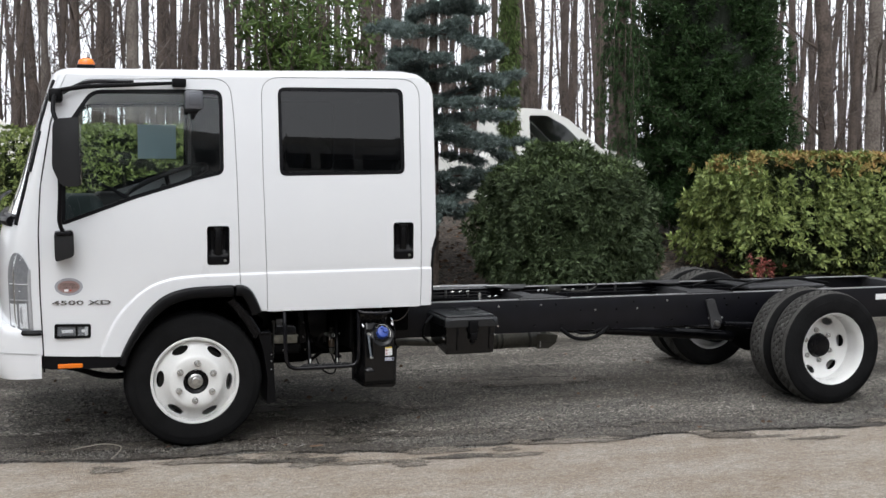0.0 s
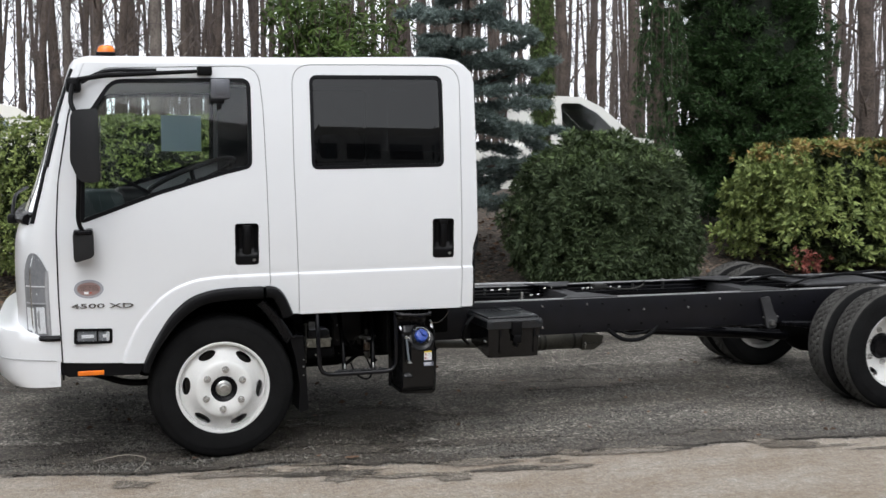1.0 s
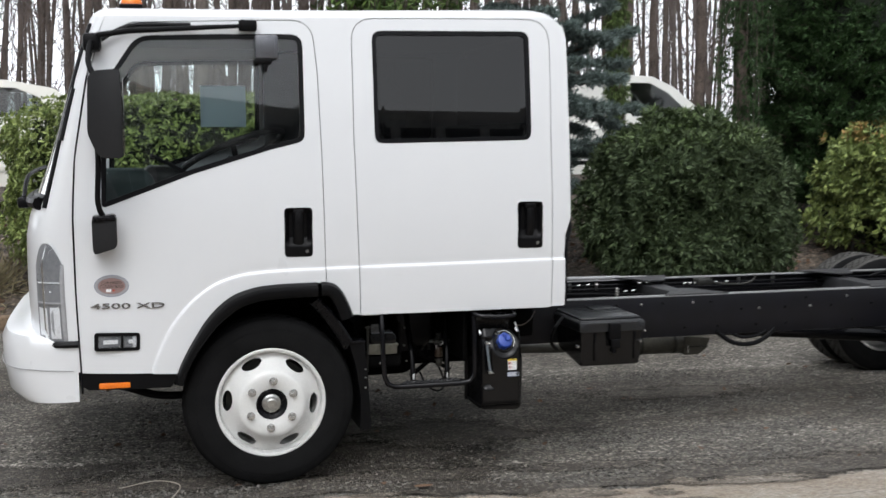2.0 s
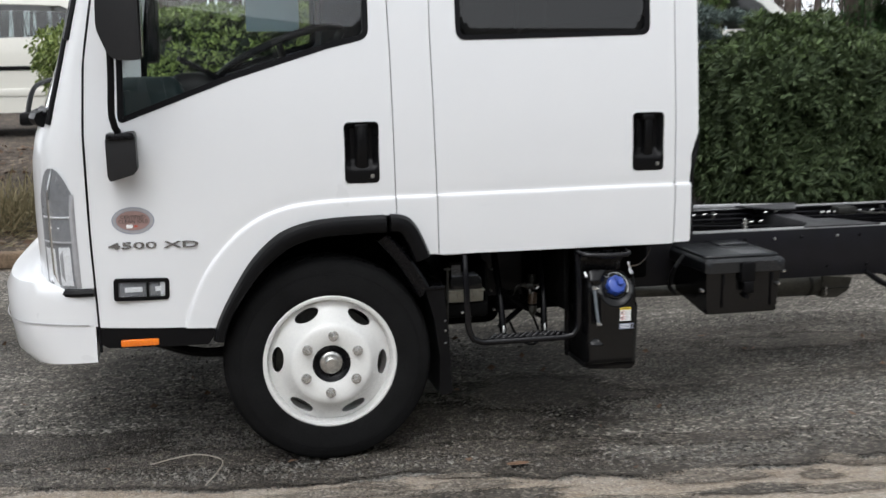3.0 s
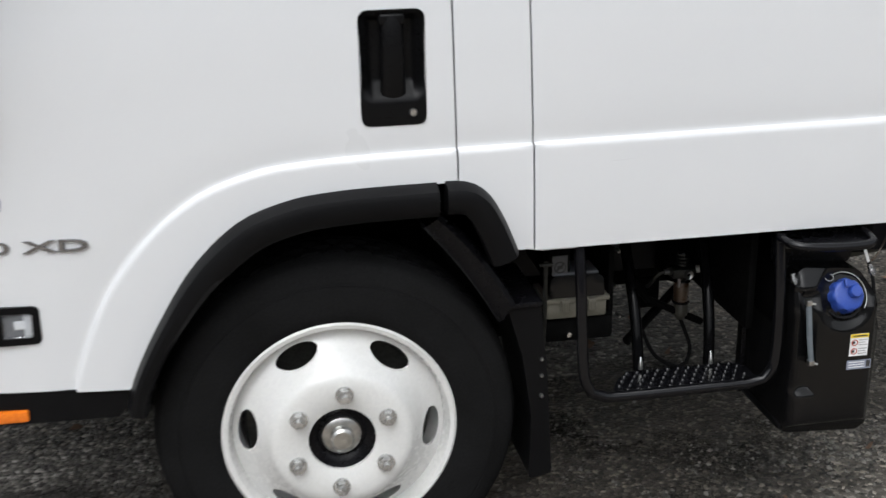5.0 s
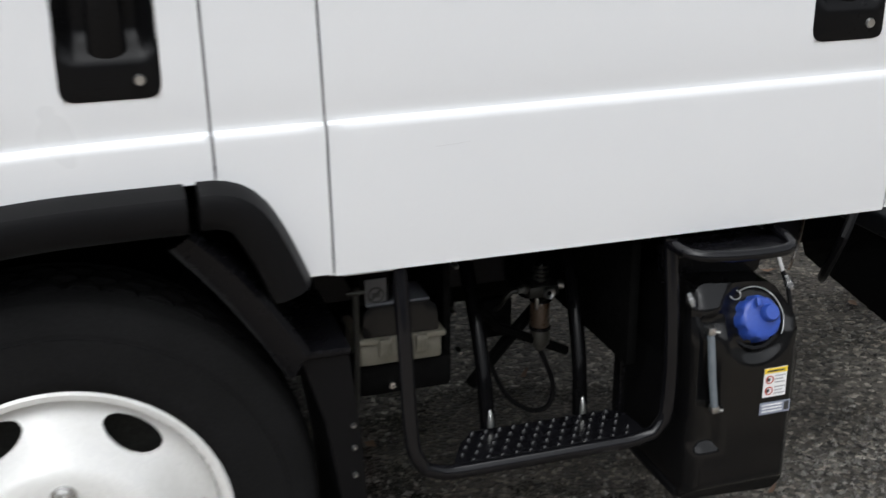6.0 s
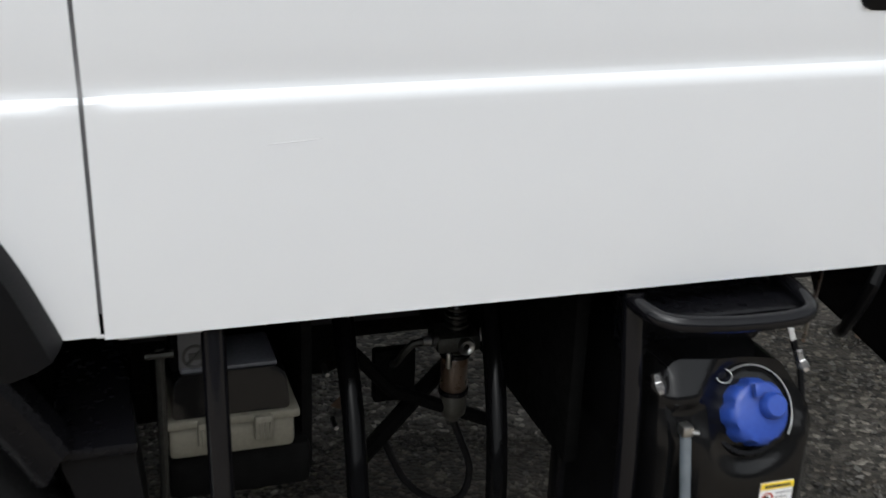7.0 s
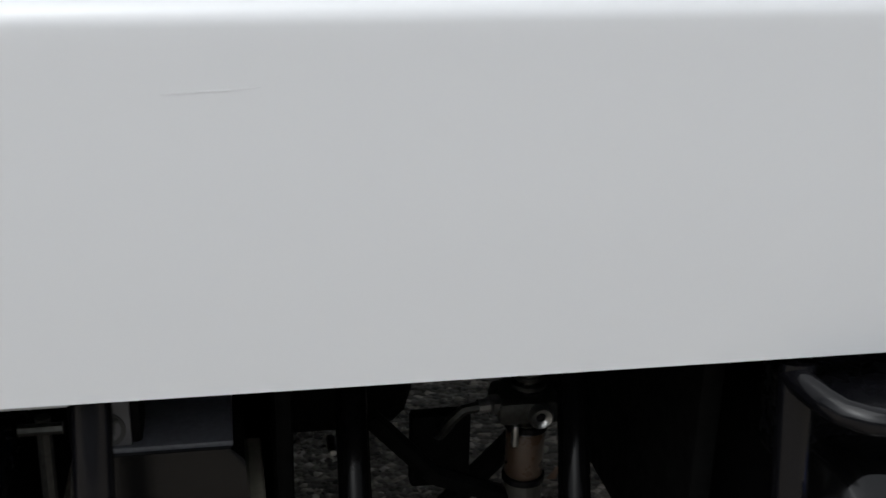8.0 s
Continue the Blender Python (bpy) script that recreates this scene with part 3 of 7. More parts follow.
def window_set(owner, line, where, glass_mat, border, name):
    """The rubber surround and the pane of one side window."""
    seal = part("window_seal", panel(line, [inset(line, border)], where(-0.001), 0.2, (), 0.012 if where is near_side else 0.0), SEAL, owner, "black rubber window surround")
    bm = bmesh.new()
    bm.faces.new([bm.verts.new(where(0.010)(*p)) for p in inset(line, border * 0.6)])
    bmesh.ops.triangulate(bm, faces=bm.faces)
    pane = part(name, bm, glass_mat, owner)
    pane.visible_shadow = False
    return seal


def door_handle(owner, x0, x1, z0, z1):
    """A black recessed cup with a rounded edge, an upright grip and a key lock."""
    cup = round_poly([(x0, z0), (x1, z0), (x1, z1), (x0, z1)], 0.022, 0.008)
    cy = side_y((x0 + x1) / 2, (z0 + z1) / 2)
    def dish(x, z):
        e = min(x - x0, x1 - x, z1 - z)
        return (x, cy - 0.004 + 0.003 * smooth(0.0, 0.005, 0.005 - min(e, z - z0)) + 0.030 * smooth(0.005, 0.024, e) * smooth(z0 + 0.046, z0 + 0.092, z), z)

    base = part("handle_cup", panel(cup, [], dish, 0.006, (), 0.01), HANDLE, owner, "black recessed handle cup", 60)
    mx = (x0 + x1) / 2 + 0.001
    bm = bmesh.new()
    stations = [(z1 - 0.014, 0.036, 0.002), (z1 - 0.05, 0.035, -0.006), (z1 - 0.10, 0.036, -0.008), (z1 - 0.15, 0.040, -0.003), (z0 + 0.052, 0.046, 0.006)]
    rings = []
    for z, w, dy in stations:
        rings.append([bm.verts.new((mx - w / 2 * math.cos(q * math.pi / 8), cy + dy + 0.014 - 0.014 * math.sin(q * math.pi / 8) ** 0.6, z)) for q in range(9)])
    for a, b in zip(rings, rings[1:]):
        for k in range(8):
            bm.faces.new((a[k], a[k + 1], b[k + 1], b[k]))
    bmesh.ops.recalc_face_normals(bm, faces=bm.faces)
    bmesh.ops.solidify(bm, geom=bm.faces, thickness=0.005)
    part("handle_grip", bm, HANDLE, owner, "black pull grip", 60)
    part("grip_cap", block(mx - 0.026, mx + 0.026, cy - 0.003, cy + 0.02, z1 - 0.032, z1 - 0.008, 0.006, 3), HANDLE, owner)
    part("key_lock", lathe([(0.0001, cy - 0.009), (0.0065, cy - 0.009), (0.0085, cy - 0.005), (0.0085, cy + 0.016)], x1 - 0.028, z0 + 0.026, 18), STEEL, owner, "small silver key lock")
    return base


front_door = part("front_door", panel(door_f, [win_f, cup_f], near_side(), 0.04, rows_near, 0.03), WHITE, truck, "white front cab door with a slanted window sill")
window_set(front_door, win_f, near_side, CLEAR, 0.022, "window_pane")
door_handle(front_door, 0.071, 0.203, 1.095, 1.325)
rear_door = part("rear_door", panel(door_r, [win_r, cup_r], near_side(), 0.04, rows_near, 0.03), WHITE, truck, "white rear cab door with a dark tinted window")
window_set(rear_door, win_r, near_side, TINTED, 0.020, "window_pane")
door_handle(rear_door, 1.213, 1.343, 1.105, 1.334)
part("sill_strip", rod([(0.42, 6.016, 0.8095), (0.9, 6.016, 0.808), (1.38, 6.016, 0.807)], 0.002, 6), WHITE, rear_door, "thin pale door-edge strip")
part("hinge_tab", block(0.44, 0.52, 6.014, 6.03, 0.804, 0.809, 0.001), GREY_INK, rear_door)
window_set(truck, win_f, far_side, CLEAR, 0.03, "far_window_pane")
window_set(truck, win_r, far_side, TINTED, 0.03, "far_window_pane")


# front of the cab, windscreen and roof
def table(rows, z):
    return float(np.interp(z, [r[0] for r in rows], [r[1] for r in rows]))


NOSE = [(0.55, -1.095), (0.85, -1.105), (1.05, -1.11), (1.24, -1.105), (1.38, -1.055), (1.54, -0.99), (1.9, -0.88), (2.12, -0.81), (2.2, -0.785)]
SEAM = [(0.55, -0.852), (0.95, -0.867), (1.30, -0.870), (1.566, -0.854), (1.913, -0.795), (2.09, -0.747), (2.2, -0.70)]


def front_point(a, z):
    """The cab's front skin: a runs from -90 degrees (near side) through the middle to 90."""
    xs, xf = table(SEAM, z), table(NOSE, z)
    w = YM - (side_y(-0.85, z) - 0.012 * smooth(-0.06, 0.05, 0))
    c, s = abs(math.cos(a)), math.sin(a)
    return (xf + (xs - xf) * (1 - c ** (2 / 3.4)), YM + w * math.copysign(abs(s) ** (2 / 3.4), s), z)


def front_skin(z_rows, a_rows, skip=None, only=None):
    bm = bmesh.new()
    rows = [[bm.verts.new(front_point(a, z)) for a in a_rows] for z in z_rows]
    for i in range(len(z_rows) - 1):
        for j in range(len(a_rows) - 1):
            zc, ac = (z_rows[i] + z_rows[i + 1]) / 2, (a_rows[j] + a_rows[j + 1]) / 2
            if (skip and skip(ac, zc)) or (only and not only(ac, zc)):
                continue
            bm.faces.new((rows[i][j], rows[i][j + 1], rows[i + 1][j + 1], rows[i + 1][j]))
    for v in [v for v in bm.verts if not v.link_faces]:
        bm.verts.remove(v)
    return bm


ANG = [radians(a) for a in (-90, -87, -84, -80, -76, -72, -68, -62, -56, -48, -38, -26, -13, 0, 13, 26, 38, 48, 56, 62, 68, 72, 76, 80, 84, 87, 90)]
ZS = [0.60, 0.70, 0.80, 0.90, 1.00, 1.10, 1.20, 1.28, 1.34, 1.40, 1.46, 1.54, 1.62, 1.72, 1.82, 1.92, 2.02, 2.10, 2.16, 2.195]
glazed = lambda a, z: abs(a) < radians(66) and 1.40 < z < 2.13
part("cab_front", front_skin(ZS, ANG, skip=glazed), WHITE, truck, "white cab nose and windscreen pillars")
screen = part("windscreen", front_skin(ZS, ANG, only=glazed), CLEAR, truck, "clear windscreen glass")
screen.visible_shadow = False
for s in (-1, 1):
    part("screen_seal", rod([front_point(s * radians(67), z) for z in ZS[8:19]], 0.014, 8), SEAL, truck, "black windscreen rubber")
part("screen_seal", rod([front_point(radians(a), 1.385) for a in range(-66, 67, 6)], 0.016, 8), SEAL, truck)
part("cowl_vent", rod([Vector(front_point(radians(a), 1.36)) + Vector((-0.012, 0, 0)) for a in range(-60, 61, 6)], 0.03, 8), BLACK, truck, "black wiper cowl")
part("wiper_arm", rod(curve_through([(-1.10, 6.42, 1.37), (-1.09, 6.62, 1.47), (-1.045, 7.1, 1.50)]), 0.010, 6), BLACK, truck)
part("wiper_pivot", block(-1.125, -1.07, 6.36, 6.46, 1.325, 1.375, 0.012), BLACK, truck)
part("pillar_vent", rod([(-0.905, 6.075, 1.64), (-0.868, 6.088, 1.79), (-0.845, 6.096, 1.87)], 0.012, 6), SEAL, truck, "black slot in the pillar")


def roof_ring(d, z):
    """The roof's outline drawn in by d."""
    pts = [Vector(front_point(a, 2.195)) for a in ANG]
    rise = lambda x: z + (x + 0.7) * 0.012 if x < 0.3 else z + 0.012 + (x - 0.3) * 0.0245 - 0.10 * (1 - math.sqrt(max(0, 1 - (max(0, x - 1.37) / 0.119) ** 2)))
    yn, yf = pts[0].y, pts[-1].y
    rear = [(1.37, yf), (1.42, yf), (1.455, yf - 0.006), (1.476, yf - 0.02), (1.486, yf - 0.06), (1.488, yf - 0.2), (1.488, YM), (1.488, yn + 0.2), (1.486, yn + 0.06), (1.476, yn + 0.02), (1.455, yn + 0.006), (1.42, yn), (1.37, yn)]
    pts += [Vector((x, yf, 0)) for x in (-0.4, 0, 0.4, 0.8, 1.1)] + [Vector((x, y, 0)) for x, y in rear] + [Vector((x, yn, 0)) for x in (1.1, 0.8, 0.4, 0, -0.4)]
    cx, hx, hy = 0.35, 1.13, 0.92
    return [(cx + (p.x - cx) * (1 - d / hx), YM + (p.y - YM) * (1 - d / hy), rise(p.x)) for p in pts]


bm = bmesh.new()
rings = [[bm.verts.new(p) for p in roof_ring(d, z)] for d, z in ((0.0, 2.194), (0.003, 2.203), (0.012, 2.216), (0.030, 2.228), (0.06, 2.236), (0.14, 2.244), (0.35, 2.254), (0.6, 2.258), (0.85, 2.26))]
for a, b in zip(rings, rings[1:]):
    for k in range(len(a)):
        bm.faces.new((a[k], a[(k + 1) % len(a)], b[(k + 1) % len(b)], b[k]))
bm.faces.new(rings[-1])
bmesh.ops.recalc_face_normals(bm, faces=bm.faces)
part("roof", bm, WHITE, truck, "white cab roof", 60)
bm = bmesh.new()
back = [(6.035, 0.815), (6.035, 1.25), (6.12, 2.13), (6.16, 2.15)]
rows = [[bm.verts.new((x, y if s < 0 else 2 * YM - y, z)) for x, y, z in ((1.458, q[0] - 0.02, q[1]), (1.475, q[0] + 0.03, q[1]), (1.481, q[0] + 0.2, q[1]))] for s in (-1, 1) for q in back]
for base in (0, 4):
    for i in range(3):
        for k in range(2):
            bm.faces.new((rows[base + i][k], rows[base + i + 1][k], rows[base + i + 1][k + 1], rows[base + i][k + 1]))
for i in range(3):
    bm.faces.new((rows[i][2], rows[i + 1][2], rows[4 + i + 1][2], rows[4 + i][2]))
bmesh.ops.recalc_face_normals(bm, faces=bm.faces)
part("cab_back", bm, WHITE, truck, "white rear wall of the cab")
part("back_gasket", rod(curve_through([(1.489, 6.03, 1.24), (1.491, 6.03, 1.19), (1.468, 6.02, 1.12), (1.465, 6.02, 0.98), (1.465, 6.02, 0.83)]), 0.010, 6), SEAL, truck)
part("headliner", block(-0.70, 1.44, 6.14, 7.9, 2.185, 2.205, 0.008), LINER, truck, "grey headliner")
part("cab_floor", block(-1.0, 1.44, 6.53, 7.51, 0.872, 0.90, 0.01), TRIM, truck)
for y in (6.07, 7.515):
    part("cab_floor", block(0.40, 1.44, y, y + 0.455, 0.842, 0.88, 0.01), TRIM, truck)
    part("cab_floor", block(-0.95, 0.395, y, y + 0.455, 1.02, 1.05, 0.01), TRIM, truck)
for lab, lo, hi in (("inner_door_card", -0.83, 0.24), ("inner_door_card", 0.41, 1.37)):
    for s in (-1, 1):
        y0 = 6.05 if s < 0 else 2 * YM - 6.085
        part(lab, block(lo, hi, y0, y0 + 0.035, 1.08 if lo < 0 else 0.9, 1.34 if lo < 0 else 1.60, 0.01), TRIM, truck, "charcoal inner door trim")
for s in (-1, 1):
    y0 = 6.15 if s < 0 else 2 * YM - 6.18
    part("inner_pillar", block(0.19, 0.47, y0, y0 + 0.03, 1.06, 2.17, 0.012), TRIM, truck, "charcoal inner pillar trim")
part("roof_lamp", lathe([(0.0001, 0), (0.02, 0.001), (0.034, 0.010), (0.041, 0.026), (0.043, 0.045)], 0, 0, 20), AMBER, truck, "amber roof marker lamp").data.transform(Matrix.Translation((-0.585, 6.25, 2.302)) @ Matrix.Rotation(radians(-90), 4, "X") @ Matrix.Diagonal((1.15, 1, 1, 1)))
part("lamp_foot", block(-0.64, -0.535, 6.20, 6.30, 2.236, 2.262, 0.008), BLACK, truck)

# inside the cab
part("dashboard", panel(round_poly([(-1.0, 0.9), (-0.55, 0.9), (-0.52, 1.25), (-0.62, 1.36), (-0.98, 1.36)], 0.06), [], lambda x, z: (x, 6.14, z), 0.2, (), 1.76), DASH, truck, "teal-grey dashboard")
part("dash_hood", block(-0.80, -0.50, 6.22, 6.78, 1.28, 1.50, 0.06, 4), DASH, truck)
part("instrument_hood", block(-0.56, -0.36, 6.26, 6.66, 1.30, 1.515, 0.05, 4), WHEEL_BLACK, truck, "black instrument hood")
part("column_stalk", rod([(-0.34, 6.30, 1.475), (-0.44, 6.22, 1.53), (-0.52, 6.17, 1.57)], [0.012, 0.009, 0.011], 8), WHEEL_BLACK, truck)
column = pose(-0.13, 6.38, 1.575, -13, -21, 0)
ring = lathe([(0.262 + 0.015 * math.cos(a * math.pi / 5), 0.015 * math.sin(a * math.pi / 5)) for a in range(10)], 0, 0, 40, closed=True)
bmesh.ops.transform(ring, matrix=column @ Matrix.Rotation(radians(90), 4, "X"), verts=ring.verts)
wheel_in = part("steering_wheel", ring, WHEEL_BLACK, truck, "dark steering wheel")
part("wheel_boss", block(-0.07, 0.07, -0.06, 0.06, -0.09, -0.03, 0.02, turn=column), WHEEL_BLACK, wheel_in)
for a in (20, 160, 270):
    part("spoke", rod([column @ Vector((0.05 * math.cos(radians(a)), 0.05 * math.sin(radians(a)), -0.06)), column @ Vector((0.255 * math.cos(radians(a)), 0.255 * math.sin(radians(a)), 0))], 0.014, 8), WHEEL_BLACK, wheel_in)
part("steering_column", rod([column @ Vector((0, 0, -0.03)), (-0.42, 6.46, 1.15)], 0.035, 10), TRIM, truck)
for y in (6.48, 7.05, 7.5):
    seat = part("seat", block(0.16, 0.60, y - 0.23, y + 0.23, 1.0, 1.16, 0.05, 3), SEAT, truck, "dark grey cloth seat")
    part("seat_back", block(-0.06, 0.06, y - 0.22, y + 0.22, 0, 0.55, 0.05, 3, turn=pose(0.56, 0, 1.1, 0, 12, 0)), SEAT, seat)
    part("headrest", block(-0.04, 0.05, y - 0.13, y + 0.13, 0.57, 0.74, 0.04, 3, turn=pose(0.56, 0, 1.1, 0, 12, 0)), SEAT, seat)
part("rear_bench", block(0.75, 1.25, 6.2, 7.85, 0.95, 1.15, 0.05, 3), SEAT, truck, "dark rear bench seat")
part("bench_back", block(1.25, 1.40, 6.2, 7.85, 1.1, 1.72, 0.05, 3), SEAT, truck)
part("window_paper", block(-0.19, 0.085, 7.915, 7.918, 1.715, 1.965), thin_sheet("pale_blue_paper", (0.70, 0.79, 0.83)), truck, "pale blue paper sheet on the far window")
lock = part("key_box", block(-0.045, 0.062, 6.045, 6.085, 2.010, 2.118, 0.012), KEY_GREY, truck, "grey key box hung on the window")
part("key_box_clip", block(-0.05, 0.03, 6.05, 6.075, 1.985, 2.012, 0.006), BLACK, lock)
part("key_box_shackle", block(-0.012, 0.014, 6.055, 6.073, 1.952, 1.99, 0.005), BLACK, lock)
part("key_box_face", block(-0.02, 0.045, 6.041, 6.046, 2.035, 2.10, 0.002), KEY_GREY, lock)

# mirrors and their arms
part("upper_arm", tube(bmesh.new(), [(-0.735, 5.985, 2.098), (-0.60, 6.03, 2.124), (-0.30, 6.055, 2.145), (-0.10, 6.065, 2.158)], [0.013, 0.014, 0.012, 0.010], 10), BLACK, truck, "black mirror stay along the door top")
part("arm_bracket", block(-0.115, -0.035, 6.04, 6.09, 2.135, 2.185, 0.008), BLACK, truck)
part("arm_foot", block(-0.80, -0.72, 6.00, 6.09, 2.03, 2.11, 0.018), BLACK, truck, "black mirror arm foot")
part("rain_strip", rod(curve_through([(-0.72, 6.06, 2.085), (-0.60, 6.07, 2.148), (-0.4, 6.075, 2.158), (-0.33, 6.075, 2.160)]), 0.010, 8), SEAL, truck)
part("mirror_arm", rod(curve_through([(-0.765, 6.00, 2.07), (-0.775, 5.93, 1.98), (-0.75, 5.89, 1.88), (-0.745, 5.89, 1.56), (-0.752, 5.90, 1.37), (-0.735, 5.925, 1.315)]), 0.0125, 10), BLACK, truck, "black tubular mirror arm")
mirror = part("mirror_head", panel(round_poly([(-0.778, 1.935, 0.05), (-0.642, 1.945, 0.02), (-0.638, 1.565, 0.02), (-0.740, 1.562, 0.06), (-0.786, 1.67, 0.1)], 0.03, 0.01), [], lambda x, z: (x, 5.80 + 1.6 * max(0, -0.655 - x) ** 1.6 + 0.25 * (z - 1.74) ** 2, z), 0.02, (), 0.15), MIRROR_BLACK, truck, "tall black door mirror")
part("mirror_glass", block(-0.636, -0.632, 5.815, 5.945, 1.575, 1.905, 0.002), CHROME, mirror)
spot = part("mirror_lower", panel(round_poly([(-0.782, 1.300), (-0.678, 1.318), (-0.676, 1.180), (-0.690, 1.165), (-0.772, 1.140), (-0.780, 1.16)], 0.02, 0.01), [], lambda x, z: (x, 5.905 + 0.9 * max(0, -0.70 - x) ** 1.6 + 0.6 * (z - 1.24) ** 2, z), 0.015, (), 0.11), MIRROR_BLACK, truck, "small black lower mirror")
part("mirror_cap", block(-0.778, -0.680, 5.897, 6.00, 1.288, 1.312, 0.008), GLOSS_BLACK, spot)
for s in (1,):
    part("far_mirror_head", block(-0.78, -0.64, 2 * YM - 5.96, 2 * YM - 5.80, 1.56, 1.92, 0.03), BLACK, truck, "tall black far-side mirror")

# lamps on the nose
def patch_on_front(name, a0, a1, zlo, zhi, out, mat, owner, label="", shrink=0.0):
    """A lens or housing that follows the nose between two angles and heights."""
    bm = bmesh.new()
    n, m = 10, 12
    rows = []
    for i in range(m + 1):
        v = i / m
        row = []
        for j in range(n + 1):
            u = j / n
            z0, z1 = zlo(u), zhi(u)
            p = Vector(front_point(a0 + (a1 - a0) * u, z0 + (z1 - z0) * v))
            edge = min(1, 6 * min(u, 1 - u, v, 1 - v) + 0.15)
            w = Vector((p.x - 0.1, (p.y - YM) * 1.0, 0)).normalized()
            row.append(bm.verts.new(p + w * out * edge))
        rows.append(row)
    for i in range(m):
        for j in range(n):
            bm.faces.new((rows[i][j], rows[i][j + 1], rows[i + 1][j + 1], rows[i + 1][j]))
    return part(name, bm, mat, owner, label)


for s in (-1, 1):
    head = patch_on_front("headlamp", s * radians(86.5), s * radians(58), lambda u: 0.735, lambda u: 1.185 - 0.10 * abs(2 * u - 1) ** 2.5, 0.002, LAMP_GREY, truck, "clear headlamp with grey housing")
    patch_on_front("reflector", s * radians(80), s * radians(64), lambda u: 1.085, lambda u: 1.150 - 0.05 * abs(2 * u - 1) ** 2.5, -0.012, LAMP_REFLECTOR, head)
    patch_on_front("reflector", s * radians(80), s * radians(62), lambda u: 1.015 + 0.012 * u, lambda u: 1.072, -0.012, LAMP_REFLECTOR, head)
    patch_on_front("lamp_shelf", s * radians(85), s * radians(60), lambda u: 1.004, lambda u: 1.010, 0.008, LAMP_REFLECTOR, head)
    for a in (77, 70):
        z0 = 0.965
        patch_on_front("lamp_screw", s * radians(a), s * radians(a - 1.2), lambda u: z0, lambda u: z0 + 0.006, 0.006, LAMP_REFLECTOR, head)
    patch_on_front("lamp_divider", s * radians(86.5), s * radians(58), lambda u: 0.912, lambda u: 0.920, 0.010, GREY_INK, head, "dark line between the two lamps")
    patch_on_front("reflector", s * radians(83.5), s * radians(74), lambda u: 0.755, lambda u: 0.905, 0.004, LAMP_REFLECTOR, head)
    patch_on_front("reflector_fold", s * radians(78.5), s * radians(76), lambda u: 0.76 + 0.03 * u, lambda u: 0.895 - 0.02 * u, 0.008, GREY_INK, head)
    patch_on_front("reflector", s * radians(72), s * radians(60), lambda u: 0.765, lambda u: 0.90, 0.004, LAMP_REFLECTOR, head)
    patch_on_front("lamp_bezel", s * radians(87.2), s * radians(85.2), lambda u: 0.737, lambda u: 1.09, 0.012, GREY_INK, head, "grey lamp bezel")
    patch_on_front("lens", s * radians(87), s * radians(68), lambda u: 0.73, lambda u: 1.19 - 0.10 * abs(2 * u - 1) ** 2.5, 0.020, LENS, head, "clear lamp lens").visible_shadow = False
bm = bmesh.new()
BUMP = [(0.466, -1.165), (0.50, -1.207), (0.58, -1.229), (0.655, -1.234), (0.690, -1.212), (0.700, -1.14)]
arow = [radians(a) for a in range(-90, 91, 6)]
rows = []
for z, xf in BUMP:
    row = []
    for a in arow:
        c, sn = abs(math.cos(a)), math.sin(a)
        bx = xf + (-0.862 - xf) * (1 - c ** 0.52)
        row.append(bm.verts.new((bx, YM + 0.995 * math.copysign(abs(sn) ** 0.52, sn), z + max(0, z - 0.5) / 0.2 * 0.085 * min(1, (-0.862 - bx) / 0.2))))
    rows.append(row)
for a, b in zip(rows, rows[1:]):
    for k in range(len(a) - 1):
        bm.faces.new((a[k], a[k + 1], b[k + 1], b[k]))
bm.faces.new(rows[-1])
bm.faces.new(rows[0][::-1])
bm.faces.new([r[0] for r in rows] + [r[-1] for r in rows[::-1]])
bmesh.ops.recalc_face_normals(bm, faces=bm.faces)
part("front_bumper", bm, WHITE, truck, "white painted front bumper", 50)
part("bumper_line", rod([(xf + (-0.864 - xf) * (1 - abs(math.cos(q)) ** 0.52), YM + 0.9975 * math.copysign(abs(math.sin(q)) ** 0.52, math.sin(q)), 0.606 + 0.014 * min(1, (-0.862 - (xf + (-0.864 - xf) * (1 - abs(math.cos(q)) ** 0.52))) / 0.2)) for xf in (-1.2355,) for q in [radians(k) for k in (-89.8, -89.2, *range(-88, 89, 4), 89.2, 89.8)]], 0.0019, 5), GREY_INK, truck, "thin pressed line in the bumper")
part("bumper_gap", rod([Vector(front_point(radians(a), 0.735)) + Vector((0.0, -0.004, -0.006)) for a in range(-90, -50, 3)], 0.016, 8), SEAL, truck, "black gap above the bumper")
part("front_gap", rod([(table(SEAM, z) + 0.004, side_y(-0.85, z) + 0.004, z) for z in np.arange(0.50, 2.1, 0.05)], 0.0055, 6), SEAL, truck)
part("side_skirt", panel(round_poly([(-0.845, 0.592), (-0.43, 0.577), (-0.425, 0.556), (-0.46, 0.512), (-0.82, 0.515), (-0.845, 0.53)], 0.008), [], lambda x, z: (x, 6.012 + 0.06 * ((-0.5 - x) / 0.35 if x < -0.5 else 0) ** 2 * 0.4, z), 0.05, (), 0.06), BLACK, truck, "black lower sill under the door")
part("side_marker", block(-0.775, -0.639, 6.008, 6.03, 0.521, 0.546, 0.004), AMBER, truck, "amber side marker lamp")

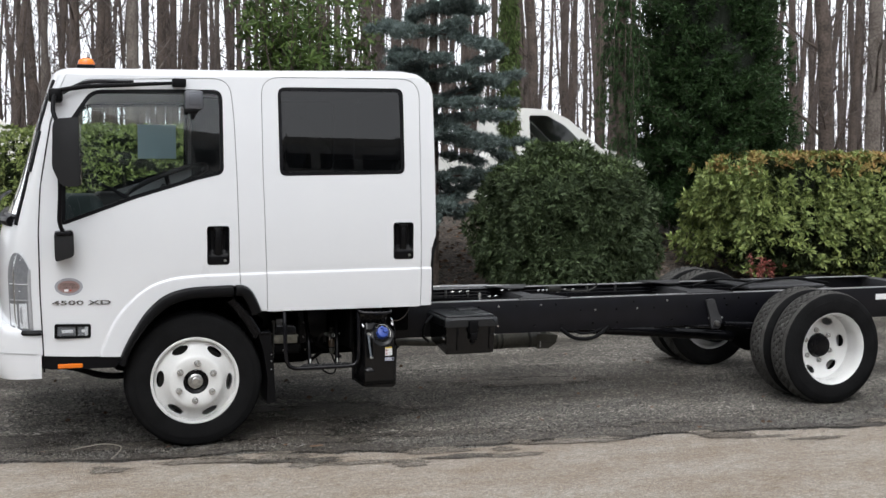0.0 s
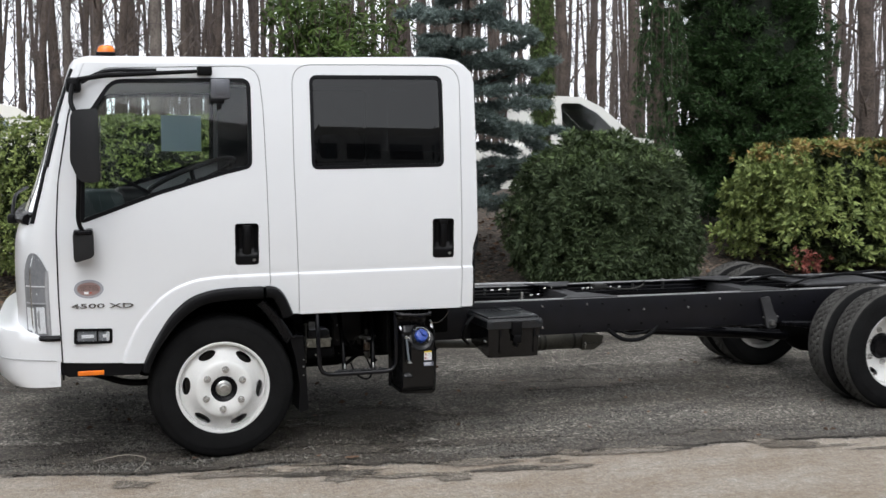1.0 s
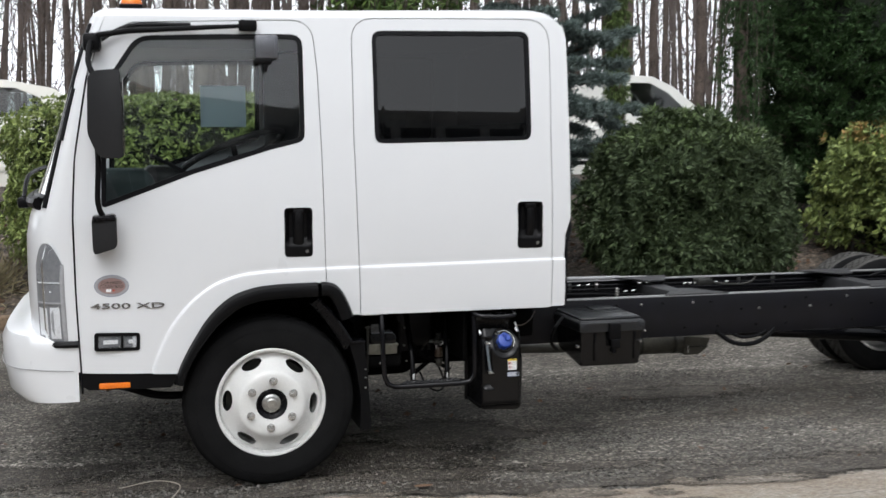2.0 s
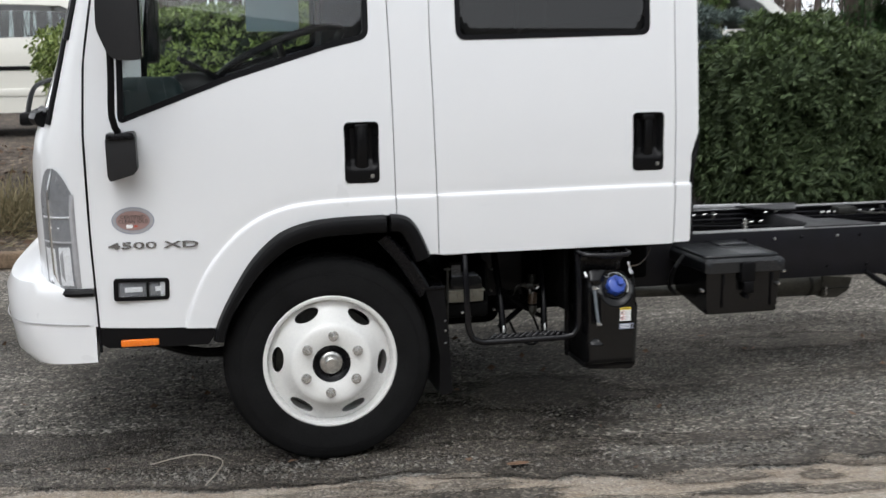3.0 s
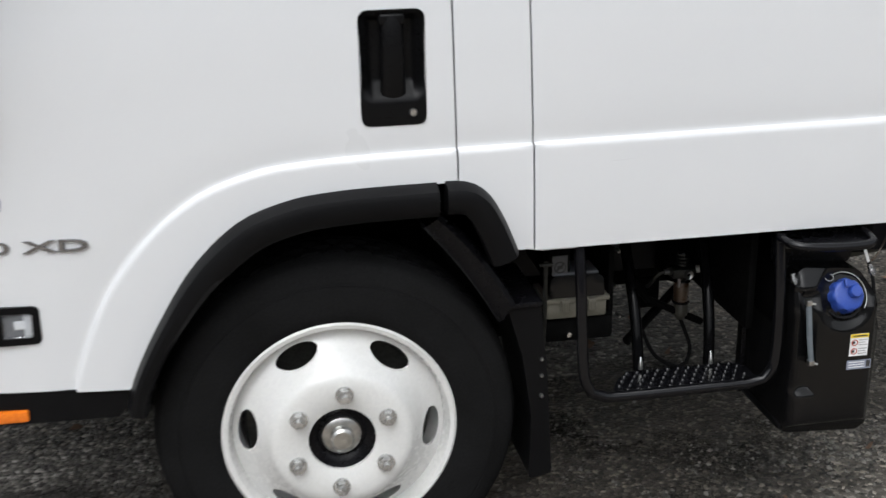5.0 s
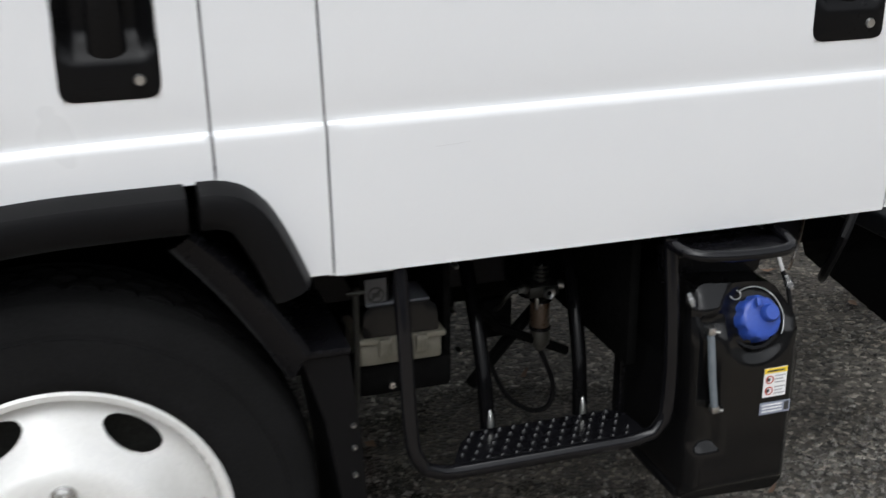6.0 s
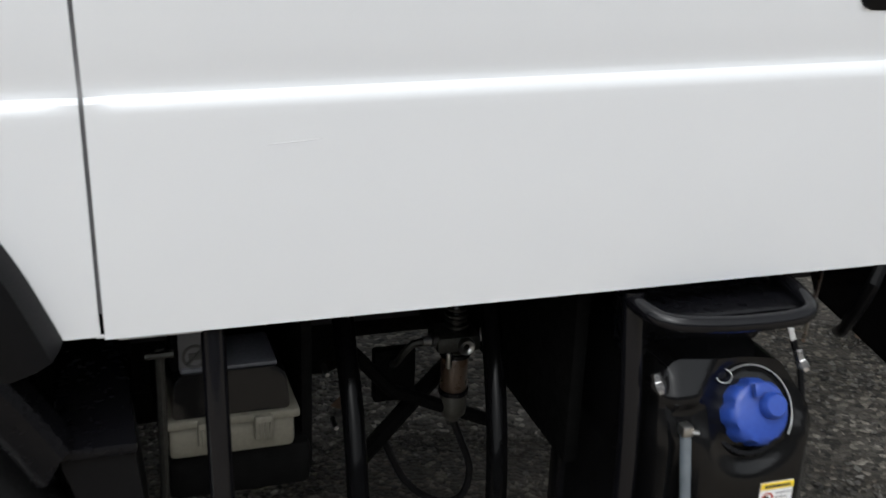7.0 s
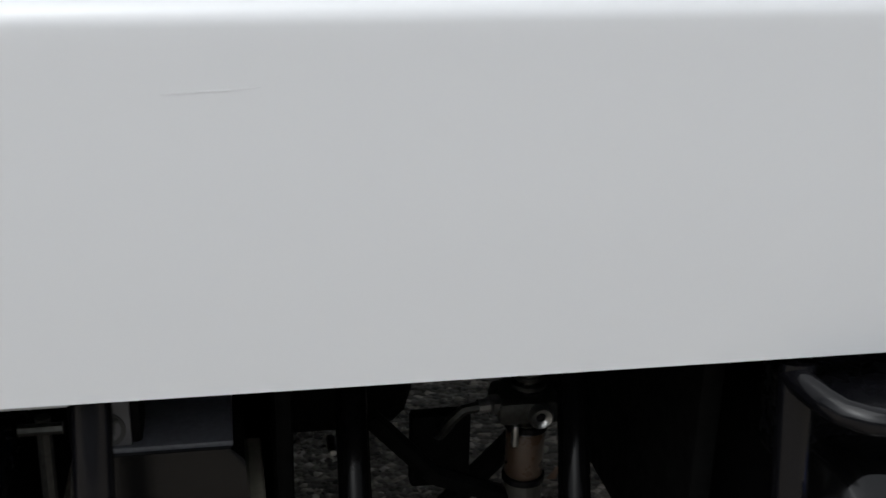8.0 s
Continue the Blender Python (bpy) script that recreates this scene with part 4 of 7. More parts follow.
# repeater lamp, sticker and lettering on the front door
lampy = side_y(-0.68, 0.74)
repeater = part("side_lamp", panel(round_poly([(-0.791, 0.694), (-0.592, 0.691), (-0.590, 0.772), (-0.789, 0.777)], 0.014, 0.01), [round_poly([(-0.774, 0.708), (-0.608, 0.705), (-0.606, 0.758), (-0.772, 0.763)], 0.008, 0.01)], lambda x, z: (x, lampy - 0.010 + 0.004 * abs(x + 0.692) * 5, z), 0.02, (), 0.014), BLACK, truck, "clear side lamp in a black surround")
part("lamp_back", block(-0.779, -0.602, lampy - 0.003, lampy + 0.004, 0.704, 0.764, 0.0), LAMP_GREY, repeater)
part("lamp_divider", block(-0.674, -0.664, lampy - 0.012, lampy + 0.002, 0.704, 0.764, 0.002), BLACK, repeater)
for x0, x1 in ((-0.771, -0.676), (-0.662, -0.609)):
    part("lamp_lens", block(x0, x1, lampy - 0.012, lampy - 0.005, 0.709, 0.758, 0.003), LENS, repeater).visible_shadow = False
    part("bulb_bar", block(x0 + 0.02, x1 - 0.012, lampy - 0.0045, lampy - 0.002, 0.724, 0.742, 0.001), PAPER, repeater)


def oval(a, b, n=48):
    return [(a * math.cos(2 * math.pi * k / n), b * math.sin(2 * math.pi * k / n)) for k in range(n)]


sx, sz = -0.708, 0.988
on_door = lambda off: (lambda u, v: (sx + u, side_y(sx + u, sz + v) - off, sz + v))
part("door_scuff", rod([(x, side_y(x, z) + 0.0003, z) for x, z in ((0.585, 0.9935), (0.600, 0.9945), (0.618, 0.9952), (0.638, 0.9972))], [0.0004, 0.0006, 0.0006, 0.0004], 8), SCUFF, truck, "faint grey scuff on the rear door")
badge = part("oval_sticker", panel(oval(0.076, 0.050), [], on_door(0.0012), 0.03, (), 0.001), STICKER, truck, "oval grey and orange emissions sticker")
part("sticker_ring", panel(oval(0.073, 0.047), [oval(0.062, 0.038)], on_door(0.0017), 0.05, (), 0.0), GREY_INK, badge)
part("sticker_field", panel(oval(0.060, 0.036), [], on_door(0.0017), 0.03, (), 0.0), STICKER_RED, badge)
words("sticker_text", "CERTIFIED", 0.0185, pose(sx, side_y(sx, sz) - 0.0027, sz + 0.013, 90, 0, -4), INK, badge, 0.0003, 1.05)
words("sticker_text", "CLEAN IDLE", 0.0185, pose(sx, side_y(sx, sz) - 0.0027, sz - 0.003, 90, 0, -4), INK, badge, 0.0003, 1.05)
part("sticker_flag", block(sx - 0.024, sx - 0.002, side_y(sx, sz) - 0.0028, side_y(sx, sz) - 0.0018, sz - 0.027, sz - 0.014), PAPER, badge)
part("sticker_bar", block(sx + 0.004, sx + 0.03, side_y(sx, sz) - 0.0028, side_y(sx, sz) - 0.0018, sz - 0.024, sz - 0.017), RED_INK, badge)
words("model_lettering", "4500 XD", 0.0345, pose(-0.638, side_y(-0.65, 0.9) - 0.002, 0.895, 90, 0, -2.7) @ pose(0, 0, 0, 0, 0, -0.5), BADGE, truck, 0.003, 2.52, "silver raised 4500 XD lettering", 0.0005)

# wheel arch flare, splash guard and flap
def flare(line, widths, name, label):
    """A black rounded strip along the wheel arch, standing out from the cab's side."""
    pts = [Vector((x, 0, z)) for x, z in line]
    bm = bmesh.new()
    prev = None
    mid = Vector((0.0, 0, 0.42))
    for i, p in enumerate(pts):
        t = (pts[min(i + 1, len(pts) - 1)] - pts[max(i - 1, 0)]).normalized()
        w = Vector((t.z, 0, -t.x))
        if w.dot(mid - p) < 0:
            w = -w
        ring = []
        for u, dy in ((-0.06, 0.006), (0.0, -0.012), (0.12, -0.030), (0.35, -0.036), (0.75, -0.034), (0.95, -0.024), (1.0, -0.004), (0.98, 0.03)):
            q = p + w * (u * widths[i])
            ring.append(bm.verts.new((q.x, 6.0 + dy, q.z)))
        if prev:
            for k in range(len(ring) - 1):
                bm.faces.new((prev[k], prev[k + 1], ring[k + 1], ring[k]))
        else:
            bm.faces.new(ring)
        prev = ring
    bm.faces.new(prev)
    bmesh.ops.recalc_face_normals(bm, faces=bm.faces)
    return part(name, bm, BLACK, truck, label)


fore = [(p.x, p.z) for p in curve_through([(x, 0, z) for x, z in [(-0.438, 0.530)] + ARCH[:4:-1]], 0.02)]
fore = [p for p in fore if p[0] < 0.219]
flare(fore, [0.040 + 0.024 * smooth(-0.42, -0.2, x) for x, z in fore], "arch_flare", "black plastic wheel-arch flare")
aft = [(p.x, p.z) for p in curve_through([(x, 0, z) for x, z in ARCH[6::-1]], 0.015)]
aft = [p for p in aft if p[0] > 0.2255]
flare(aft, [0.062] * len(aft), "arch_flare", "black plastic rear arch piece")
bm = bmesh.new()
guard = curve_through([(0.225, 0, 0.895), (0.275, 0, 0.845), (0.322, 0, 0.785), (0.362, 0, 0.725), (0.392, 0, 0.672)], 0.02)
inner = curve_through([(0.190, 0, 0.868), (0.238, 0, 0.812), (0.282, 0, 0.752), (0.322, 0, 0.690), (0.350, 0, 0.640)], 0.02)
n = min(len(guard), len(inner))
rows = [[bm.verts.new(v) for v in ((g.x + 0.006, 6.05, g.z + 0.004), (g.x + 0.002, 6.020, g.z + 0.001), (g.x - 0.006, 6.013, g.z - 0.004), (q.x + 0.012, 6.022, q.z + 0.008), (q.x + 0.002, 6.034, q.z), (q.x, 6.30, q.z))] for g, q in zip(guard[:n], inner[:n])]
for a, b in zip(rows, rows[1:]):
    for k in range(5):
        bm.faces.new((a[k], a[k + 1], b[k + 1], b[k]))
bmesh.ops.recalc_face_normals(bm, faces=bm.faces)
part("splash_guard", bm, GLOSS_BLACK, truck, "black inner splash guard")
part("mud_flap", panel(round_poly([(0.374, 0.668), (0.448, 0.674), (0.466, 0.50), (0.480, 0.245), (0.425, 0.235), (0.43, 0.40), (0.408, 0.55), (0.385, 0.63)], 0.012), [], lambda x, z: (x, 6.035 + 0.02 * (0.7 - z), z), 0.06, (), 0.24), BLACK, truck, "black mud flap behind the front wheel")
part("flap_top", block(0.372, 0.452, 6.028, 6.28, 0.668, 0.682, 0.004), GLOSS_BLACK, truck)
for z in (0.54, 0.50, 0.45):
    part("flap_bolt", lathe([(0.0001, 6.030), (0.003, 6.031), (0.004, 6.034), (0.004, 6.04)], 0.452, z, 10), STEEL, truck)
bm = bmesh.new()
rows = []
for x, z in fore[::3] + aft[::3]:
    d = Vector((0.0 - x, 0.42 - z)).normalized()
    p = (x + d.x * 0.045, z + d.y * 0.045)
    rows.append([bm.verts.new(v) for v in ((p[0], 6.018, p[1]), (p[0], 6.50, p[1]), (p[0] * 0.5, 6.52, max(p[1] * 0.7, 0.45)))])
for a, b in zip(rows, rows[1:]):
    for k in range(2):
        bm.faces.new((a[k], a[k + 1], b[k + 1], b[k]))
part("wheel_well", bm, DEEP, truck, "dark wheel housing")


# wheels
def tyre_profile(y_out, y_in, r=0.397):
    half = [(0.250, y_out + 0.020), (0.262, y_out + 0.008), (0.285, y_out + 0.003), (0.318, y_out + 0.0), (0.345, y_out + 0.002), (0.3455, y_out + 0.0045), (0.352, y_out + 0.0055), (0.3525, y_out + 0.004), (0.372, y_out + 0.010), (0.386, y_out + 0.017), (0.394, y_out + 0.024), (r, y_out + 0.034)]
    return half + [(q, y_in + y_out - y) for q, y in half[::-1]]


def tread_band(y_out, y_in, cx, cz, owner, mat=DUSTY_RUBBER, label="dusty rib of the tread", r=0.4075):
    """The running face of a tyre: worn dusty ribs with deep grooves between them, cut across by sipes."""
    ribs = 5
    lo, hi = y_out + 0.027, y_in - 0.027
    step = (hi - lo) / ribs
    for k in range(ribs):
        a, b = lo + k * step + (0.0055 if k else 0), lo + (k + 1) * step - (0.0055 if k < ribs - 1 else 0)
        crown = [r - 0.012 * abs((y - (lo + hi) / 2) / (hi - lo) * 2) ** 3 for y in (a, b)]
        band = [(crown[0] - 0.014, a), (crown[0] - 0.001, a), (crown[0], a + 0.002), (crown[1], b - 0.002), (crown[1] - 0.001, b), (crown[1] - 0.014, b)]
        part("tread_rib" if 0 < k < ribs - 1 else "shoulder_rib", lathe(band, cx, cz, 180, lambda i, j, k=k: 0.009 if 0 < k < ribs - 1 and 0 < i < 5 and (j + 2 * k) % 4 == 0 else 0.0), mat, owner, label)


def rim_disc(cx, cz, radius, hole_r, depth, spin, holes=6, slot=(0.044, 0.029), at=0.194):
    """The pressed wheel disc with its oval openings: y by radius from the depth table."""
    cuts = []
    for k in range(holes):
        a = radians(spin + 360 / holes * k)
        cuts.append([(math.cos(a) * (at + slot[1] * math.cos(q)) - math.sin(a) * slot[0] * math.sin(q), math.sin(a) * (at + slot[1] * math.cos(q)) + math.cos(a) * slot[0] * math.sin(q)) for q in np.linspace(0, 2 * math.pi, 24, endpoint=False)])
    ring = [(radius * math.cos(a), radius * math.sin(a)) for a in np.linspace(0, 2 * math.pi, 96, endpoint=False)]
    hole = [(hole_r * math.cos(a), hole_r * math.sin(a)) for a in np.linspace(0, 2 * math.pi, 40, endpoint=False)]
    extra = [(q * math.cos(a), q * math.sin(a)) for q in (0.10, 0.135, 0.150, 0.158, 0.166, 0.222) for a in np.linspace(0, 2 * math.pi, 60, endpoint=False)]
    return panel(ring, [hole] + cuts, lambda u, v: (cx + u, table(depth, math.hypot(u, v)), cz + v), 0.016, extra, 0.008)


def nut(cx, y, cz):
    bm = bmesh.new()
    for r0, r1, ya, yb, seg in ((0.0200, 0.0195, y + 0.004, y - 0.002, 20), (0.0160, 0.0155, y - 0.002, y - 0.014, 6), (0.0090, 0.0075, y - 0.014, y - 0.024, 12)):
        a = [bm.verts.new((cx + r0 * math.cos(2 * math.pi * k / seg), ya, cz + r0 * math.sin(2 * math.pi * k / seg))) for k in range(seg)]
        b = [bm.verts.new((cx + r1 * math.cos(2 * math.pi * k / seg), yb, cz + r1 * math.sin(2 * math.pi * k / seg))) for k in range(seg)]
        for k in range(seg):
            bm.faces.new((a[k], b[k], b[(k + 1) % seg], a[(k + 1) % seg]))
        bm.faces.new(b[::-1])
    bmesh.ops.recalc_face_normals(bm, faces=bm.faces)
    return bm


def flip(ob):
    """The same part on the far side of the truck."""
    twin = ob.copy()
    twin.data = ob.data.copy()
    twin.data.transform(Matrix.Translation((0, 2 * YM, 0)) @ Matrix.Diagonal((1, -1, 1, 1)))
    twin.data.flip_normals()
    scene.collection.objects.link(twin)
    return twin


FZ = 0.402
front_disc = [(0.0, 6.056), (0.078, 6.056), (0.085, 6.048), (0.140, 6.046), (0.152, 6.049), (0.162, 6.058), (0.176, 6.078), (0.195, 6.098), (0.222, 6.120), (0.236, 6.129)]
wheel = part("front_wheel", rim_disc(0, FZ, 0.237, 0.074, front_disc, -5, 6, (0.050, 0.021), 0.203), RIM, truck, "white steel wheel with six oval openings")
part("rim", lathe([(0.237, 6.132), (0.240, 6.105), (0.246, 6.092), (0.256, 6.089), (0.2625, 6.094), (0.2625, 6.104), (0.252, 6.115), (0.245, 6.18), (0.22, 6.20), (0.22, 6.28)], 0, FZ, 96), RIM, wheel, "white rim lip")
prof = tyre_profile(6.083, 6.306)
part("tyre", lathe(prof, 0, FZ, 160), RUBBER, wheel, "black road tyre")
tread_band(6.083, 6.306, 0, FZ, wheel, RUBBER, "clean black rib of the tread")
part("hub", lathe([(0.0001, 6.072), (0.050, 6.072), (0.056, 6.066), (0.068, 6.062), (0.0765, 6.058), (0.078, 6.10)], 0, FZ, 40), GLOSS_BLACK, wheel, "black hub centre")
part("hub_nut", lathe([(0.0001, 6.038), (0.021, 6.038), (0.026, 6.043), (0.027, 6.058), (0.036, 6.059), (0.043, 6.063), (0.045, 6.08)], 0, FZ, 28), STEEL, wheel, "silver axle nut")
for k in range(6):
    a = radians(86 + 60 * k)
    part("lug_nut", nut(0.1115 * math.cos(a), 6.045, FZ + 0.1115 * math.sin(a)), NUT, wheel)
part("brake_disc", lathe([(0.0001, 6.156), (0.12, 6.156), (0.125, 6.165), (0.205, 6.165), (0.21, 6.175), (0.21, 6.20), (0.0001, 6.21)], 0, FZ, 48), ALU, wheel, "bare steel brake disc")
for ob in [wheel, *wheel.children]:
    # set the wheel out to its track width
    ob.data.transform(Matrix.Translation((0, -0.028 if ob.name.startswith("hub") else -0.038, 0)))
    twin = flip(ob)
    if ob is wheel:
        far_wheel = twin
    else:
        twin.parent = far_wheel

RZ = 0.397
RY = 5.97          # outer face of the outer rear tyre
rear_disc = [(0.0, RY + 0.195), (0.105, RY + 0.195), (0.14, RY + 0.197), (0.165, RY + 0.194), (0.20, RY + 0.182), (0.236, RY + 0.162)]
prof = tyre_profile(RY, RY + 0.223)
rear = part("rear_wheel", rim_disc(WB, RZ, 0.2365, 0.082, rear_disc, 8, 6, (0.046, 0.027), 0.186), RIM, truck, "white deep-dished dual rear wheel")
part("rim", lathe([(0.2365, RY + 0.164), (0.234, RY + 0.070), (0.246, RY + 0.020), (0.256, RY + 0.010), (0.2625, RY + 0.014), (0.2625, RY + 0.022), (0.252, RY + 0.035), (0.244, RY + 0.19)], WB, RZ, 96), RIM, rear, "white rim lip")
part("tyre", lathe(prof, WB, RZ, 160), RUBBER, rear, "black outer tyre with ribbed tread")
tread_band(RY, RY + 0.223, WB, RZ, rear)
prof2 = tyre_profile(RY + 0.262, RY + 0.485)
part("inner_tyre", lathe(prof2, WB, RZ, 160), RUBBER, rear, "black inner tyre with ribbed tread")
tread_band(RY + 0.262, RY + 0.485, WB, RZ, rear)
part("inner_rim", lathe([(0.23, RY + 0.29), (0.245, RY + 0.29), (0.2625, RY + 0.28), (0.2625, RY + 0.47), (0.25, RY + 0.475), (0.235, RY + 0.46), (0.225, RY + 0.40), (0.16, RY + 0.36), (0.1, RY + 0.36)], WB, RZ, 64), RIM, rear)
part("hub", lathe([(0.0001, RY + 0.150), (0.060, RY + 0.150), (0.074, RY + 0.154), (0.079, RY + 0.162), (0.081, RY + 0.19), (0.088, RY + 0.193), (0.089, RY + 0.21)], WB, RZ, 40), GLOSS_BLACK, rear, "black protruding axle hub")
for k in range(6):
    a = radians(38 + 60 * k)
    part("lug_nut", nut(WB + 0.1115 * math.cos(a), RY + 0.194, RZ + 0.1115 * math.sin(a)), NUT, rear)
part("brake_drum", lathe([(0.0001, RY + 0.40), (0.17, RY + 0.40), (0.19, RY + 0.42), (0.19, RY + 0.56), (0.0001, RY + 0.57)], WB, RZ, 40), DEEP, rear)
for ob in [rear, *rear.children]:
    twin = flip(ob)
    if ob is rear:
        far_rear = twin
    else:
        twin.parent = far_rear


# chassis frame
def channel(x0, x1, y, way, z0, z1, flange=0.07, t=0.007):
    """A C-section rail whose web stands at y and whose flanges point along way."""
    bm = bmesh.new()
    box(bm, x0, x1, min(y, y + way * t), max(y, y + way * t), z0, z1, 0.0035, 2)
    for z in (z0, z1 - t):
        box(bm, x0, x1, min(y + way * t * 1.02, y + way * flange), max(y + way * t * 1.02, y + way * flange), z, z + t, 0.002, 1)
    return bm


NEAR, FARR, TOP, BOT = 6.60, 7.44, 0.742, 0.512
part("frame_rail", channel(-0.9, 5.9, NEAR, 1, BOT, TOP), FRAME_BLACK, truck, "black steel chassis rail")
part("frame_rail", channel(-0.9, 5.9, FARR, -1, BOT, TOP), FRAME_BLACK, truck, "black steel chassis rail")
# pale strips along the rail tops, with the sky's reflection put into their colour
for y in (NEAR + 0.002, FARR - 0.072):
    part("top_flange", block(1.2, 5.88, y, y + 0.070, TOP + 0.0005, TOP + 0.004, 0.0015), FLANGE_SHEEN, truck, "top flange of the rail with painted sky sheen")
for x in (-0.6, 1.25, 2.46, 3.80, 4.95, 5.85):
    cm = part("crossmember", channel(NEAR + 0.012, FARR - 0.012, 0, 1, TOP - 0.13, TOP - 0.012, 0.12, 0.006), FRAME_GREY, truck, "dark grey steel crossmember")
    cm.data.transform(Matrix.Translation((x, 0, 0)) @ Matrix(((0, 1, 0, 0), (1, 0, 0, 0), (0, 0, 1, 0), (0, 0, 0, 1))))
    cm.data.flip_normals()
for x in (2.46, 3.80):
    for s, y in ((1, NEAR + 0.012), (-1, FARR - 0.012)):
        bm = bmesh.new()
        vs = [bm.verts.new(v) for v in ((x - 0.16, y, TOP + 0.011), (x + 0.24, y, TOP + 0.011), (x + 0.115, y + s * 0.24, TOP + 0.011), (x + 0.01, y + s * 0.24, TOP + 0.011))]
        bm.faces.new(vs)
        bm.normal_update()
        bmesh.ops.solidify(bm, geom=bm.faces, thickness=0.006)
        part("gusset", bm, FRAME_GREY, truck)
rng = random.Random(5)
for x in np.arange(1.7, 5.7, 0.15):
    for z in (0.705, 0.655, 0.56):
        if rng.random() < 0.42:
            part("rail_bolt", lathe([(0.0001, NEAR - 0.009), (0.005, NEAR - 0.008), (0.0065, NEAR - 0.004), (0.008, NEAR - 0.002), (0.008, NEAR)], x + rng.uniform(-0.03, 0.03), z, 8), STEEL if rng.random() < 0.25 else GLOSS_BLACK, truck)
for x in (1.66, 2.02, 2.2, 2.95, 3.2, 3.45):
    part("line_clip", block(x, x + 0.016, FARR - 0.05, FARR - 0.03, 0.68, 0.745 + rng.uniform(-0.01, 0.02), 0.003), STEEL, truck, "pale brake-line clip")
for y, z, r in ((FARR - 0.085, 0.712, 0.006), (FARR - 0.10, 0.69, 0.006), (FARR - 0.09, 0.665, 0.009)):
    part("brake_line", rod(curve_through([(1.3, y, z), (2.2, y, z + 0.006), (3.2, y + 0.01, z - 0.004), (4.2, y, z), (4.8, y - 0.03, z)], 0.2), r, 6), BLACK if r > 0.007 else GLOSS_BLACK, truck)
part("wire_loom", rod(curve_through([(1.35, 6.78, 0.735), (1.7, 6.80, 0.75), (2.0, 6.78, 0.745), (2.4, 6.77, 0.73)], 0.08), 0.006, 7), BLACK, truck, "black wrapped wiring loom")
part("wire_loom", rod(curve_through([(4.05, 7.2, 0.73), (4.25, 7.15, 0.785), (4.5, 7.05, 0.77), (4.8, 6.95, 0.80), (5.1, 6.9, 0.755)], 0.06), 0.011, 7), BLACK, truck)
part("wire_loom", rod(curve_through([(4.1, 6.75, 0.75), (4.4, 6.9, 0.785), (4.7, 7.1, 0.775), (5.2, 7.2, 0.785)], 0.06), 0.009, 7), BLACK, truck)
part("air_pipe", rod(curve_through([(1.45, 7.40, 0.764), (1.9, 7.40, 0.762), (2.3, 7.40, 0.758), (2.56, 7.41, 0.752)], 0.1), 0.009, 10), STEEL, truck, "bright steel pipe on the far rail")
part("pipe_sleeve", rod([(1.98, 7.40, 0.762), (2.36, 7.40, 0.757)], 0.012, 10), GREY_INK, truck, "pale sleeve on the pipe")
post = part("rail_stud", rod([(2.03, 6.67, 0.745), (2.03, 6.67, 0.792), (2.03, 6.67, 0.796)], [0.006, 0.006, 0.004], 8), STEEL, truck, "bright threaded stud on the rail")
for z in (0.752, 0.768, 0.784):
    part("stud_nut", rod([(2.03, 6.67, z), (2.03, 6.67, z + 0.007)], 0.013, 6), STEEL, post)
for k, (x, y, z) in enumerate(((2.02, 7.25, 0.735), (2.08, 7.25, 0.737), (2.14, 7.25, 0.735), (2.22, 7.0, 0.725), (2.27, 7.0, 0.727), (2.40, 7.2, 0.742), (2.46, 7.2, 0.745))):
    part("line_nut", rod([(x, y, z), (x + 0.020, y, z + 0.004)], 0.0045, 6), STEEL, truck)
clip = part("valve_body", block(2.70, 2.80, 6.98, 7.06, 0.745, 0.785, 0.008), ALU, truck, "cast valve body on the crossmember")
for x in (2.62, 2.655, 2.69, 2.83, 2.90):
    part("valve_port", rod([(x, 7.02, 0.755), (x + 0.018, 7.02, 0.760)], 0.0065, 8), STEEL, clip)
part("valve_line", rod(curve_through([(2.80, 7.02, 0.76), (2.90, 7.0, 0.745), (3.02, 6.98, 0.748), (3.08, 6.98, 0.775), (3.085, 6.98, 0.80)], 0.03), 0.007, 7), ALU, truck, "grey brake line from the valve")
part("prop_shaft", rod([(0.9, YM, 0.60), (2.5, YM, 0.50), (4.3, YM, 0.345)], 0.040, 16), TUBE, truck, "dark propeller shaft")
part("rear_axle", rod([(WB, 6.35, RZ), (WB, 6.75, RZ), (WB, 6.85, RZ), (WB, 7.19, RZ), (WB, 7.29, RZ), (WB, 7.69, RZ)], 0.075, 14), DEEP, truck, "black rear axle")
part("axle_housing", lathe([(0.0001, 6.84), (0.12, 6.86), (0.17, 6.93), (0.18, 7.02), (0.17, 7.11), (0.12, 7.18), (0.0001, 7.2)], WB, RZ, 24), DEEP, truck)
for y in (6.56, 2 * YM - 6.56):
    for k in range(4):
        part("spring_leaf", rod(curve_through([(3.94 + 0.09 * k, y, 0.52 - 0.013 * k), (4.48, y, 0.50 - 0.016 * k), (5.2 - 0.1 * k, y, 0.545 - 0.013 * k)], 0.15), 0.017, 6), GLOSS_BLACK, truck)
hanger = part("spring_hanger", panel(round_poly([(3.785, 0.700), (3.855, 0.708), (3.895, 0.60), (3.925, 0.56), (3.91, 0.485), (3.84, 0.485), (3.825, 0.57)], 0.015), [[(3.875 + u, 0.525 + v) for u, v in oval(0.016, 0.016, 14)]], lambda x, z: (x, 6.575, z), 0.05, (), 0.02), FRAME_GREY, truck, "black spring hanger bracket")
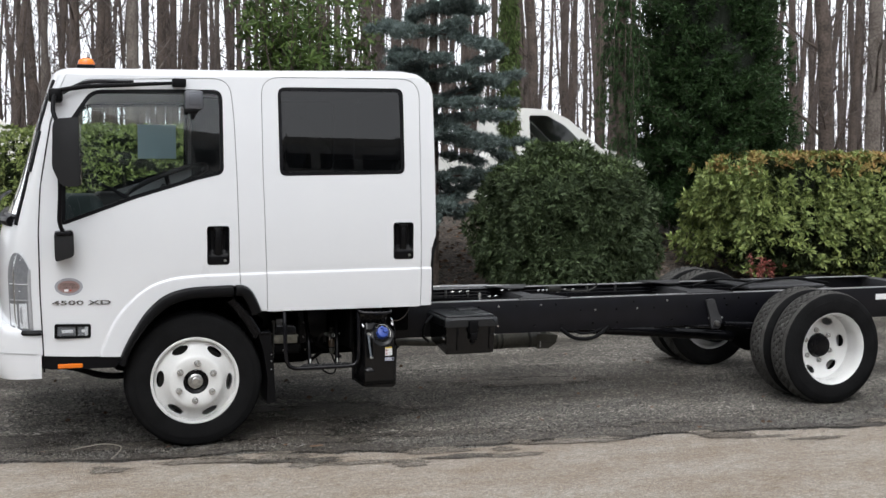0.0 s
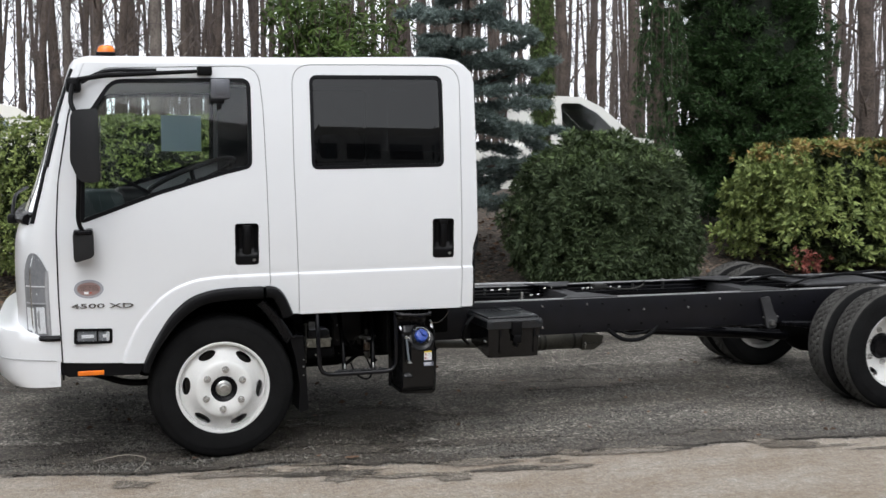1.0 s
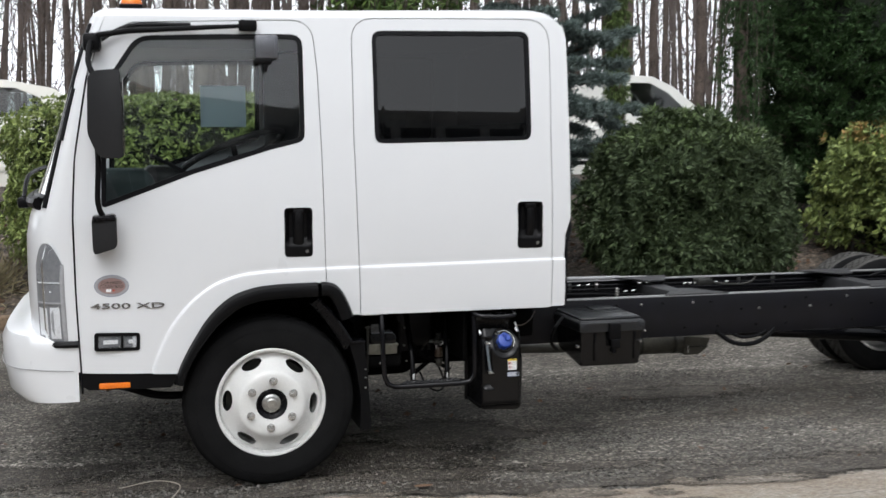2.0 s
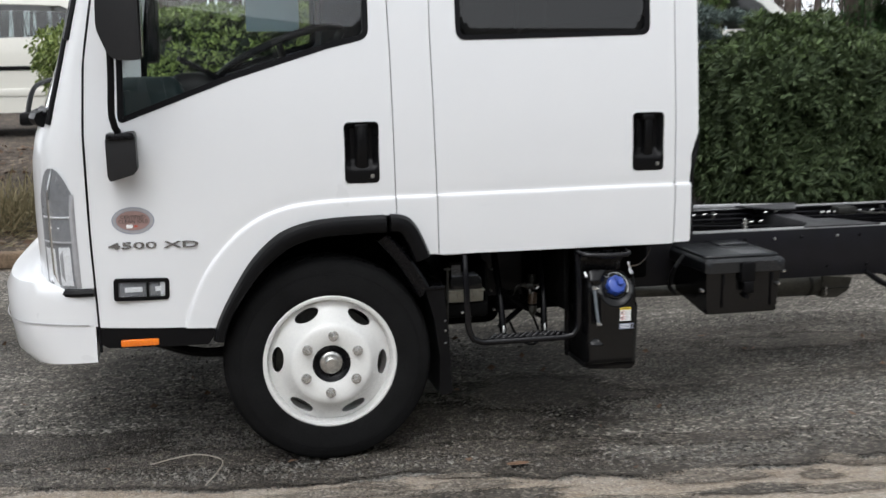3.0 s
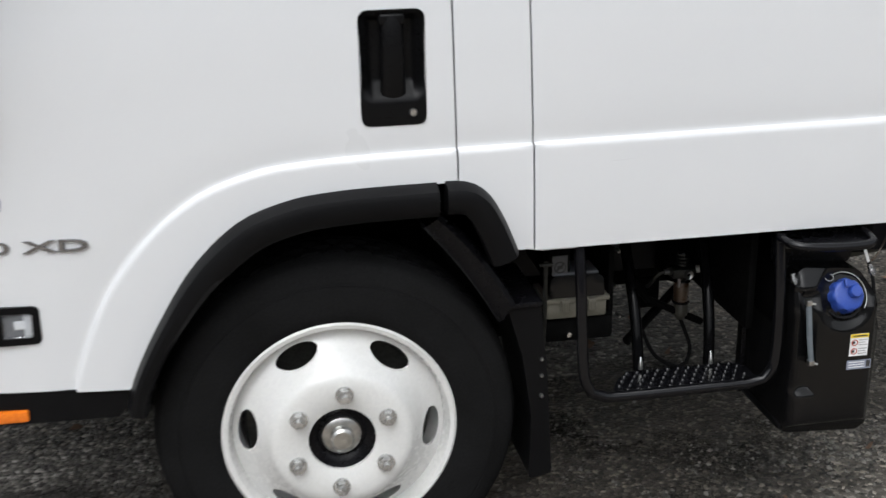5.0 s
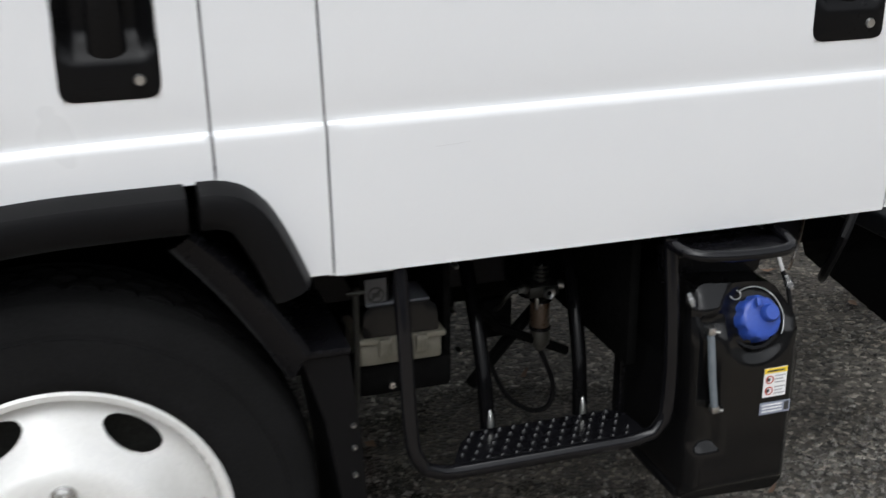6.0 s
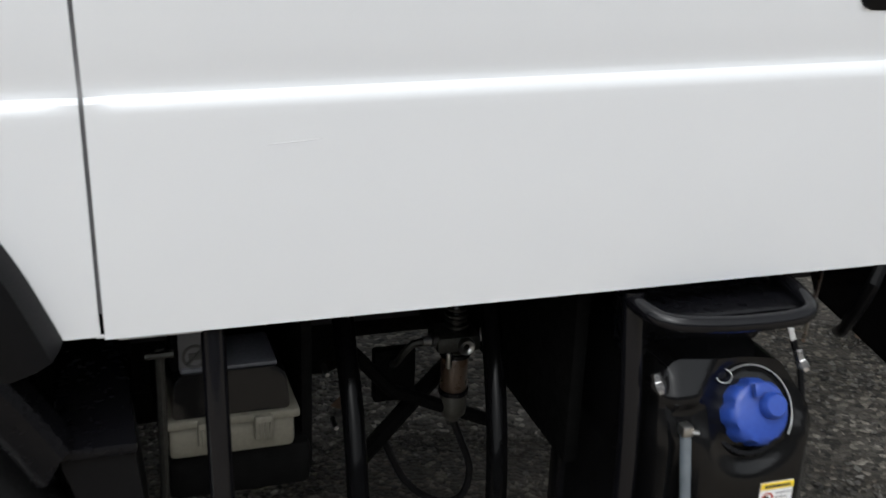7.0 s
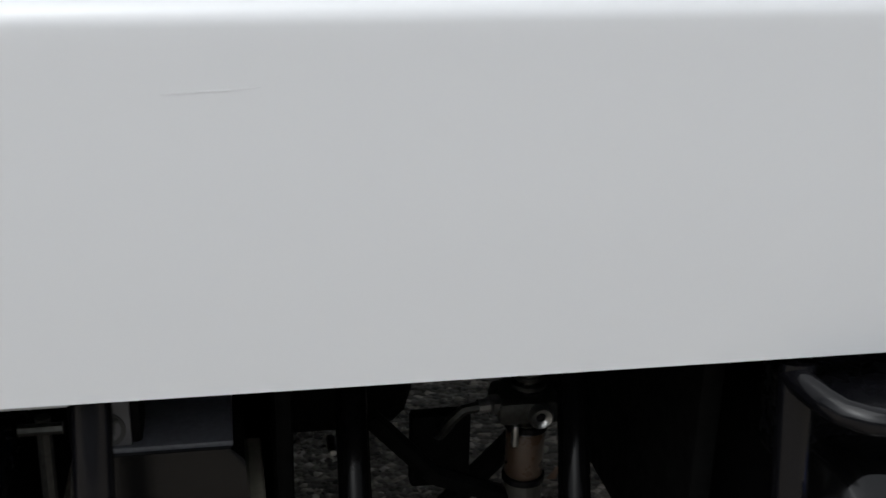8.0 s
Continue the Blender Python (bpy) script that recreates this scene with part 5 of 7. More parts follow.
part("hanger_bolt", lathe([(0.0001, 6.545), (0.018, 6.546), (0.020, 6.553), (0.020, 6.60)], 3.875, 0.525, 12), STEEL, truck)
part("brake_pipe", rod(curve_through([(2.55, 6.66, 0.525), (3.1, 6.66, 0.520), (3.5, 6.64, 0.512), (3.88, 6.60, 0.500)], 0.12), 0.014, 8), GLOSS_BLACK, truck, "black long pipe under the rail")
part("damper", rod([(4.15, 6.70, 0.62), (4.36, 6.52, 0.34)], 0.028, 10), DEEP, truck)
part("drop_hose", rod(curve_through([(2.62, 6.60, 0.53), (2.72, 6.58, 0.462), (2.85, 6.585, 0.452), (2.95, 6.60, 0.49), (3.0, 6.61, 0.535)]), 0.014, 8), BLACK, truck, "black looped hose")
part("drop_hose", rod(curve_through([(2.70, 6.62, 0.53), (2.78, 6.60, 0.49), (2.90, 6.60, 0.50), (2.98, 6.62, 0.55)]), 0.010, 8), BLACK, truck)
can = part("exhaust_can", rod([(1.98, 6.965, 0.405), (2.00, 6.965, 0.405), (2.60, 6.965, 0.405), (2.62, 6.965, 0.405)], [0.045, 0.062, 0.062, 0.05], 20), EXHAUST, truck, "dull olive-grey exhaust canister")
box_ex = part("exhaust_box", panel(round_poly([(2.575, 0.337), (2.665, 0.337), (2.720, 0.372), (2.738, 0.436), (2.575, 0.450)], 0.010), [], lambda x, z: (x, 6.900 + 0.12 * max(0, 0.40 - z), z), 0.05, (), 0.13), EXHAUST, truck, "grey cast exhaust box")
part("box_seam", block(2.572, 2.732, 6.896, 6.905, 0.384, 0.390, 0.002), ALU, box_ex)
part("box_tab", block(2.592, 2.600, 6.893, 6.905, 0.350, 0.395, 0.002), STEEL, box_ex)
for x in (2.14, 2.26, 2.30, 2.52):
    part("can_band", lathe([(0.062, -0.008), (0.0655, -0.008), (0.0655, 0.008), (0.062, 0.008)], 0, 0, 24, closed=True), ALU, can).data.transform(Matrix.Translation((x, 6.965, 0.405)) @ Matrix.Rotation(radians(90), 4, "Z"))
part("sensor_lead", rod(curve_through([(2.10, 6.91, 0.440), (2.18, 6.905, 0.445), (2.26, 6.91, 0.468), (2.36, 6.92, 0.474)], 0.03), 0.005, 7), STEEL, truck, "bright sensor pipe on the canister")
part("exhaust_pipe", rod([(1.18, 6.70, 0.470), (1.5, 6.72, 0.465), (1.80, 6.90, 0.420), (1.99, 6.965, 0.405)], 0.026, 12), EXHAUST, truck, "grey exhaust pipe")
part("rear_lamp_plate", block(5.32, 5.42, NEAR - 0.006, NEAR - 0.001, 0.65, 0.695, 0.001), PAPER, truck, "small white frame label")
part("frame_tank", block(4.3, 5.0, 6.80, 7.30, 0.735, 0.760, 0.012), FRAME_GREY, truck, "dark grey plate across the frame")

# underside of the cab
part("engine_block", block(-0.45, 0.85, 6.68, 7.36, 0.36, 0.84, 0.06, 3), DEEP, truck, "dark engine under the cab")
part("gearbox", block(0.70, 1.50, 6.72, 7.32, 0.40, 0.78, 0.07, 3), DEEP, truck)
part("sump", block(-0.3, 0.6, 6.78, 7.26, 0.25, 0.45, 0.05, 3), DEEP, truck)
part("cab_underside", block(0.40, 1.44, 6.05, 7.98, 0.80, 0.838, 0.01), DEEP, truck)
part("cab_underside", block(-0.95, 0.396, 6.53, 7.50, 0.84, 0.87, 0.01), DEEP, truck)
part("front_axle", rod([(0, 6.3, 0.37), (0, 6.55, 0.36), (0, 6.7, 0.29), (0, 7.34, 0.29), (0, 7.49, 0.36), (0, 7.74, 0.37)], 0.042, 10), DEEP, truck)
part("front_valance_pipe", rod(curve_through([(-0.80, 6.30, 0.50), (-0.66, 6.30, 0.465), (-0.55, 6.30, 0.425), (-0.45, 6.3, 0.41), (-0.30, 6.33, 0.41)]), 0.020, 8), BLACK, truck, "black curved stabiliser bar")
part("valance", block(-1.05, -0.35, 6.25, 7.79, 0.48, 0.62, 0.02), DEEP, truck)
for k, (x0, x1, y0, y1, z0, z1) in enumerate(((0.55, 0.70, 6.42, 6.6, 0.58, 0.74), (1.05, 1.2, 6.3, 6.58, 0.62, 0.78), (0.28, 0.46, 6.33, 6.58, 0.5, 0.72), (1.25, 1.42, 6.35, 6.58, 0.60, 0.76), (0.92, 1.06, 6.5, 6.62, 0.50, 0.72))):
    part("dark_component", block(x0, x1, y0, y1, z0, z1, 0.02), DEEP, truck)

# step under the rear door: tubular hoop, two inner posts and a studded plate
hoop = curve_through([(0.531, 6.03, 0.80), (0.530, 6.005, 0.70), (0.532, 5.990, 0.56), (0.538, 5.987, 0.50), (0.553, 5.986, 0.470), (0.585, 5.986, 0.457), (0.66, 5.986, 0.455), (0.80, 5.986, 0.455), (0.92, 5.986, 0.456), (0.958, 5.986, 0.462), (0.978, 5.986, 0.486), (0.985, 5.988, 0.54), (0.987, 5.996, 0.66), (0.988, 6.02, 0.80)], 0.02)
step = part("step_hoop", rod(hoop, 0.0125, 12), TUBE, truck, "glossy black tubular cab step")
part("step_plate", panel(round_poly([(0.600, 5.988), (0.956, 5.988), (0.950, 6.075), (0.925, 6.095), (0.672, 6.095), (0.640, 6.065)], 0.018, 0.015), [], lambda x, y: (x, y, 0.458), 0.06, (), 0.014, (0, 0, -1)), GLOSS_BLACK, step, "black step plate")
for j, y in enumerate((6.005, 6.026, 6.047, 6.068, 6.086)):
    for i in range(14):
        x = 0.618 + i * 0.0250 + (0.0125 if j % 2 else 0)
        if x < 0.942 and x > 0.612 + (y - 5.99) * 0.5:
            part("tread_stud", lathe([(0.0001, 0.0), (0.0026, 0.0), (0.0050, 0.003), (0.0062, 0.006)], 0, 0, 8), TUBE, step).data.transform(Matrix.Translation((x, y, 0.4635)) @ Matrix.Rotation(radians(-90), 4, "X"))
part("step_post", rod(curve_through([(0.712, 6.30, 0.80), (0.711, 6.240, 0.70), (0.708, 6.165, 0.60), (0.705, 6.128, 0.53), (0.704, 6.105, 0.455)], 0.03), 0.0135, 12), POST, step)
part("step_post", rod(curve_through([(0.905, 6.28, 0.80), (0.900, 6.228, 0.70), (0.888, 6.156, 0.60), (0.880, 6.120, 0.53), (0.874, 6.100, 0.455)], 0.03), 0.0135, 12), POST, step)
for x, y in ((0.704, 6.092), (0.874, 6.087)):
    part("post_foot", rod([(x, y, 0.464), (x, y + 0.001, 0.478), (x + 0.001, y + 0.006, 0.492)], [0.006, 0.005, 0.002], 8), STEEL, step)
part("post_brace", rod([(0.735, 6.30, 0.62), (0.80, 6.32, 0.54), (0.96, 6.36, 0.45)], 0.010, 8), DEEP, truck)
part("post_brace", rod([(0.97, 6.42, 0.58), (0.86, 6.38, 0.50), (0.74, 6.30, 0.44)], 0.012, 8), DEEP, truck)

# olive control box with its dark lid, behind the step
ctrl = part("control_box", block(0.488, 0.632, 6.135, 6.24, 0.588, 0.630, 0.007), TAN, truck, "olive tan plastic box with a dark lid")
part("box_rim", block(0.484, 0.637, 6.129, 6.245, 0.629, 0.640, 0.003), TAN, ctrl)
part("box_lid", panel(round_poly([(0.494, 0.641), (0.626, 0.641), (0.622, 0.684), (0.612, 0.692), (0.508, 0.692), (0.498, 0.684)], 0.006, 0.01), [], lambda x, z: (x, 6.134 + 0.35 * max(0.0, z - 0.672), z), 0.03, (), 0.09), TANK, ctrl, "dark lid")
# the lid top's reflected sky is painted as a plain grey
part("lid_top", block(0.506, 0.614, 6.146, 6.225, 0.690, 0.696, 0.002), KEY_GREY, ctrl, "lid top with painted sky sheen")
for x in (0.520, 0.584):
    part("clasp", block(x, x + 0.021, 6.122, 6.136, 0.608, 0.639, 0.003), TAN, ctrl)
    for q in range(3):
        part("clasp_rib", block(x + 0.004 + q * 0.006, x + 0.006 + q * 0.006, 6.1195, 6.1235, 0.611, 0.632, 0.001), TAN, ctrl)
tag = part("warning_tag", block(0.505, 0.541, 6.150, 6.153, 0.694, 0.738, 0.001), TAG, truck, "grey warning tag with a crossed-out sign")
part("tag_ring", lathe([(0.011, 6.1495), (0.0145, 6.1485), (0.0145, 6.1497), (0.011, 6.1498)], 0.523, 0.710, 28, closed=True), INK, tag)
part("tag_slash", rod([(0.514, 6.149, 0.701), (0.532, 6.149, 0.719)], 0.0018, 5), INK, tag)
part("tag_mark", block(0.516, 0.530, 6.1485, 6.150, 0.706, 0.714), INK, tag)
part("tag_backing", block(0.496, 0.548, 6.154, 6.20, 0.690, 0.75, 0.004), DEEP, truck)
part("hanger_strut", rod([(0.484, 6.130, 0.735), (0.483, 6.130, 0.64), (0.482, 6.135, 0.56), (0.481, 6.14, 0.50)], 0.0055, 8), ALU, truck, "dull steel strut")
part("strut_bolt", rod([(0.468, 6.124, 0.729), (0.498, 6.124, 0.729)], 0.0045, 8), ALU, truck)
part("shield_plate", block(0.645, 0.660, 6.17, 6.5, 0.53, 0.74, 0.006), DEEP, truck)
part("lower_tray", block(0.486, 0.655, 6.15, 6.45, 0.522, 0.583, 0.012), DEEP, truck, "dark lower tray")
part("tray_bolt", lathe([(0.0001, 6.138), (0.006, 6.139), (0.008, 6.144), (0.008, 6.16)], 0.545, 0.545, 10), CHROME, truck)
for x, z in ((0.705, 0.69), (0.70, 0.60), (0.712, 0.52), (0.985, 0.72), (0.96, 0.63), (0.99, 0.56)):
    part("clip_bolt", lathe([(0.0001, 6.273), (0.003, 6.2735), (0.004, 6.276), (0.004, 6.30)], x, z, 8), STEEL, truck)

# fuel filter with its bowl and hoses
FX, FY = 0.895, 6.34
upright = lambda z: Matrix.Translation((FX, FY, z)) @ Matrix.Rotation(radians(90), 4, "X") @ Matrix.Diagonal((1, 1, -1, 1))
fil = part("fuel_filter", lathe([(0.0001, 0), (0.010, 0.0), (0.013, 0.006), (0.018, 0.012), (0.0195, 0.020), (0.0195, 0.040), (0.0175, 0.043), (0.0175, 0.110), (0.0001, 0.112)], 0, 0, 28), OLIVE, truck, "olive-grey fuel filter with an amber bowl")
fil.data.transform(upright(0.472))
bowl = part("filter_bowl", lathe([(0.0178, 0.0), (0.0192, 0.002), (0.0192, 0.050), (0.0178, 0.052)], 0, 0, 28), COPPER, fil, "amber filter bowl")
bowl.data.transform(upright(0.522))
for z, r in ((0.519, 0.0212), (0.578, 0.0215)):
    part("filter_band", lathe([(0.017, -0.0035), (r, -0.003), (r, 0.003), (0.017, 0.0035)], 0, 0, 28, closed=True), GLOSS_BLACK, fil).data.transform(upright(z))
part("filter_head", block(FX - 0.034, FX + 0.030, FY - 0.026, FY + 0.03, 0.588, 0.614, 0.008), ALU, fil, "cast filter head")
for z, r in ((0.622, 0.0175), (0.630, 0.0145), (0.638, 0.0165), (0.646, 0.0135)):
    part("head_ring", lathe([(0.006, -0.003), (r, -0.002), (r, 0.002), (0.006, 0.003)], 0, 0, 22, closed=True), ALU, fil).data.transform(upright(z))
part("filter_pump", rod([(FX, FY, 0.61), (FX, FY, 0.648), (FX, FY, 0.654)], [0.012, 0.012, 0.008], 18), TANK, fil)
for s in (-1, 1):
    part("filter_port", rod([(FX + s * 0.032, FY - 0.01, 0.607), (FX + s * 0.040, FY - 0.012, 0.607), (FX + s * 0.041, FY - 0.012, 0.607), (FX + s * 0.052, FY - 0.013, 0.607)], [0.010, 0.010, 0.007, 0.007], 10), STEEL, fil)
part("drain_tap", block(FX - 0.020, FX - 0.013, FY - 0.027, FY - 0.017, 0.566, 0.590, 0.003), STEEL, fil)
part("filter_knob", lathe([(0.004, FY - 0.0295), (0.007, FY - 0.033), (0.010, FY - 0.034), (0.012, FY - 0.031), (0.012, FY - 0.025)], FX + 0.006, 0.600, 18), STEEL, fil)
part("filter_plug", lathe([(0.0001, FY - 0.031), (0.004, FY - 0.031), (0.0065, FY - 0.027)], FX + 0.006, 0.600, 12), GLOSS_BLACK, fil)
part("fuel_hose", rod(curve_through([(FX - 0.050, FY - 0.013, 0.607), (FX - 0.066, FY - 0.015, 0.606), (FX - 0.078, FY - 0.012, 0.592), (FX - 0.084, FY + 0.01, 0.565), (FX - 0.08, FY + 0.07, 0.54)], 0.012), 0.0055, 8), ALU, truck, "bent fuel pipe")
part("fuel_hose", rod(curve_through([(FX, FY, 0.474), (FX + 0.012, FY - 0.01, 0.44), (FX + 0.025, FY - 0.015, 0.395), (FX + 0.012, FY - 0.02, 0.355), (FX - 0.025, FY - 0.02, 0.352), (FX - 0.07, FY - 0.01, 0.385), (FX - 0.10, FY, 0.45)], 0.008), 0.0055, 8), BLACK, truck, "black drain hose loop")
part("filter_bracket", block(FX - 0.11, FX - 0.05, FY + 0.02, FY + 0.04, 0.50, 0.58, 0.004), DEEP, truck)

# fluid tank with its blue cap, gauge and labels
TY = 5.955
tank_line = round_poly([(1.018, 0.304), (1.208, 0.293), (1.228, 0.312), (1.234, 0.55), (1.210, 0.640), (1.178, 0.692), (1.040, 0.705), (1.018, 0.67), (1.014, 0.60)], 0.022, 0.012)
tank_cx, tank_cz = 1.137, 0.634


def tank_face(x, z):
    """The moulded front of the tank: a cap recess, a gauge trough, and rounded edges."""
    y = TY
    ex = min(x - 1.014, 1.226 - x, z - 0.317)
    y += 0.03 * (1 - min(1, max(0, ex) / 0.03)) ** 2
    if z > 0.61:
        y += 0.55 * (z - 0.61) ** 1.25 * 1.6
    d = math.hypot(x - tank_cx, z - tank_cz)
    y += 0.014 * smooth(0.078, 0.046, d)
    if 0.39 < z < 0.67:
        g = max(abs(x - 1.052) - 0.016, abs(z - 0.535) - 0.115)
        y += 0.016 * smooth(0.014, -0.008, g)
    return (x, y, z)


tank = part("fluid_tank", panel(tank_line, [], tank_face, 0.006, (), 0.25), TANK, truck, "black moulded fluid tank with a blue cap", 50)
part("tank_bottom", block(1.012, 1.216, 5.99, 6.20, 0.307, 0.325, 0.006), BLACK, tank)
cap_m = Matrix.Translation((tank_cx, TY + 0.030, tank_cz)) @ Matrix.Rotation(radians(-28), 4, "X")
bm = lathe([(0.0001, -0.034), (0.028, -0.034), (0.034, -0.032), (0.0385, -0.025), (0.0395, -0.004), (0.0395, 0.012)], 0, 0, 64, dent=lambda i, j: (0.0028, 0.0034, 0.0028)[j % 8 - 3] if i >= 3 and j % 8 in (3, 4, 5) else 0)
bmesh.ops.transform(bm, matrix=cap_m, verts=bm.verts)
cap = part("tank_cap", bm, BLUE, tank, "blue ribbed filler cap", 50)
bm = lathe([(0.0001, -0.048), (0.012, -0.048), (0.0145, -0.045), (0.0155, -0.036), (0.0155, -0.032)], 0.012, 0.006, 24)
bmesh.ops.transform(bm, matrix=cap_m, verts=bm.verts)
part("cap_button", bm, BLUE, cap)
part("cap_pin", block(-0.012, -0.002, -0.046, -0.038, 0.018, 0.034, 0.002, turn=cap_m), BLUE, cap)
bm = lathe([(0.043, 0.004), (0.045, -0.002), (0.050, -0.002), (0.053, 0.008)], 0, 0, 48)
bmesh.ops.transform(bm, matrix=cap_m, verts=bm.verts)
part("cap_collar", bm, GLOSS_BLACK, tank)
part("cap_tether", rod([cap_m @ Vector((0.052 * math.cos(radians(a)), -0.012, 0.054 * math.sin(radians(a)))) for a in range(-35, 118, 8)], 0.0013, 6), STEEL, tank, "thin wire tether")
part("tether_ring", rod([cap_m @ Vector((-0.030 + 0.010 * math.cos(radians(a)), -0.012 + 0.002 * math.sin(radians(a)), 0.044 + 0.008 * math.sin(radians(a)))) for a in range(0, 361, 24)], 0.0009, 6), STEEL, tank)
part("sight_gauge", rod([(1.044, TY + 0.004, 0.633), (1.053, TY + 0.002, 0.545), (1.060, TY + 0.002, 0.497)], 0.0068, 12), material("milky_gauge_tube", (0.15, 0.175, 0.20), 0.2, spread=0.25, coat=0.6), tank, "milky level gauge tube")
for z, x in ((0.638, 1.043), (0.491, 1.061)):
    part("gauge_fitting", block(x - 0.007, x + 0.007, TY - 0.004, TY + 0.012, z - 0.007, z + 0.007, 0.003), STEEL, tank)
    part("gauge_screw", rod([(x + 0.006, TY, z - 0.002), (x + 0.014, TY - 0.002, z - 0.003)], 0.003, 8), STEEL, tank)
ly = TY - 0.0012
lab = part("caution_label", block(1.150, 1.194, ly - 0.0006, ly + 0.0006, 0.499, 0.553), PAPER, tank, "white caution label with a yellow head")
part("label_head", block(1.150, 1.194, ly - 0.0014, ly - 0.0006, 0.544, 0.553), YELLOW, lab)
part("head_print", block(1.155, 1.189, ly - 0.0020, ly - 0.0014, 0.547, 0.550), INK, lab)
for z in (0.532, 0.511):
    part("sign_ring", lathe([(0.0055, ly - 0.0012), (0.0078, ly - 0.0014), (0.0078, ly - 0.0006)], 1.161, z, 20), RED_INK, lab)
    part("sign_dot", block(1.156, 1.162, ly - 0.0012, ly - 0.0006, z - 0.003, z + 0.003), INK, lab)
    for k in range(3):
        part("print_bar", block(1.171, 1.192 - 0.005 * (k % 2), ly - 0.0012, ly - 0.0006, z + 0.005 - k * 0.006, z + 0.0068 - k * 0.006), GREY_INK, lab)
small = part("grey_label", block(1.147, 1.206, ly - 0.0006, ly + 0.0006, 0.466, 0.488), STICKER, tank, "small silver-grey label")
for k in range(3):
    part("print_bar", block(1.151, 1.19, ly - 0.0012, ly - 0.0006, 0.4825 - k * 0.006, 0.4845 - k * 0.006), PAPER, small)
part("label_code", block(1.194, 1.203, ly - 0.0012, ly - 0.0006, 0.470, 0.486), INK, small)
part("tank_handle_bar", rod(curve_through([(0.985, 6.02, 0.792), (0.992, 5.985, 0.788), (1.012, 5.965, 0.784), (1.075, 5.956, 0.780), (1.145, 5.956, 0.779), (1.176, 5.962, 0.781), (1.188, 5.988, 0.785), (1.190, 6.05, 0.79)], 0.012), 0.0098, 16), TUBE, truck, "glossy black tank guard bar")
part("tank_guard", panel(round_poly([(0.99, 0.785), (1.190, 0.783), (1.18, 0.705), (1.00, 0.70)], 0.012), [], lambda x, z: (x, 6.05 + 0.05 * (0.79 - z), z), 0.05, (), 0.02), GLOSS_BLACK, truck, "black tank bracket plate")
part("guard_shelf", block(0.995, 1.186, 5.976, 6.06, 0.776, 0.782, 0.002), GLOSS_BLACK, truck)
part("tank_bracket", block(0.955, 0.975, 6.09, 6.56, 0.54, 0.80, 0.006), DEEP, truck, "black tank support plate")
part("tank_bracket", block(0.975, 1.21, 6.26, 6.28, 0.54, 0.80, 0.006), DEEP, truck)
part("tank_strap", block(1.0, 1.226, 6.20, 6.23, 0.32, 0.72, 0.005), GLOSS_BLACK, truck)
for x, z, y, tip in ((1.015, 0.687, 5.985, 0.35), (1.203, 0.690, 5.99, 0.5)):
    fit = part("hose_fitting", rod([(x - 0.010 * tip, y, z + 0.012), (x, y - 0.004, z), (x + 0.008 * tip, y - 0.008, z - 0.010)], [0.0055, 0.0065, 0.0055], 6), CHROME, tank, "bright hose fitting")
    part("fitting_nut", rod([(x - 0.002 * tip, y - 0.003, z + 0.003), (x + 0.004 * tip, y - 0.006, z - 0.005)], 0.0085, 6), CHROME, fit)
white_tag = part("hose_tag", block(-0.0035, 0.0035, -0.001, 0.001, -0.016, 0.016, 0.0008, turn=pose(1.212, 6.035, 0.722, 0, -22, 0)), PAPER, truck, "white tag strip on the tank hose")
part("tank_hose", rod(curve_through([(1.218, 6.036, 0.706), (1.224, 6.025, 0.68), (1.224, 6.01, 0.64), (1.222, 6.0, 0.59)], 0.02), 0.0042, 8), BLACK, truck, "black tank hose")
part("tank_hose", rod(curve_through([(1.205, 6.0, 0.725), (1.27, 6.08, 0.715), (1.33, 6.15, 0.73), (1.37, 6.2, 0.76)], 0.02), 0.0025, 8), COPPER, truck)
part("bracket_tag", block(1.012, 1.036, 6.042, 6.046, 0.752, 0.768, 0.0), ALU, truck)
for ob in [tank, *tank.children_recursive]:
    ob.data.transform(Matrix.Translation((-0.005, 0, 0.015)))

# battery box with a close-fitting lid
bat = part("battery_box", panel(round_poly([(1.620, 0.462), (1.925, 0.462), (1.940, 0.49), (1.950, 0.648), (1.608, 0.648), (1.612, 0.49)], 0.015), [], lambda x, z: (x, 6.172 + 0.05 * max(0, 0.56 - z), z), 0.06, (), 0.10), TANK, truck, "black plastic battery box with a fitted lid")
part("box_side", panel([(6.185, 0.462), (6.50, 0.510), (6.525, 0.55), (6.525, 0.66), (6.185, 0.66)], [], lambda y, z: (1.612, y, z), 0.1, (), 0.33, (1, 0, 0)), TANK, bat)
part("box_lid", panel(round_poly([(1.596, 0.644), (1.962, 0.644), (1.964, 0.690), (1.952, 0.704), (1.606, 0.704), (1.594, 0.690)], 0.012, 0.01), [], lambda x, z: (x, 6.155 + 0.9 * max(0.0, z - 0.690), z), 0.03, (), 0.40), BOX_BLACK, bat, "black lid")
part("lid_top", block(1.608, 1.950, 6.185, 6.55, 0.700, 0.717, 0.010, 3), BOX_BLACK, bat)
part("lid_step", block(1.780, 1.930, 6.42, 6.545, 0.714, 0.725, 0.005, 3), BOX_BLACK, bat)
for x in (1.680, 1.905):
    part("front_rib", block(x, x + 0.012, 6.160, 6.18, 0.49, 0.635, 0.004), TANK, bat)
latch = part("latch", block(1.755, 1.822, 6.138, 6.17, 0.600, 0.690, 0.008), BLACK, bat, "black rubber latch")
part("latch_loop", block(1.765, 1.812, 6.132, 6.15, 0.555, 0.605, 0.006), BLACK, latch)
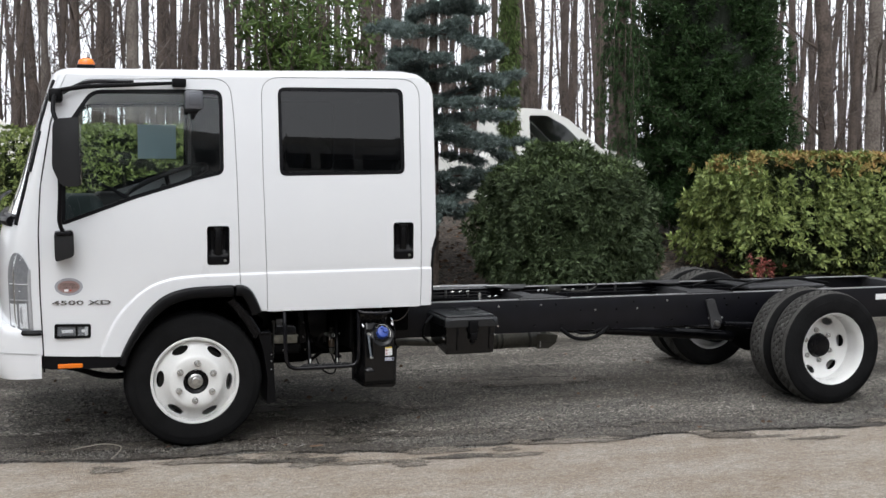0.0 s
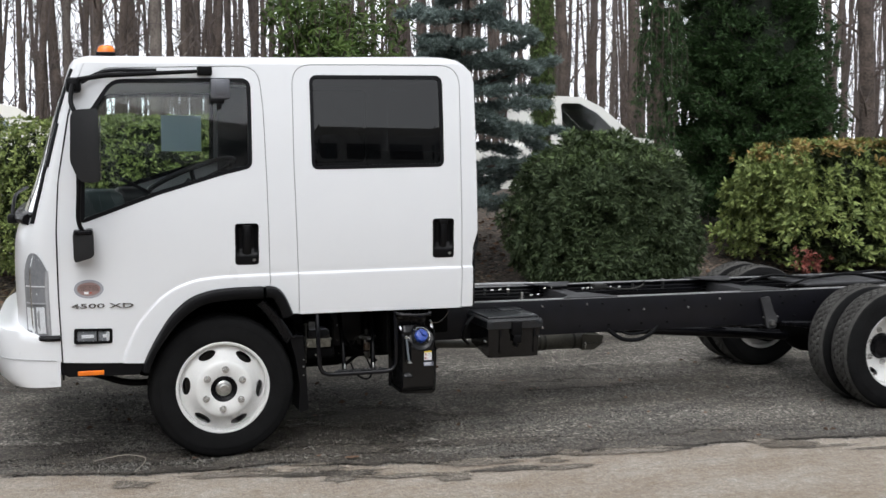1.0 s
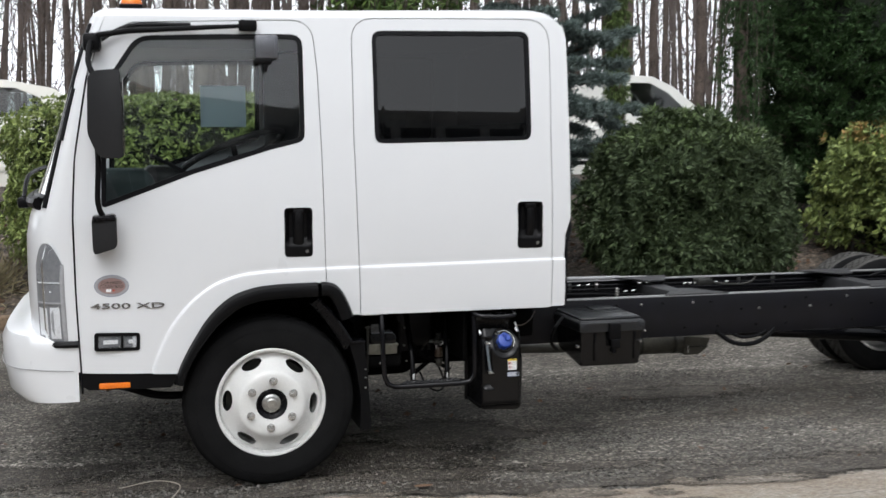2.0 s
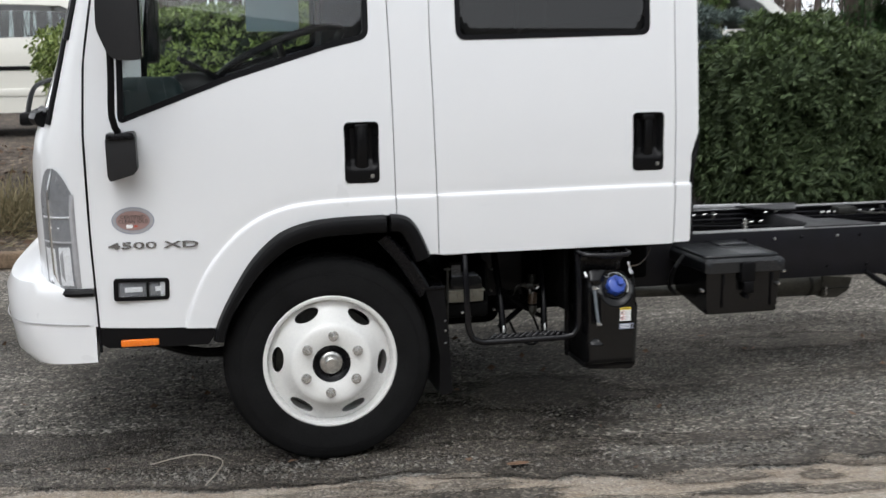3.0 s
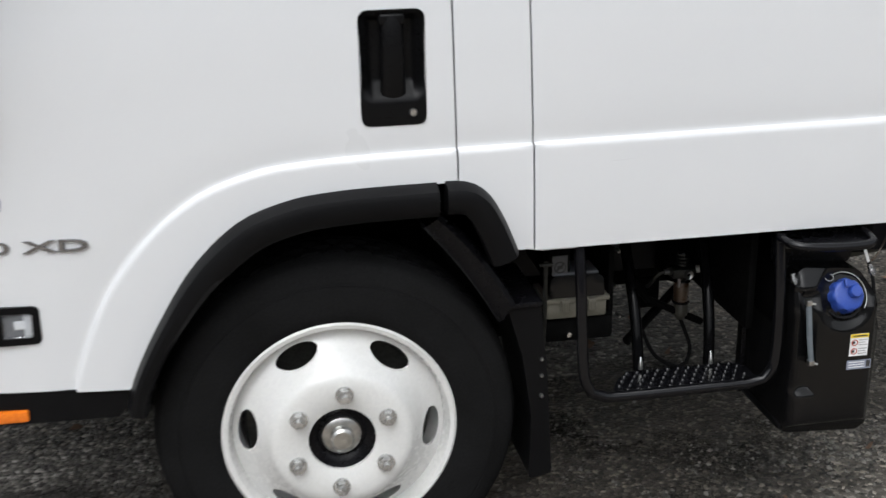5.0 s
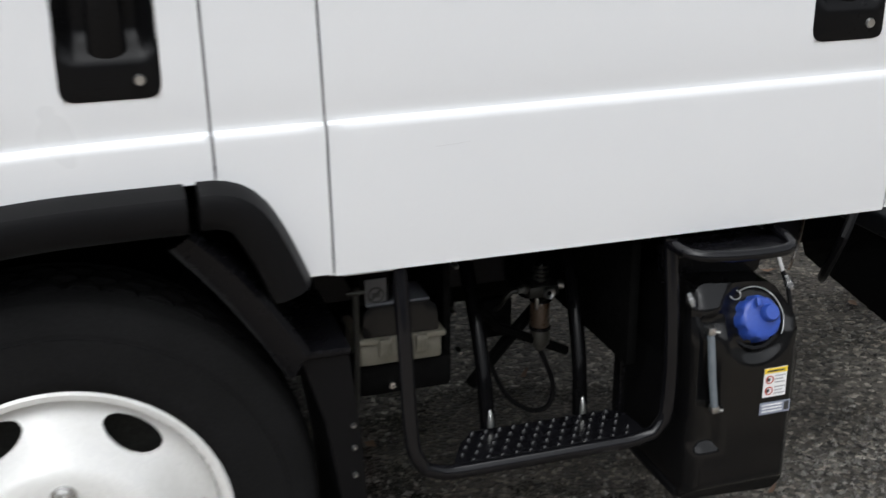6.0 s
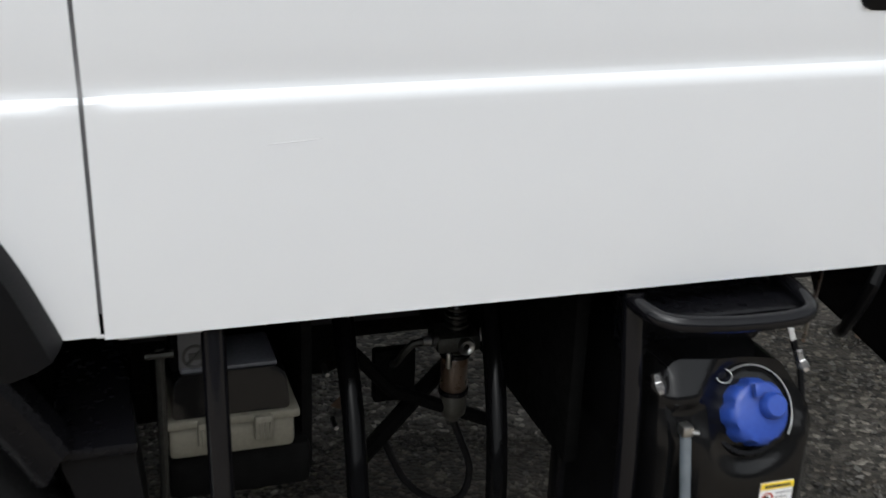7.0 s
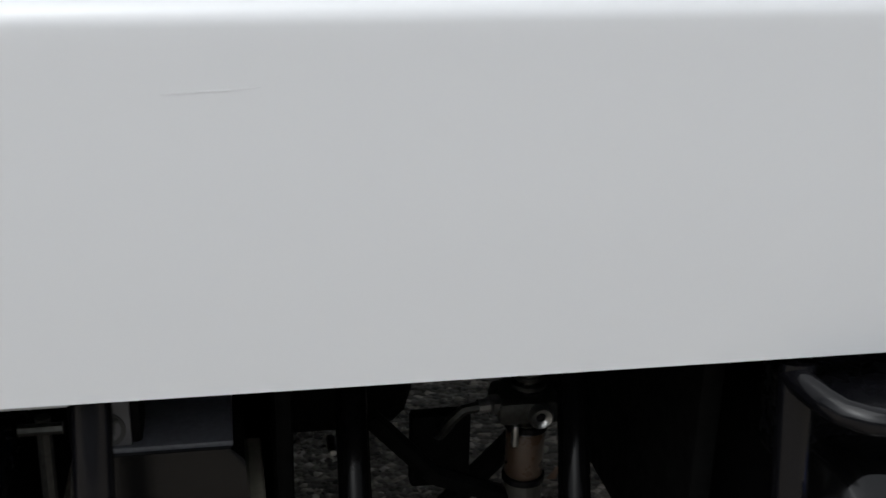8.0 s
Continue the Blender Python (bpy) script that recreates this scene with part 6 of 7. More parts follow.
part("latch_pin", lathe([(0.0001, 6.143), (0.010, 6.144), (0.012, 6.152), (0.012, 6.18)], 1.788, 0.540, 12), GLOSS_BLACK, latch)
for x, z in ((1.585, 0.572), (1.962, 0.640), (1.938, 0.585)):
    part("box_bolt", lathe([(0.0001, 6.150), (0.006, 6.151), (0.008, 6.158), (0.008, 6.18)], x, z, 10), CHROME, bat)
for ob in [bat, *bat.children_recursive]:
    ob.data.transform(Matrix.Translation((0.03, 0.06, -0.013)))
part("box_cable", rod(curve_through([(1.56, 6.3, 0.70), (1.50, 6.25, 0.66), (1.49, 6.28, 0.58), (1.56, 6.38, 0.52)]), 0.010, 8), BLACK, truck, "black battery cable")


# ---- ground ----
def bank(x, y):
    """Height of the ground: level yard, then a planted bank up to a higher parking strip and the wood."""
    t = smooth(11.1, 14.4, y)
    return 0.72 * t + (0.05 * noise.noise(Vector((x * 0.7, y * 0.7, 3))) + 0.02 * noise.noise(Vector((x * 3, y * 3, 7)))) * smooth(11.0, 11.6, y) + (0.05 if y > 11.25 else 0)


def spaced(lo, hi, step, far):
    mid = list(np.arange(lo, hi + step / 2, step))
    out, d = [], step
    while out == [] or out[-1] < far:
        d *= 1.35
        out.append((out[-1] if out else hi) + d)
    back, d = [], step
    while back == [] or back[-1] > -far:
        d *= 1.35
        back.append((back[-1] if back else lo) - d)
    return back[::-1] + mid + out


gx, gy = spaced(-6, 14, 0.25, 900), spaced(4.5, 16, 0.25, 900)
gv = [(x, y, bank(x, y) if abs(x) < 200 and y < 200 else 0.72 * (y > 13)) for y in gy for x in gx]
nx = len(gx)
gf = [(j * nx + i, j * nx + i + 1, (j + 1) * nx + i + 1, (j + 1) * nx + i) for j in range(len(gy) - 1) for i in range(nx - 1)]
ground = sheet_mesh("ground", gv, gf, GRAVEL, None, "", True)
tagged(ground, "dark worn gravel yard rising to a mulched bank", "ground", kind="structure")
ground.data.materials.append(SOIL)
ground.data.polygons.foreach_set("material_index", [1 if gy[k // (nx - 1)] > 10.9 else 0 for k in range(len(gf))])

EDGE = [(-60, 7.2), (-6, 6.5), (-3, 6.25), (-1.08, 6.03), (-0.47, 5.93), (0.2, 5.82), (0.78, 5.68), (1.33, 5.65), (2.57, 5.57), (3.34, 5.46), (4.45, 5.38), (8, 5.05), (14, 4.6), (60, 3.5)]


def pave_edge(x):
    n = noise.noise(Vector((x * 1.1, 0, 0))) * 0.09 + noise.noise(Vector((x * 5, 2, 0))) * 0.045 + noise.noise(Vector((x * 19, 5, 0))) * 0.022
    return table(EDGE, x) + n


px = sorted(set(list(np.arange(-60, -5, 2.5)) + list(np.arange(-5, 9, 0.03)) + list(np.arange(9, 62, 2.5))))
lanes = (0.0, 0.03, 0.10, 0.5, 1.5, 4, 9, 18, 22)
pv = [(x, pave_edge(x) - d, -0.004 + 0.013 * min(1, d / 0.1) + 0.002 * noise.noise(Vector((x * 2, d * 2, 1)))) for x in px for d in lanes]
k = len(lanes)
pf = [(i * k + j, i * k + j + 1, (i + 1) * k + j + 1, (i + 1) * k + j) for i in range(len(px) - 1) for j in range(k - 1)]
pave = sheet_mesh("pavement", pv, pf, ASPHALT, None, "", True)
tagged(pave, "pale cracked worn asphalt driveway", "pavement", kind="structure")
rng = random.Random(3)
for line in (((-2.2, 5.72), (-0.6, 5.63), (0.4, 5.42), (0.8, 5.36), (1.15, 5.27), (1.4, 5.33), (2.2, 5.22), (3.1, 5.12), (4.0, 5.05)), ((-1.4, 5.40), (-0.2, 5.22), (0.5, 5.02), (0.9, 5.0), (1.5, 4.86), (2.2, 4.72)), ((3.05, 5.35), (3.2, 4.9), (3.25, 4.5), (3.4, 4.0)), ((-1.9, 5.0), (-0.5, 4.9), (0.6, 4.6), (1.6, 4.2))):
    mid = curve_through([(x, y, 0) for x, y in line], 0.025)
    cv, cf = [], []
    for i, p in enumerate(mid):
        o = 0.05 * noise.noise(Vector((p.x * 5, p.y * 5, 4))) + 0.022 * noise.noise(Vector((p.x * 21, 1, 4))) + 0.008 * noise.noise(Vector((p.x * 60, 1, 4)))
        w = max(0.0003, 0.0012 + 0.0032 * noise.noise(Vector((p.x * 3.3, p.y, 2))))
        cv += [(p.x, p.y + o - w, 0.0125), (p.x, p.y + o + w, 0.0125)]
        if i:
            cf.append((2 * i - 2, 2 * i - 1, 2 * i + 1, 2 * i))
    hang(sheet_mesh("crack", cv, cf, DUST), None, pave)


def patch(name, x, y, rx, ry, z, mat, owner, label, seed, turn=-0.085):
    """A thin ragged spill on the ground, full in the middle and thinning to its rim."""
    verts, faces, cover = [(x, y, z)], [], [1.0]
    for ring in (0.35, 0.7, 1.0):
        for j in range(48):
            a = j * math.pi / 24
            w = ring * (1 + 0.5 * noise.noise(Vector((math.cos(a) * 1.4 + seed * 7, math.sin(a) * 1.4, 0))) + 0.25 * noise.noise(Vector((math.cos(a) * 4 + seed * 7, math.sin(a) * 4, 2))))
            px, py = rx * w * math.cos(a), ry * w * math.sin(a)
            verts.append((x + px, y + py + turn * px, z))
            cover.append(1 - ring)
    for j in range(48):
        k = (j + 1) % 48
        faces.append((0, 1 + j, 1 + k))
        for r in (1, 49):
            faces.append((r + j, r + 48 + j, r + 48 + k, r + k))
    ob = hang(sheet_mesh(name, verts, faces, mat, None, "", True), None, owner, label)
    ob.data.attributes.new("cover", "FLOAT", "POINT").data.foreach_set("value", cover)
    return ob


# damp dirt that has gathered along the broken asphalt edge
dv, df, dc = [], [], []
dx = list(np.arange(-4.0, 8.0, 0.03))
for i, x in enumerate(dx):
    wide = max(0.05, 0.20 + 0.30 * noise.noise(Vector((x * 0.9, 3, 9))) + 0.10 * noise.noise(Vector((x * 4, 3, 9))))
    lap = max(0.03, 0.09 + 0.10 * noise.noise(Vector((x * 2.3, 6, 1))))
    y = pave_edge(x)
    dv += [(x, y - lap, 0.0125), (x, y - lap * 0.3, 0.0122), (x, y + 0.01, 0.006), (x, y + wide * 0.5, 0.0045), (x, y + wide + 0.05, 0.003)]
    dc += [0.0, 0.5, 0.95, 0.8, 0.0]
    if i:
        df += [(5 * i - 5 + k, 5 * i + k, 5 * i + k + 1, 5 * i - 4 + k) for k in range(4)]
strip = hang(sheet_mesh("dirt_strip", dv, df, DIRT_SHADE_SPILL, None, "", True), None, ground, "dark damp dirt along the asphalt edge")
strip.data.attributes.new("cover", "FLOAT", "POINT").data.foreach_set("value", dc)

rs = random.Random(17)
for k in range(34):
    x = rs.uniform(-2.6, 5.2)
    patch("grit_patch", x, pave_edge(x) - rs.uniform(-0.02, 0.34), rs.uniform(0.10, 0.34), rs.uniform(0.03, 0.11), 0.0130 + 0.00004 * k, DUST_SPILL if k % 5 else DIRT_SHADE_SPILL, pave, "brown grit lying on the asphalt", k)
# brown dirt, together with the truck's soft shade painted onto the gravel
for k, (x, y, rx, ry) in enumerate(((0.55, 6.35, 0.75, 0.42), (1.05, 6.75, 0.62, 0.40), (-1.1, 6.5, 0.6, 0.3), (2.75, 7.35, 0.75, 0.22), (1.6, 5.95, 0.5, 0.10), (0.1, 6.9, 0.7, 0.4), (-0.62, 6.22, 0.62, 0.17), (0.72, 6.02, 0.55, 0.15))):
    patch("dirt_patch", x, y, rx, ry, 0.0035 + 0.0003 * k, DIRT_SHADE_SPILL, ground, "brown dirt and painted shade on the gravel", 40 + k)


def pebbles(name, n, seed, region, sizes, mat):
    """Loose stone chips, each a small uneven lump."""
    g = np.random.default_rng(seed)
    x, y = region(g, n)
    r = sizes[0] + (sizes[1] - sizes[0]) * g.random(n) ** 2.2
    base = np.array([(1, 0, 0), (-1, 0, 0), (0, 1, 0), (0, -1, 0), (0, 0, 1), (0, 0, -1)], float)
    v = base[None] * (r[:, None, None] * (0.55 + 0.7 * g.random((n, 6, 1)))) * np.array([1, 1, 0.6])
    a = g.random(n) * 6.28
    c, s = np.cos(a)[:, None], np.sin(a)[:, None]
    v = np.stack([v[..., 0] * c - v[..., 1] * s, v[..., 0] * s + v[..., 1] * c, v[..., 2]], 2) + g.normal(0, 0.18, (n, 6, 3)) * r[:, None, None]
    v += np.stack([x, y, r * 0.22 + 0.001], 1)[:, None]
    tri = np.array([(0, 2, 4), (2, 1, 4), (1, 3, 4), (3, 0, 4), (2, 0, 5), (1, 2, 5), (3, 1, 5), (0, 3, 5)])
    f = (tri[None] + 6 * np.arange(n)[:, None, None]).reshape(-1, 3)
    return sheet_mesh(name, v.reshape(-1, 3).tolist(), f.tolist(), mat)


def yard(g, n):
    """Chips that lie in drifts, thickest near the asphalt."""
    x = g.uniform(-3.0, 5.5, n * 3)
    y = np.interp(x, [e[0] for e in EDGE], [e[1] for e in EDGE]) - 0.12 + g.random(n * 3) ** 1.6 * 2.6
    drift = np.array([noise.noise(Vector((a * 1.3, b * 3.2, 5))) + 0.6 * noise.noise(Vector((a * 5, b * 9, 8))) for a, b in zip(x, y)])
    best = np.argsort(drift + g.normal(0, 0.35, n * 3))[-n:]
    return x[best], y[best]


def verge(g, n):
    x = g.uniform(-3.0, 5.5, n)
    return x, np.interp(x, [e[0] for e in EDGE], [e[1] for e in EDGE]) + g.normal(0.02, 0.17, n)


tagged(pebbles("gravel", 66000, 4, yard, (0.0028, 0.0105), PEBBLE), "loose grey stone chips on the yard", "gravel", kind="stuff")
tagged(pebbles("gravel", 24000, 5, verge, (0.0028, 0.011), PEBBLE), "loose grit along the worn asphalt edge", "gravel", kind="stuff")


# ---- foliage ----
def leaves(name, centres, axes, per, length, width, spread, seed, mat, parent=None, label="", droop=0.0, whorl=0.0):
    """Many small folded leaves in rosettes: per leaves round each axis, each an island of its own."""
    g = np.random.default_rng(seed)
    n = len(centres)
    c = np.repeat(np.asarray(centres, float), per, 0)
    ax = np.repeat(np.asarray(axes, float), per, 0)
    m = n * per
    d = ax + g.normal(0, spread, (m, 3))
    if whorl:
        flat = np.cross(ax, g.normal(0, 1, (m, 3)))
        flat /= np.linalg.norm(flat, axis=1, keepdims=True) + 1e-9
        d = flat * whorl + ax * (0.25 + 0.5 * g.random((m, 1))) + g.normal(0, 0.12, (m, 3))
    d[:, 2] -= droop
    d /= np.linalg.norm(d, axis=1, keepdims=True) + 1e-9
    up = g.normal(0, 1, (m, 3))
    side = np.cross(d, up)
    side /= np.linalg.norm(side, axis=1, keepdims=True) + 1e-9
    nor = np.cross(side, d)
    ln = (length * (0.6 + 0.7 * g.random(m)))[:, None]
    wd = (width * (0.7 + 0.5 * g.random(m)))[:, None]
    c = c + d * (length * 0.25 * g.random(m))[:, None]
    v = np.stack([c, c + d * ln * 0.5 + side * wd + nor * wd * 0.35, c + d * ln, c + d * ln * 0.5 - side * wd + nor * wd * 0.35], 1).reshape(-1, 3)
    q = 4 * np.arange(m)[:, None]
    f = np.concatenate([q + np.array([0, 1, 2]), q + np.array([0, 2, 3])], 1).reshape(-1, 3)
    return tagged(sheet_mesh(name, v.tolist(), f.tolist(), mat, parent, label), kind="stuff")


def lumps(q, half, seed):
    """Unevenness of a shrub's outline, in clumps of about half a metre and of a hand."""
    w = Vector((q.x * half[0] + seed, q.y * half[1], q.z * half[2]))
    return noise.noise(w * 1.6) + 0.7 * noise.noise(w * 4.2) + 0.4 * noise.noise(w * 9)


def shell_points(g, n, centre, half, power, rough, depth):
    """Points on an uneven rounded block, some sunk into it, with the outward direction."""
    a = g.normal(0, 1, (n, 3))
    a /= np.linalg.norm(a, axis=1, keepdims=True)
    k = (np.abs(a) ** power).sum(1) ** (-1 / power)
    p = a * k[:, None]
    bump = np.array([lumps(Vector(q), half, centre[0]) for q in p])
    p = p * (1 + rough * bump - depth * g.random(n) ** 2)[:, None]
    out = np.sign(p) * np.abs(p) ** (power - 1)
    out /= np.linalg.norm(out, axis=1, keepdims=True) + 1e-9
    return p * np.array(half) + np.array(centre), out


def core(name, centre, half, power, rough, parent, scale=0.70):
    """A solid dark core in a shrub, coloured to stand in for inner shade."""
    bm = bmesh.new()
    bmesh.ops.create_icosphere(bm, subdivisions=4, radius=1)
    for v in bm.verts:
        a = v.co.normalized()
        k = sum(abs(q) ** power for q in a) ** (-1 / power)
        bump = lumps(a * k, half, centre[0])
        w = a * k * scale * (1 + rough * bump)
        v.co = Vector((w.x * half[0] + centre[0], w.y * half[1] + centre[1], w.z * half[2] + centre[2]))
    return part(name, bm, SHADE_CORE, parent, "solid dark core in place of inner shade")


def shrub(name, centre, half, power, n, per, size, mats, label, category, seed, rough=0.10, droop=0.0, top=None, whorl=0.0, gaps=0.0):
    g = np.random.default_rng(seed)
    ob = thing(name, (centre[0], centre[1], centre[2] - half[2]), label, category)
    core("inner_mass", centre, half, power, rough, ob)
    p, out = shell_points(g, n, centre, half, power, rough, 0.16)
    out[:, 2] += 0.35
    keep = p[:, 1] < centre[1] + half[1] * 0.75
    p, out = p[keep], out[keep]
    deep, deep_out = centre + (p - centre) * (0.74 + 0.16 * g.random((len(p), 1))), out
    leaves("inner_foliage", deep, deep_out, per, size[0], size[1], 0.9, seed + 5, LEAF_SHADE, ob, "inner leaves with shade painted in", droop)
    if gaps:
        open_low = np.array([noise.noise(Vector(q) * 1.5) for q in p]) + 0.9 * np.clip((centre[2] - p[:, 2]) / half[2] - 0.1, 0, 1)
        keep = (open_low < 1 - gaps) | (g.random(len(p)) < 0.18)
        p, out = p[keep], out[keep]
    if top:
        high = (p[:, 2] > centre[2] + half[2] * 0.72) & (g.random(len(p)) < 0.55)
        leaves("new_growth", p[high], out[high], per, size[0], size[1], 0.75, seed + 1, top, ob, "bronze-tinged new leaves" if top is LEAF_RED else "lighter young leaves", droop, whorl)
        p, out = p[~high], out[~high]
    leaves("foliage", p, out, per, size[0], size[1], 0.75, seed + 2, mats, ob, "", droop, whorl)
    rs = random.Random(seed)
    for k in range(5):
        x = centre[0] + rs.uniform(-0.6, 0.6) * half[0]
        part("stem", rod(curve_through([(x, centre[1], bank(x, centre[1]) - 0.05), (x + rs.uniform(-0.1, 0.1), centre[1], centre[2] - half[2] * 0.6), (x + rs.uniform(-0.3, 0.3), centre[1] + rs.uniform(-0.2, 0.2), centre[2])], 0.2), 0.02, 6), BARK, ob)
    return ob


shrub("clipped_hedge", (9.26, 11.95, 1.05), (2.10, 0.85, 0.73), 9, 5600, 12, (0.085, 0.0170), LEAF_LIGHT, "clipped yellow-green hedge with bronze-tinted top growth on the bank", "hedge", 11, 0.12, 0.1, LEAF_RED, 1.0, 0.60)
shrub("clipped_hedge", (12.4, 11.8, 1.10), (1.9, 0.85, 0.77), 5, 3200, 12, (0.080, 0.0165), LEAF_LIGHT, "clipped yellow-green hedge farther along the bank", "hedge", 12, 0.11, 0.1, LEAF_RED, 1.0, 0.55)
shrub("clipped_hedge", (0.35, 12.4, 1.20), (2.1, 0.75, 0.84), 5, 7600, 10, (0.054, 0.0105), LEAF_LIGHT, "yellow-green clipped hedge in front of a parked car", "hedge", 13, 0.08, 0.1, None, 1.0, 0.1)
shrub("round_bush", (4.68, 11.1, 0.91), (0.86, 0.80, 0.85), 2.9, 5600, 9, (0.085, 0.0115), LEAF_DARK, "dense dark green rounded evergreen bush", "bush", 14, 0.22, 0.22, LEAF_MID, 0.75, 0.16)


def tubes(paths):
    """Many tapered bars in one list of points and faces."""
    verts, faces = [], []
    for pts, radii, seg in paths:
        side, first = None, len(verts)
        for i, p in enumerate(pts):
            d = (pts[min(i + 1, len(pts) - 1)] - pts[max(i - 1, 0)]).normalized()
            side = d.orthogonal().normalized() if side is None else (side - d * side.dot(d)).normalized()
            up = d.cross(side)
            for k in range(seg):
                a = 2 * math.pi * k / seg
                verts.append(tuple(p + radii[i] * (side * math.cos(a) + up * math.sin(a))))
        for i in range(len(pts) - 1):
            for k in range(seg):
                a, b = first + i * seg + k, first + i * seg + (k + 1) % seg
                faces.append((a, b, b + seg, a + seg))
    return verts, faces


def wander(rs, start, way, length, n, bend, rise=0.0):
    pts, d = [Vector(start)], Vector(way).normalized()
    for k in range(n):
        d = (d + Vector((rs.uniform(-bend, bend), rs.uniform(-bend, bend), rs.uniform(-bend, bend) + rise))).normalized()
        pts.append(pts[-1] + d * (length / n))
    return pts


def bare_tree(seed, r, height, mat):
    """A leafless wood tree: tapered trunk, limbs and twigs, standing at the origin."""
    rs = random.Random(seed)
    trunk = wander(rs, (0, 0, -0.3), (rs.uniform(-0.04, 0.04), rs.uniform(-0.04, 0.04), 1), height, 14, 0.05, 0.03)
    radii = [r * (1.35 if k == 0 else 1.0 - 0.055 * k) for k in range(15)]
    ob = thing("bare_tree", (0, 0, 0), "tall leafless tree with grey-brown bark in the wood", "tree", "bare trees of the wood")
    v, f = tubes([(trunk, radii, 10)])
    sheet_mesh("trunk", v, f, mat, ob, "", True)
    limbs, twigs = [], []
    for k in range(26):
        i = rs.randrange(2, 14)
        a = rs.uniform(0, 6.28)
        ln = rs.uniform(0.9, 2.6) * (1.15 - i / 22)
        q = wander(rs, trunk[i].lerp(trunk[i - 1], rs.random()), (math.cos(a), math.sin(a), rs.uniform(0.2, 1.1)), ln, 6, 0.22, 0.06)
        r0 = radii[i] * rs.uniform(0.13, 0.3)
        limbs.append((q, [r0 * (1 - 0.13 * j) for j in range(7)], 5))
        for _ in range(5):
            s = q[rs.randrange(2, 7)]
            w = wander(rs, s, (rs.uniform(-1, 1), rs.uniform(-1, 1), rs.uniform(-0.1, 1)), rs.uniform(0.4, 1.2), 4, 0.3, 0.04)
            twigs.append((w, [0.009, 0.008, 0.006, 0.005, 0.003], 3))
    v, f = tubes(limbs)
    tagged(sheet_mesh("limb_spread", v, f, mat, ob, "", True), kind="stuff")
    v, f = tubes(twigs)
    tagged(sheet_mesh("twig_spread", v, f, TWIG, ob, "", True), kind="stuff")
    return ob


TRUNKS = [(-1.7, 28.3, 0.137), (-1.6, 34.9, 0.118), (-1.0, 29.8, 0.131), (-0.6, 34.5, 0.118), (-0.4, 24.7, 0.152), (0.0, 26.2, 0.143), (0.6, 29.2, 0.131), (0.6, 22.2, 0.168), (1.4, 25.7, 0.143), (2.4, 33.4, 0.118), (2.6, 30.6, 0.125), (4.2, 41.6, 0.106), (4.1, 36.5, 0.112), (4.0, 32.8, 0.118), (4.4, 32.7, 0.118), (6.0, 40.9, 0.106), (5.0, 32.4, 0.118), (7.1, 35.3, 0.112), (4.9, 25.2, 0.10), (7.1, 31.6, 0.118), (10.1, 39.3, 0.106), (9.4, 34.4, 0.112), (8.4, 28.3, 0.125), (11.4, 33.6, 0.112), (10.8, 30.2, 0.118), (8.8, 21.7, 0.149), (13.2, 29.2, 0.118), (17.1, 36.6, 0.106), (10.6, 22.2, 0.143), (16.3, 23.1, 0.131), (12.3, 16.5, 0.185), (17.5, 22.5, 0.131), (14.7, 18.3, 0.21)]
kinds = [bare_tree(20 + k, 0.15, 17, BARK_PALE if k % 3 == 2 else BARK) for k in range(5)]
for i, (x, y, r) in enumerate(TRUNKS):
    m = Matrix.Translation((x, y, 0.72)) @ Matrix.Rotation(i * 2.4, 4, "Z")
    src = kinds[i % 5]
    made = copy_thing(src, m) if i >= 5 else src
    made.scale = (1, 1, 1)
    made.matrix_basis = m @ Matrix.Diagonal((r / 0.19, r / 0.19, 0.9 + 0.25 * (i * 0.37 % 1), 1))

rs = random.Random(77)
far_paths, brush = [], []
for k in range(430):
    y = rs.uniform(30, 75)
    x = rs.uniform(-0.15 * y - 6, 0.95 * y + 8)
    t = wander(rs, (x, y, 0.6), (rs.uniform(-0.06, 0.06), 0, 1), 14, 7, 0.05, 0.03)
    r = rs.uniform(0.04, 0.16)
    far_paths.append((t, [r * (1 - 0.09 * j) for j in range(8)], 5))
    for _ in range(5):
        s = t[rs.randrange(1, 7)]
        w = wander(rs, s, (rs.uniform(-1, 1), rs.uniform(-0.4, 0.4), rs.uniform(0, 1)), rs.uniform(1, 3), 5, 0.3, 0.05)
        brush.append((w, [0.022, 0.018, 0.014, 0.010, 0.007, 0.004], 3))
for k in range(9000):
    y = rs.uniform(20, 48)
    x = rs.uniform(-0.15 * y - 5, 0.95 * y + 6)
    w = wander(rs, (x, y, rs.uniform(0.6, 7)), (rs.uniform(-1, 1), rs.uniform(-0.5, 0.5), rs.uniform(0.2, 2.2)), rs.uniform(0.8, 2.8), 5, 0.33, 0.05)
    brush.append((w, [0.0105, 0.0095, 0.008, 0.006, 0.005, 0.003], 3))
v, f = tubes(far_paths)
woods = sheet_mesh("far_woods", v, f, BARK, None, "", True)
tagged(woods, "dense far wood of thin leafless trunks", "woods", kind="stuff")
v, f = tubes(brush)
tagged(sheet_mesh("brush_twigs", v, f, TWIG, None, "", True), "tangle of bare twigs and undergrowth in the wood", "twigs", kind="stuff")


backdrop = sheet_mesh("backdrop", [(-500, 520, -5), (700, 520, -5), (700, 520, 260), (-500, 520, 260)], [(0, 1, 2, 3)], material("white_overcast_horizon", (0.95, 0.97, 1.0), 1.0, spread=0.03, scale=0.01, fine=0.05, glow=0.80))
tagged(backdrop, "plain white overcast sky behind the wood", "sky", kind="structure")


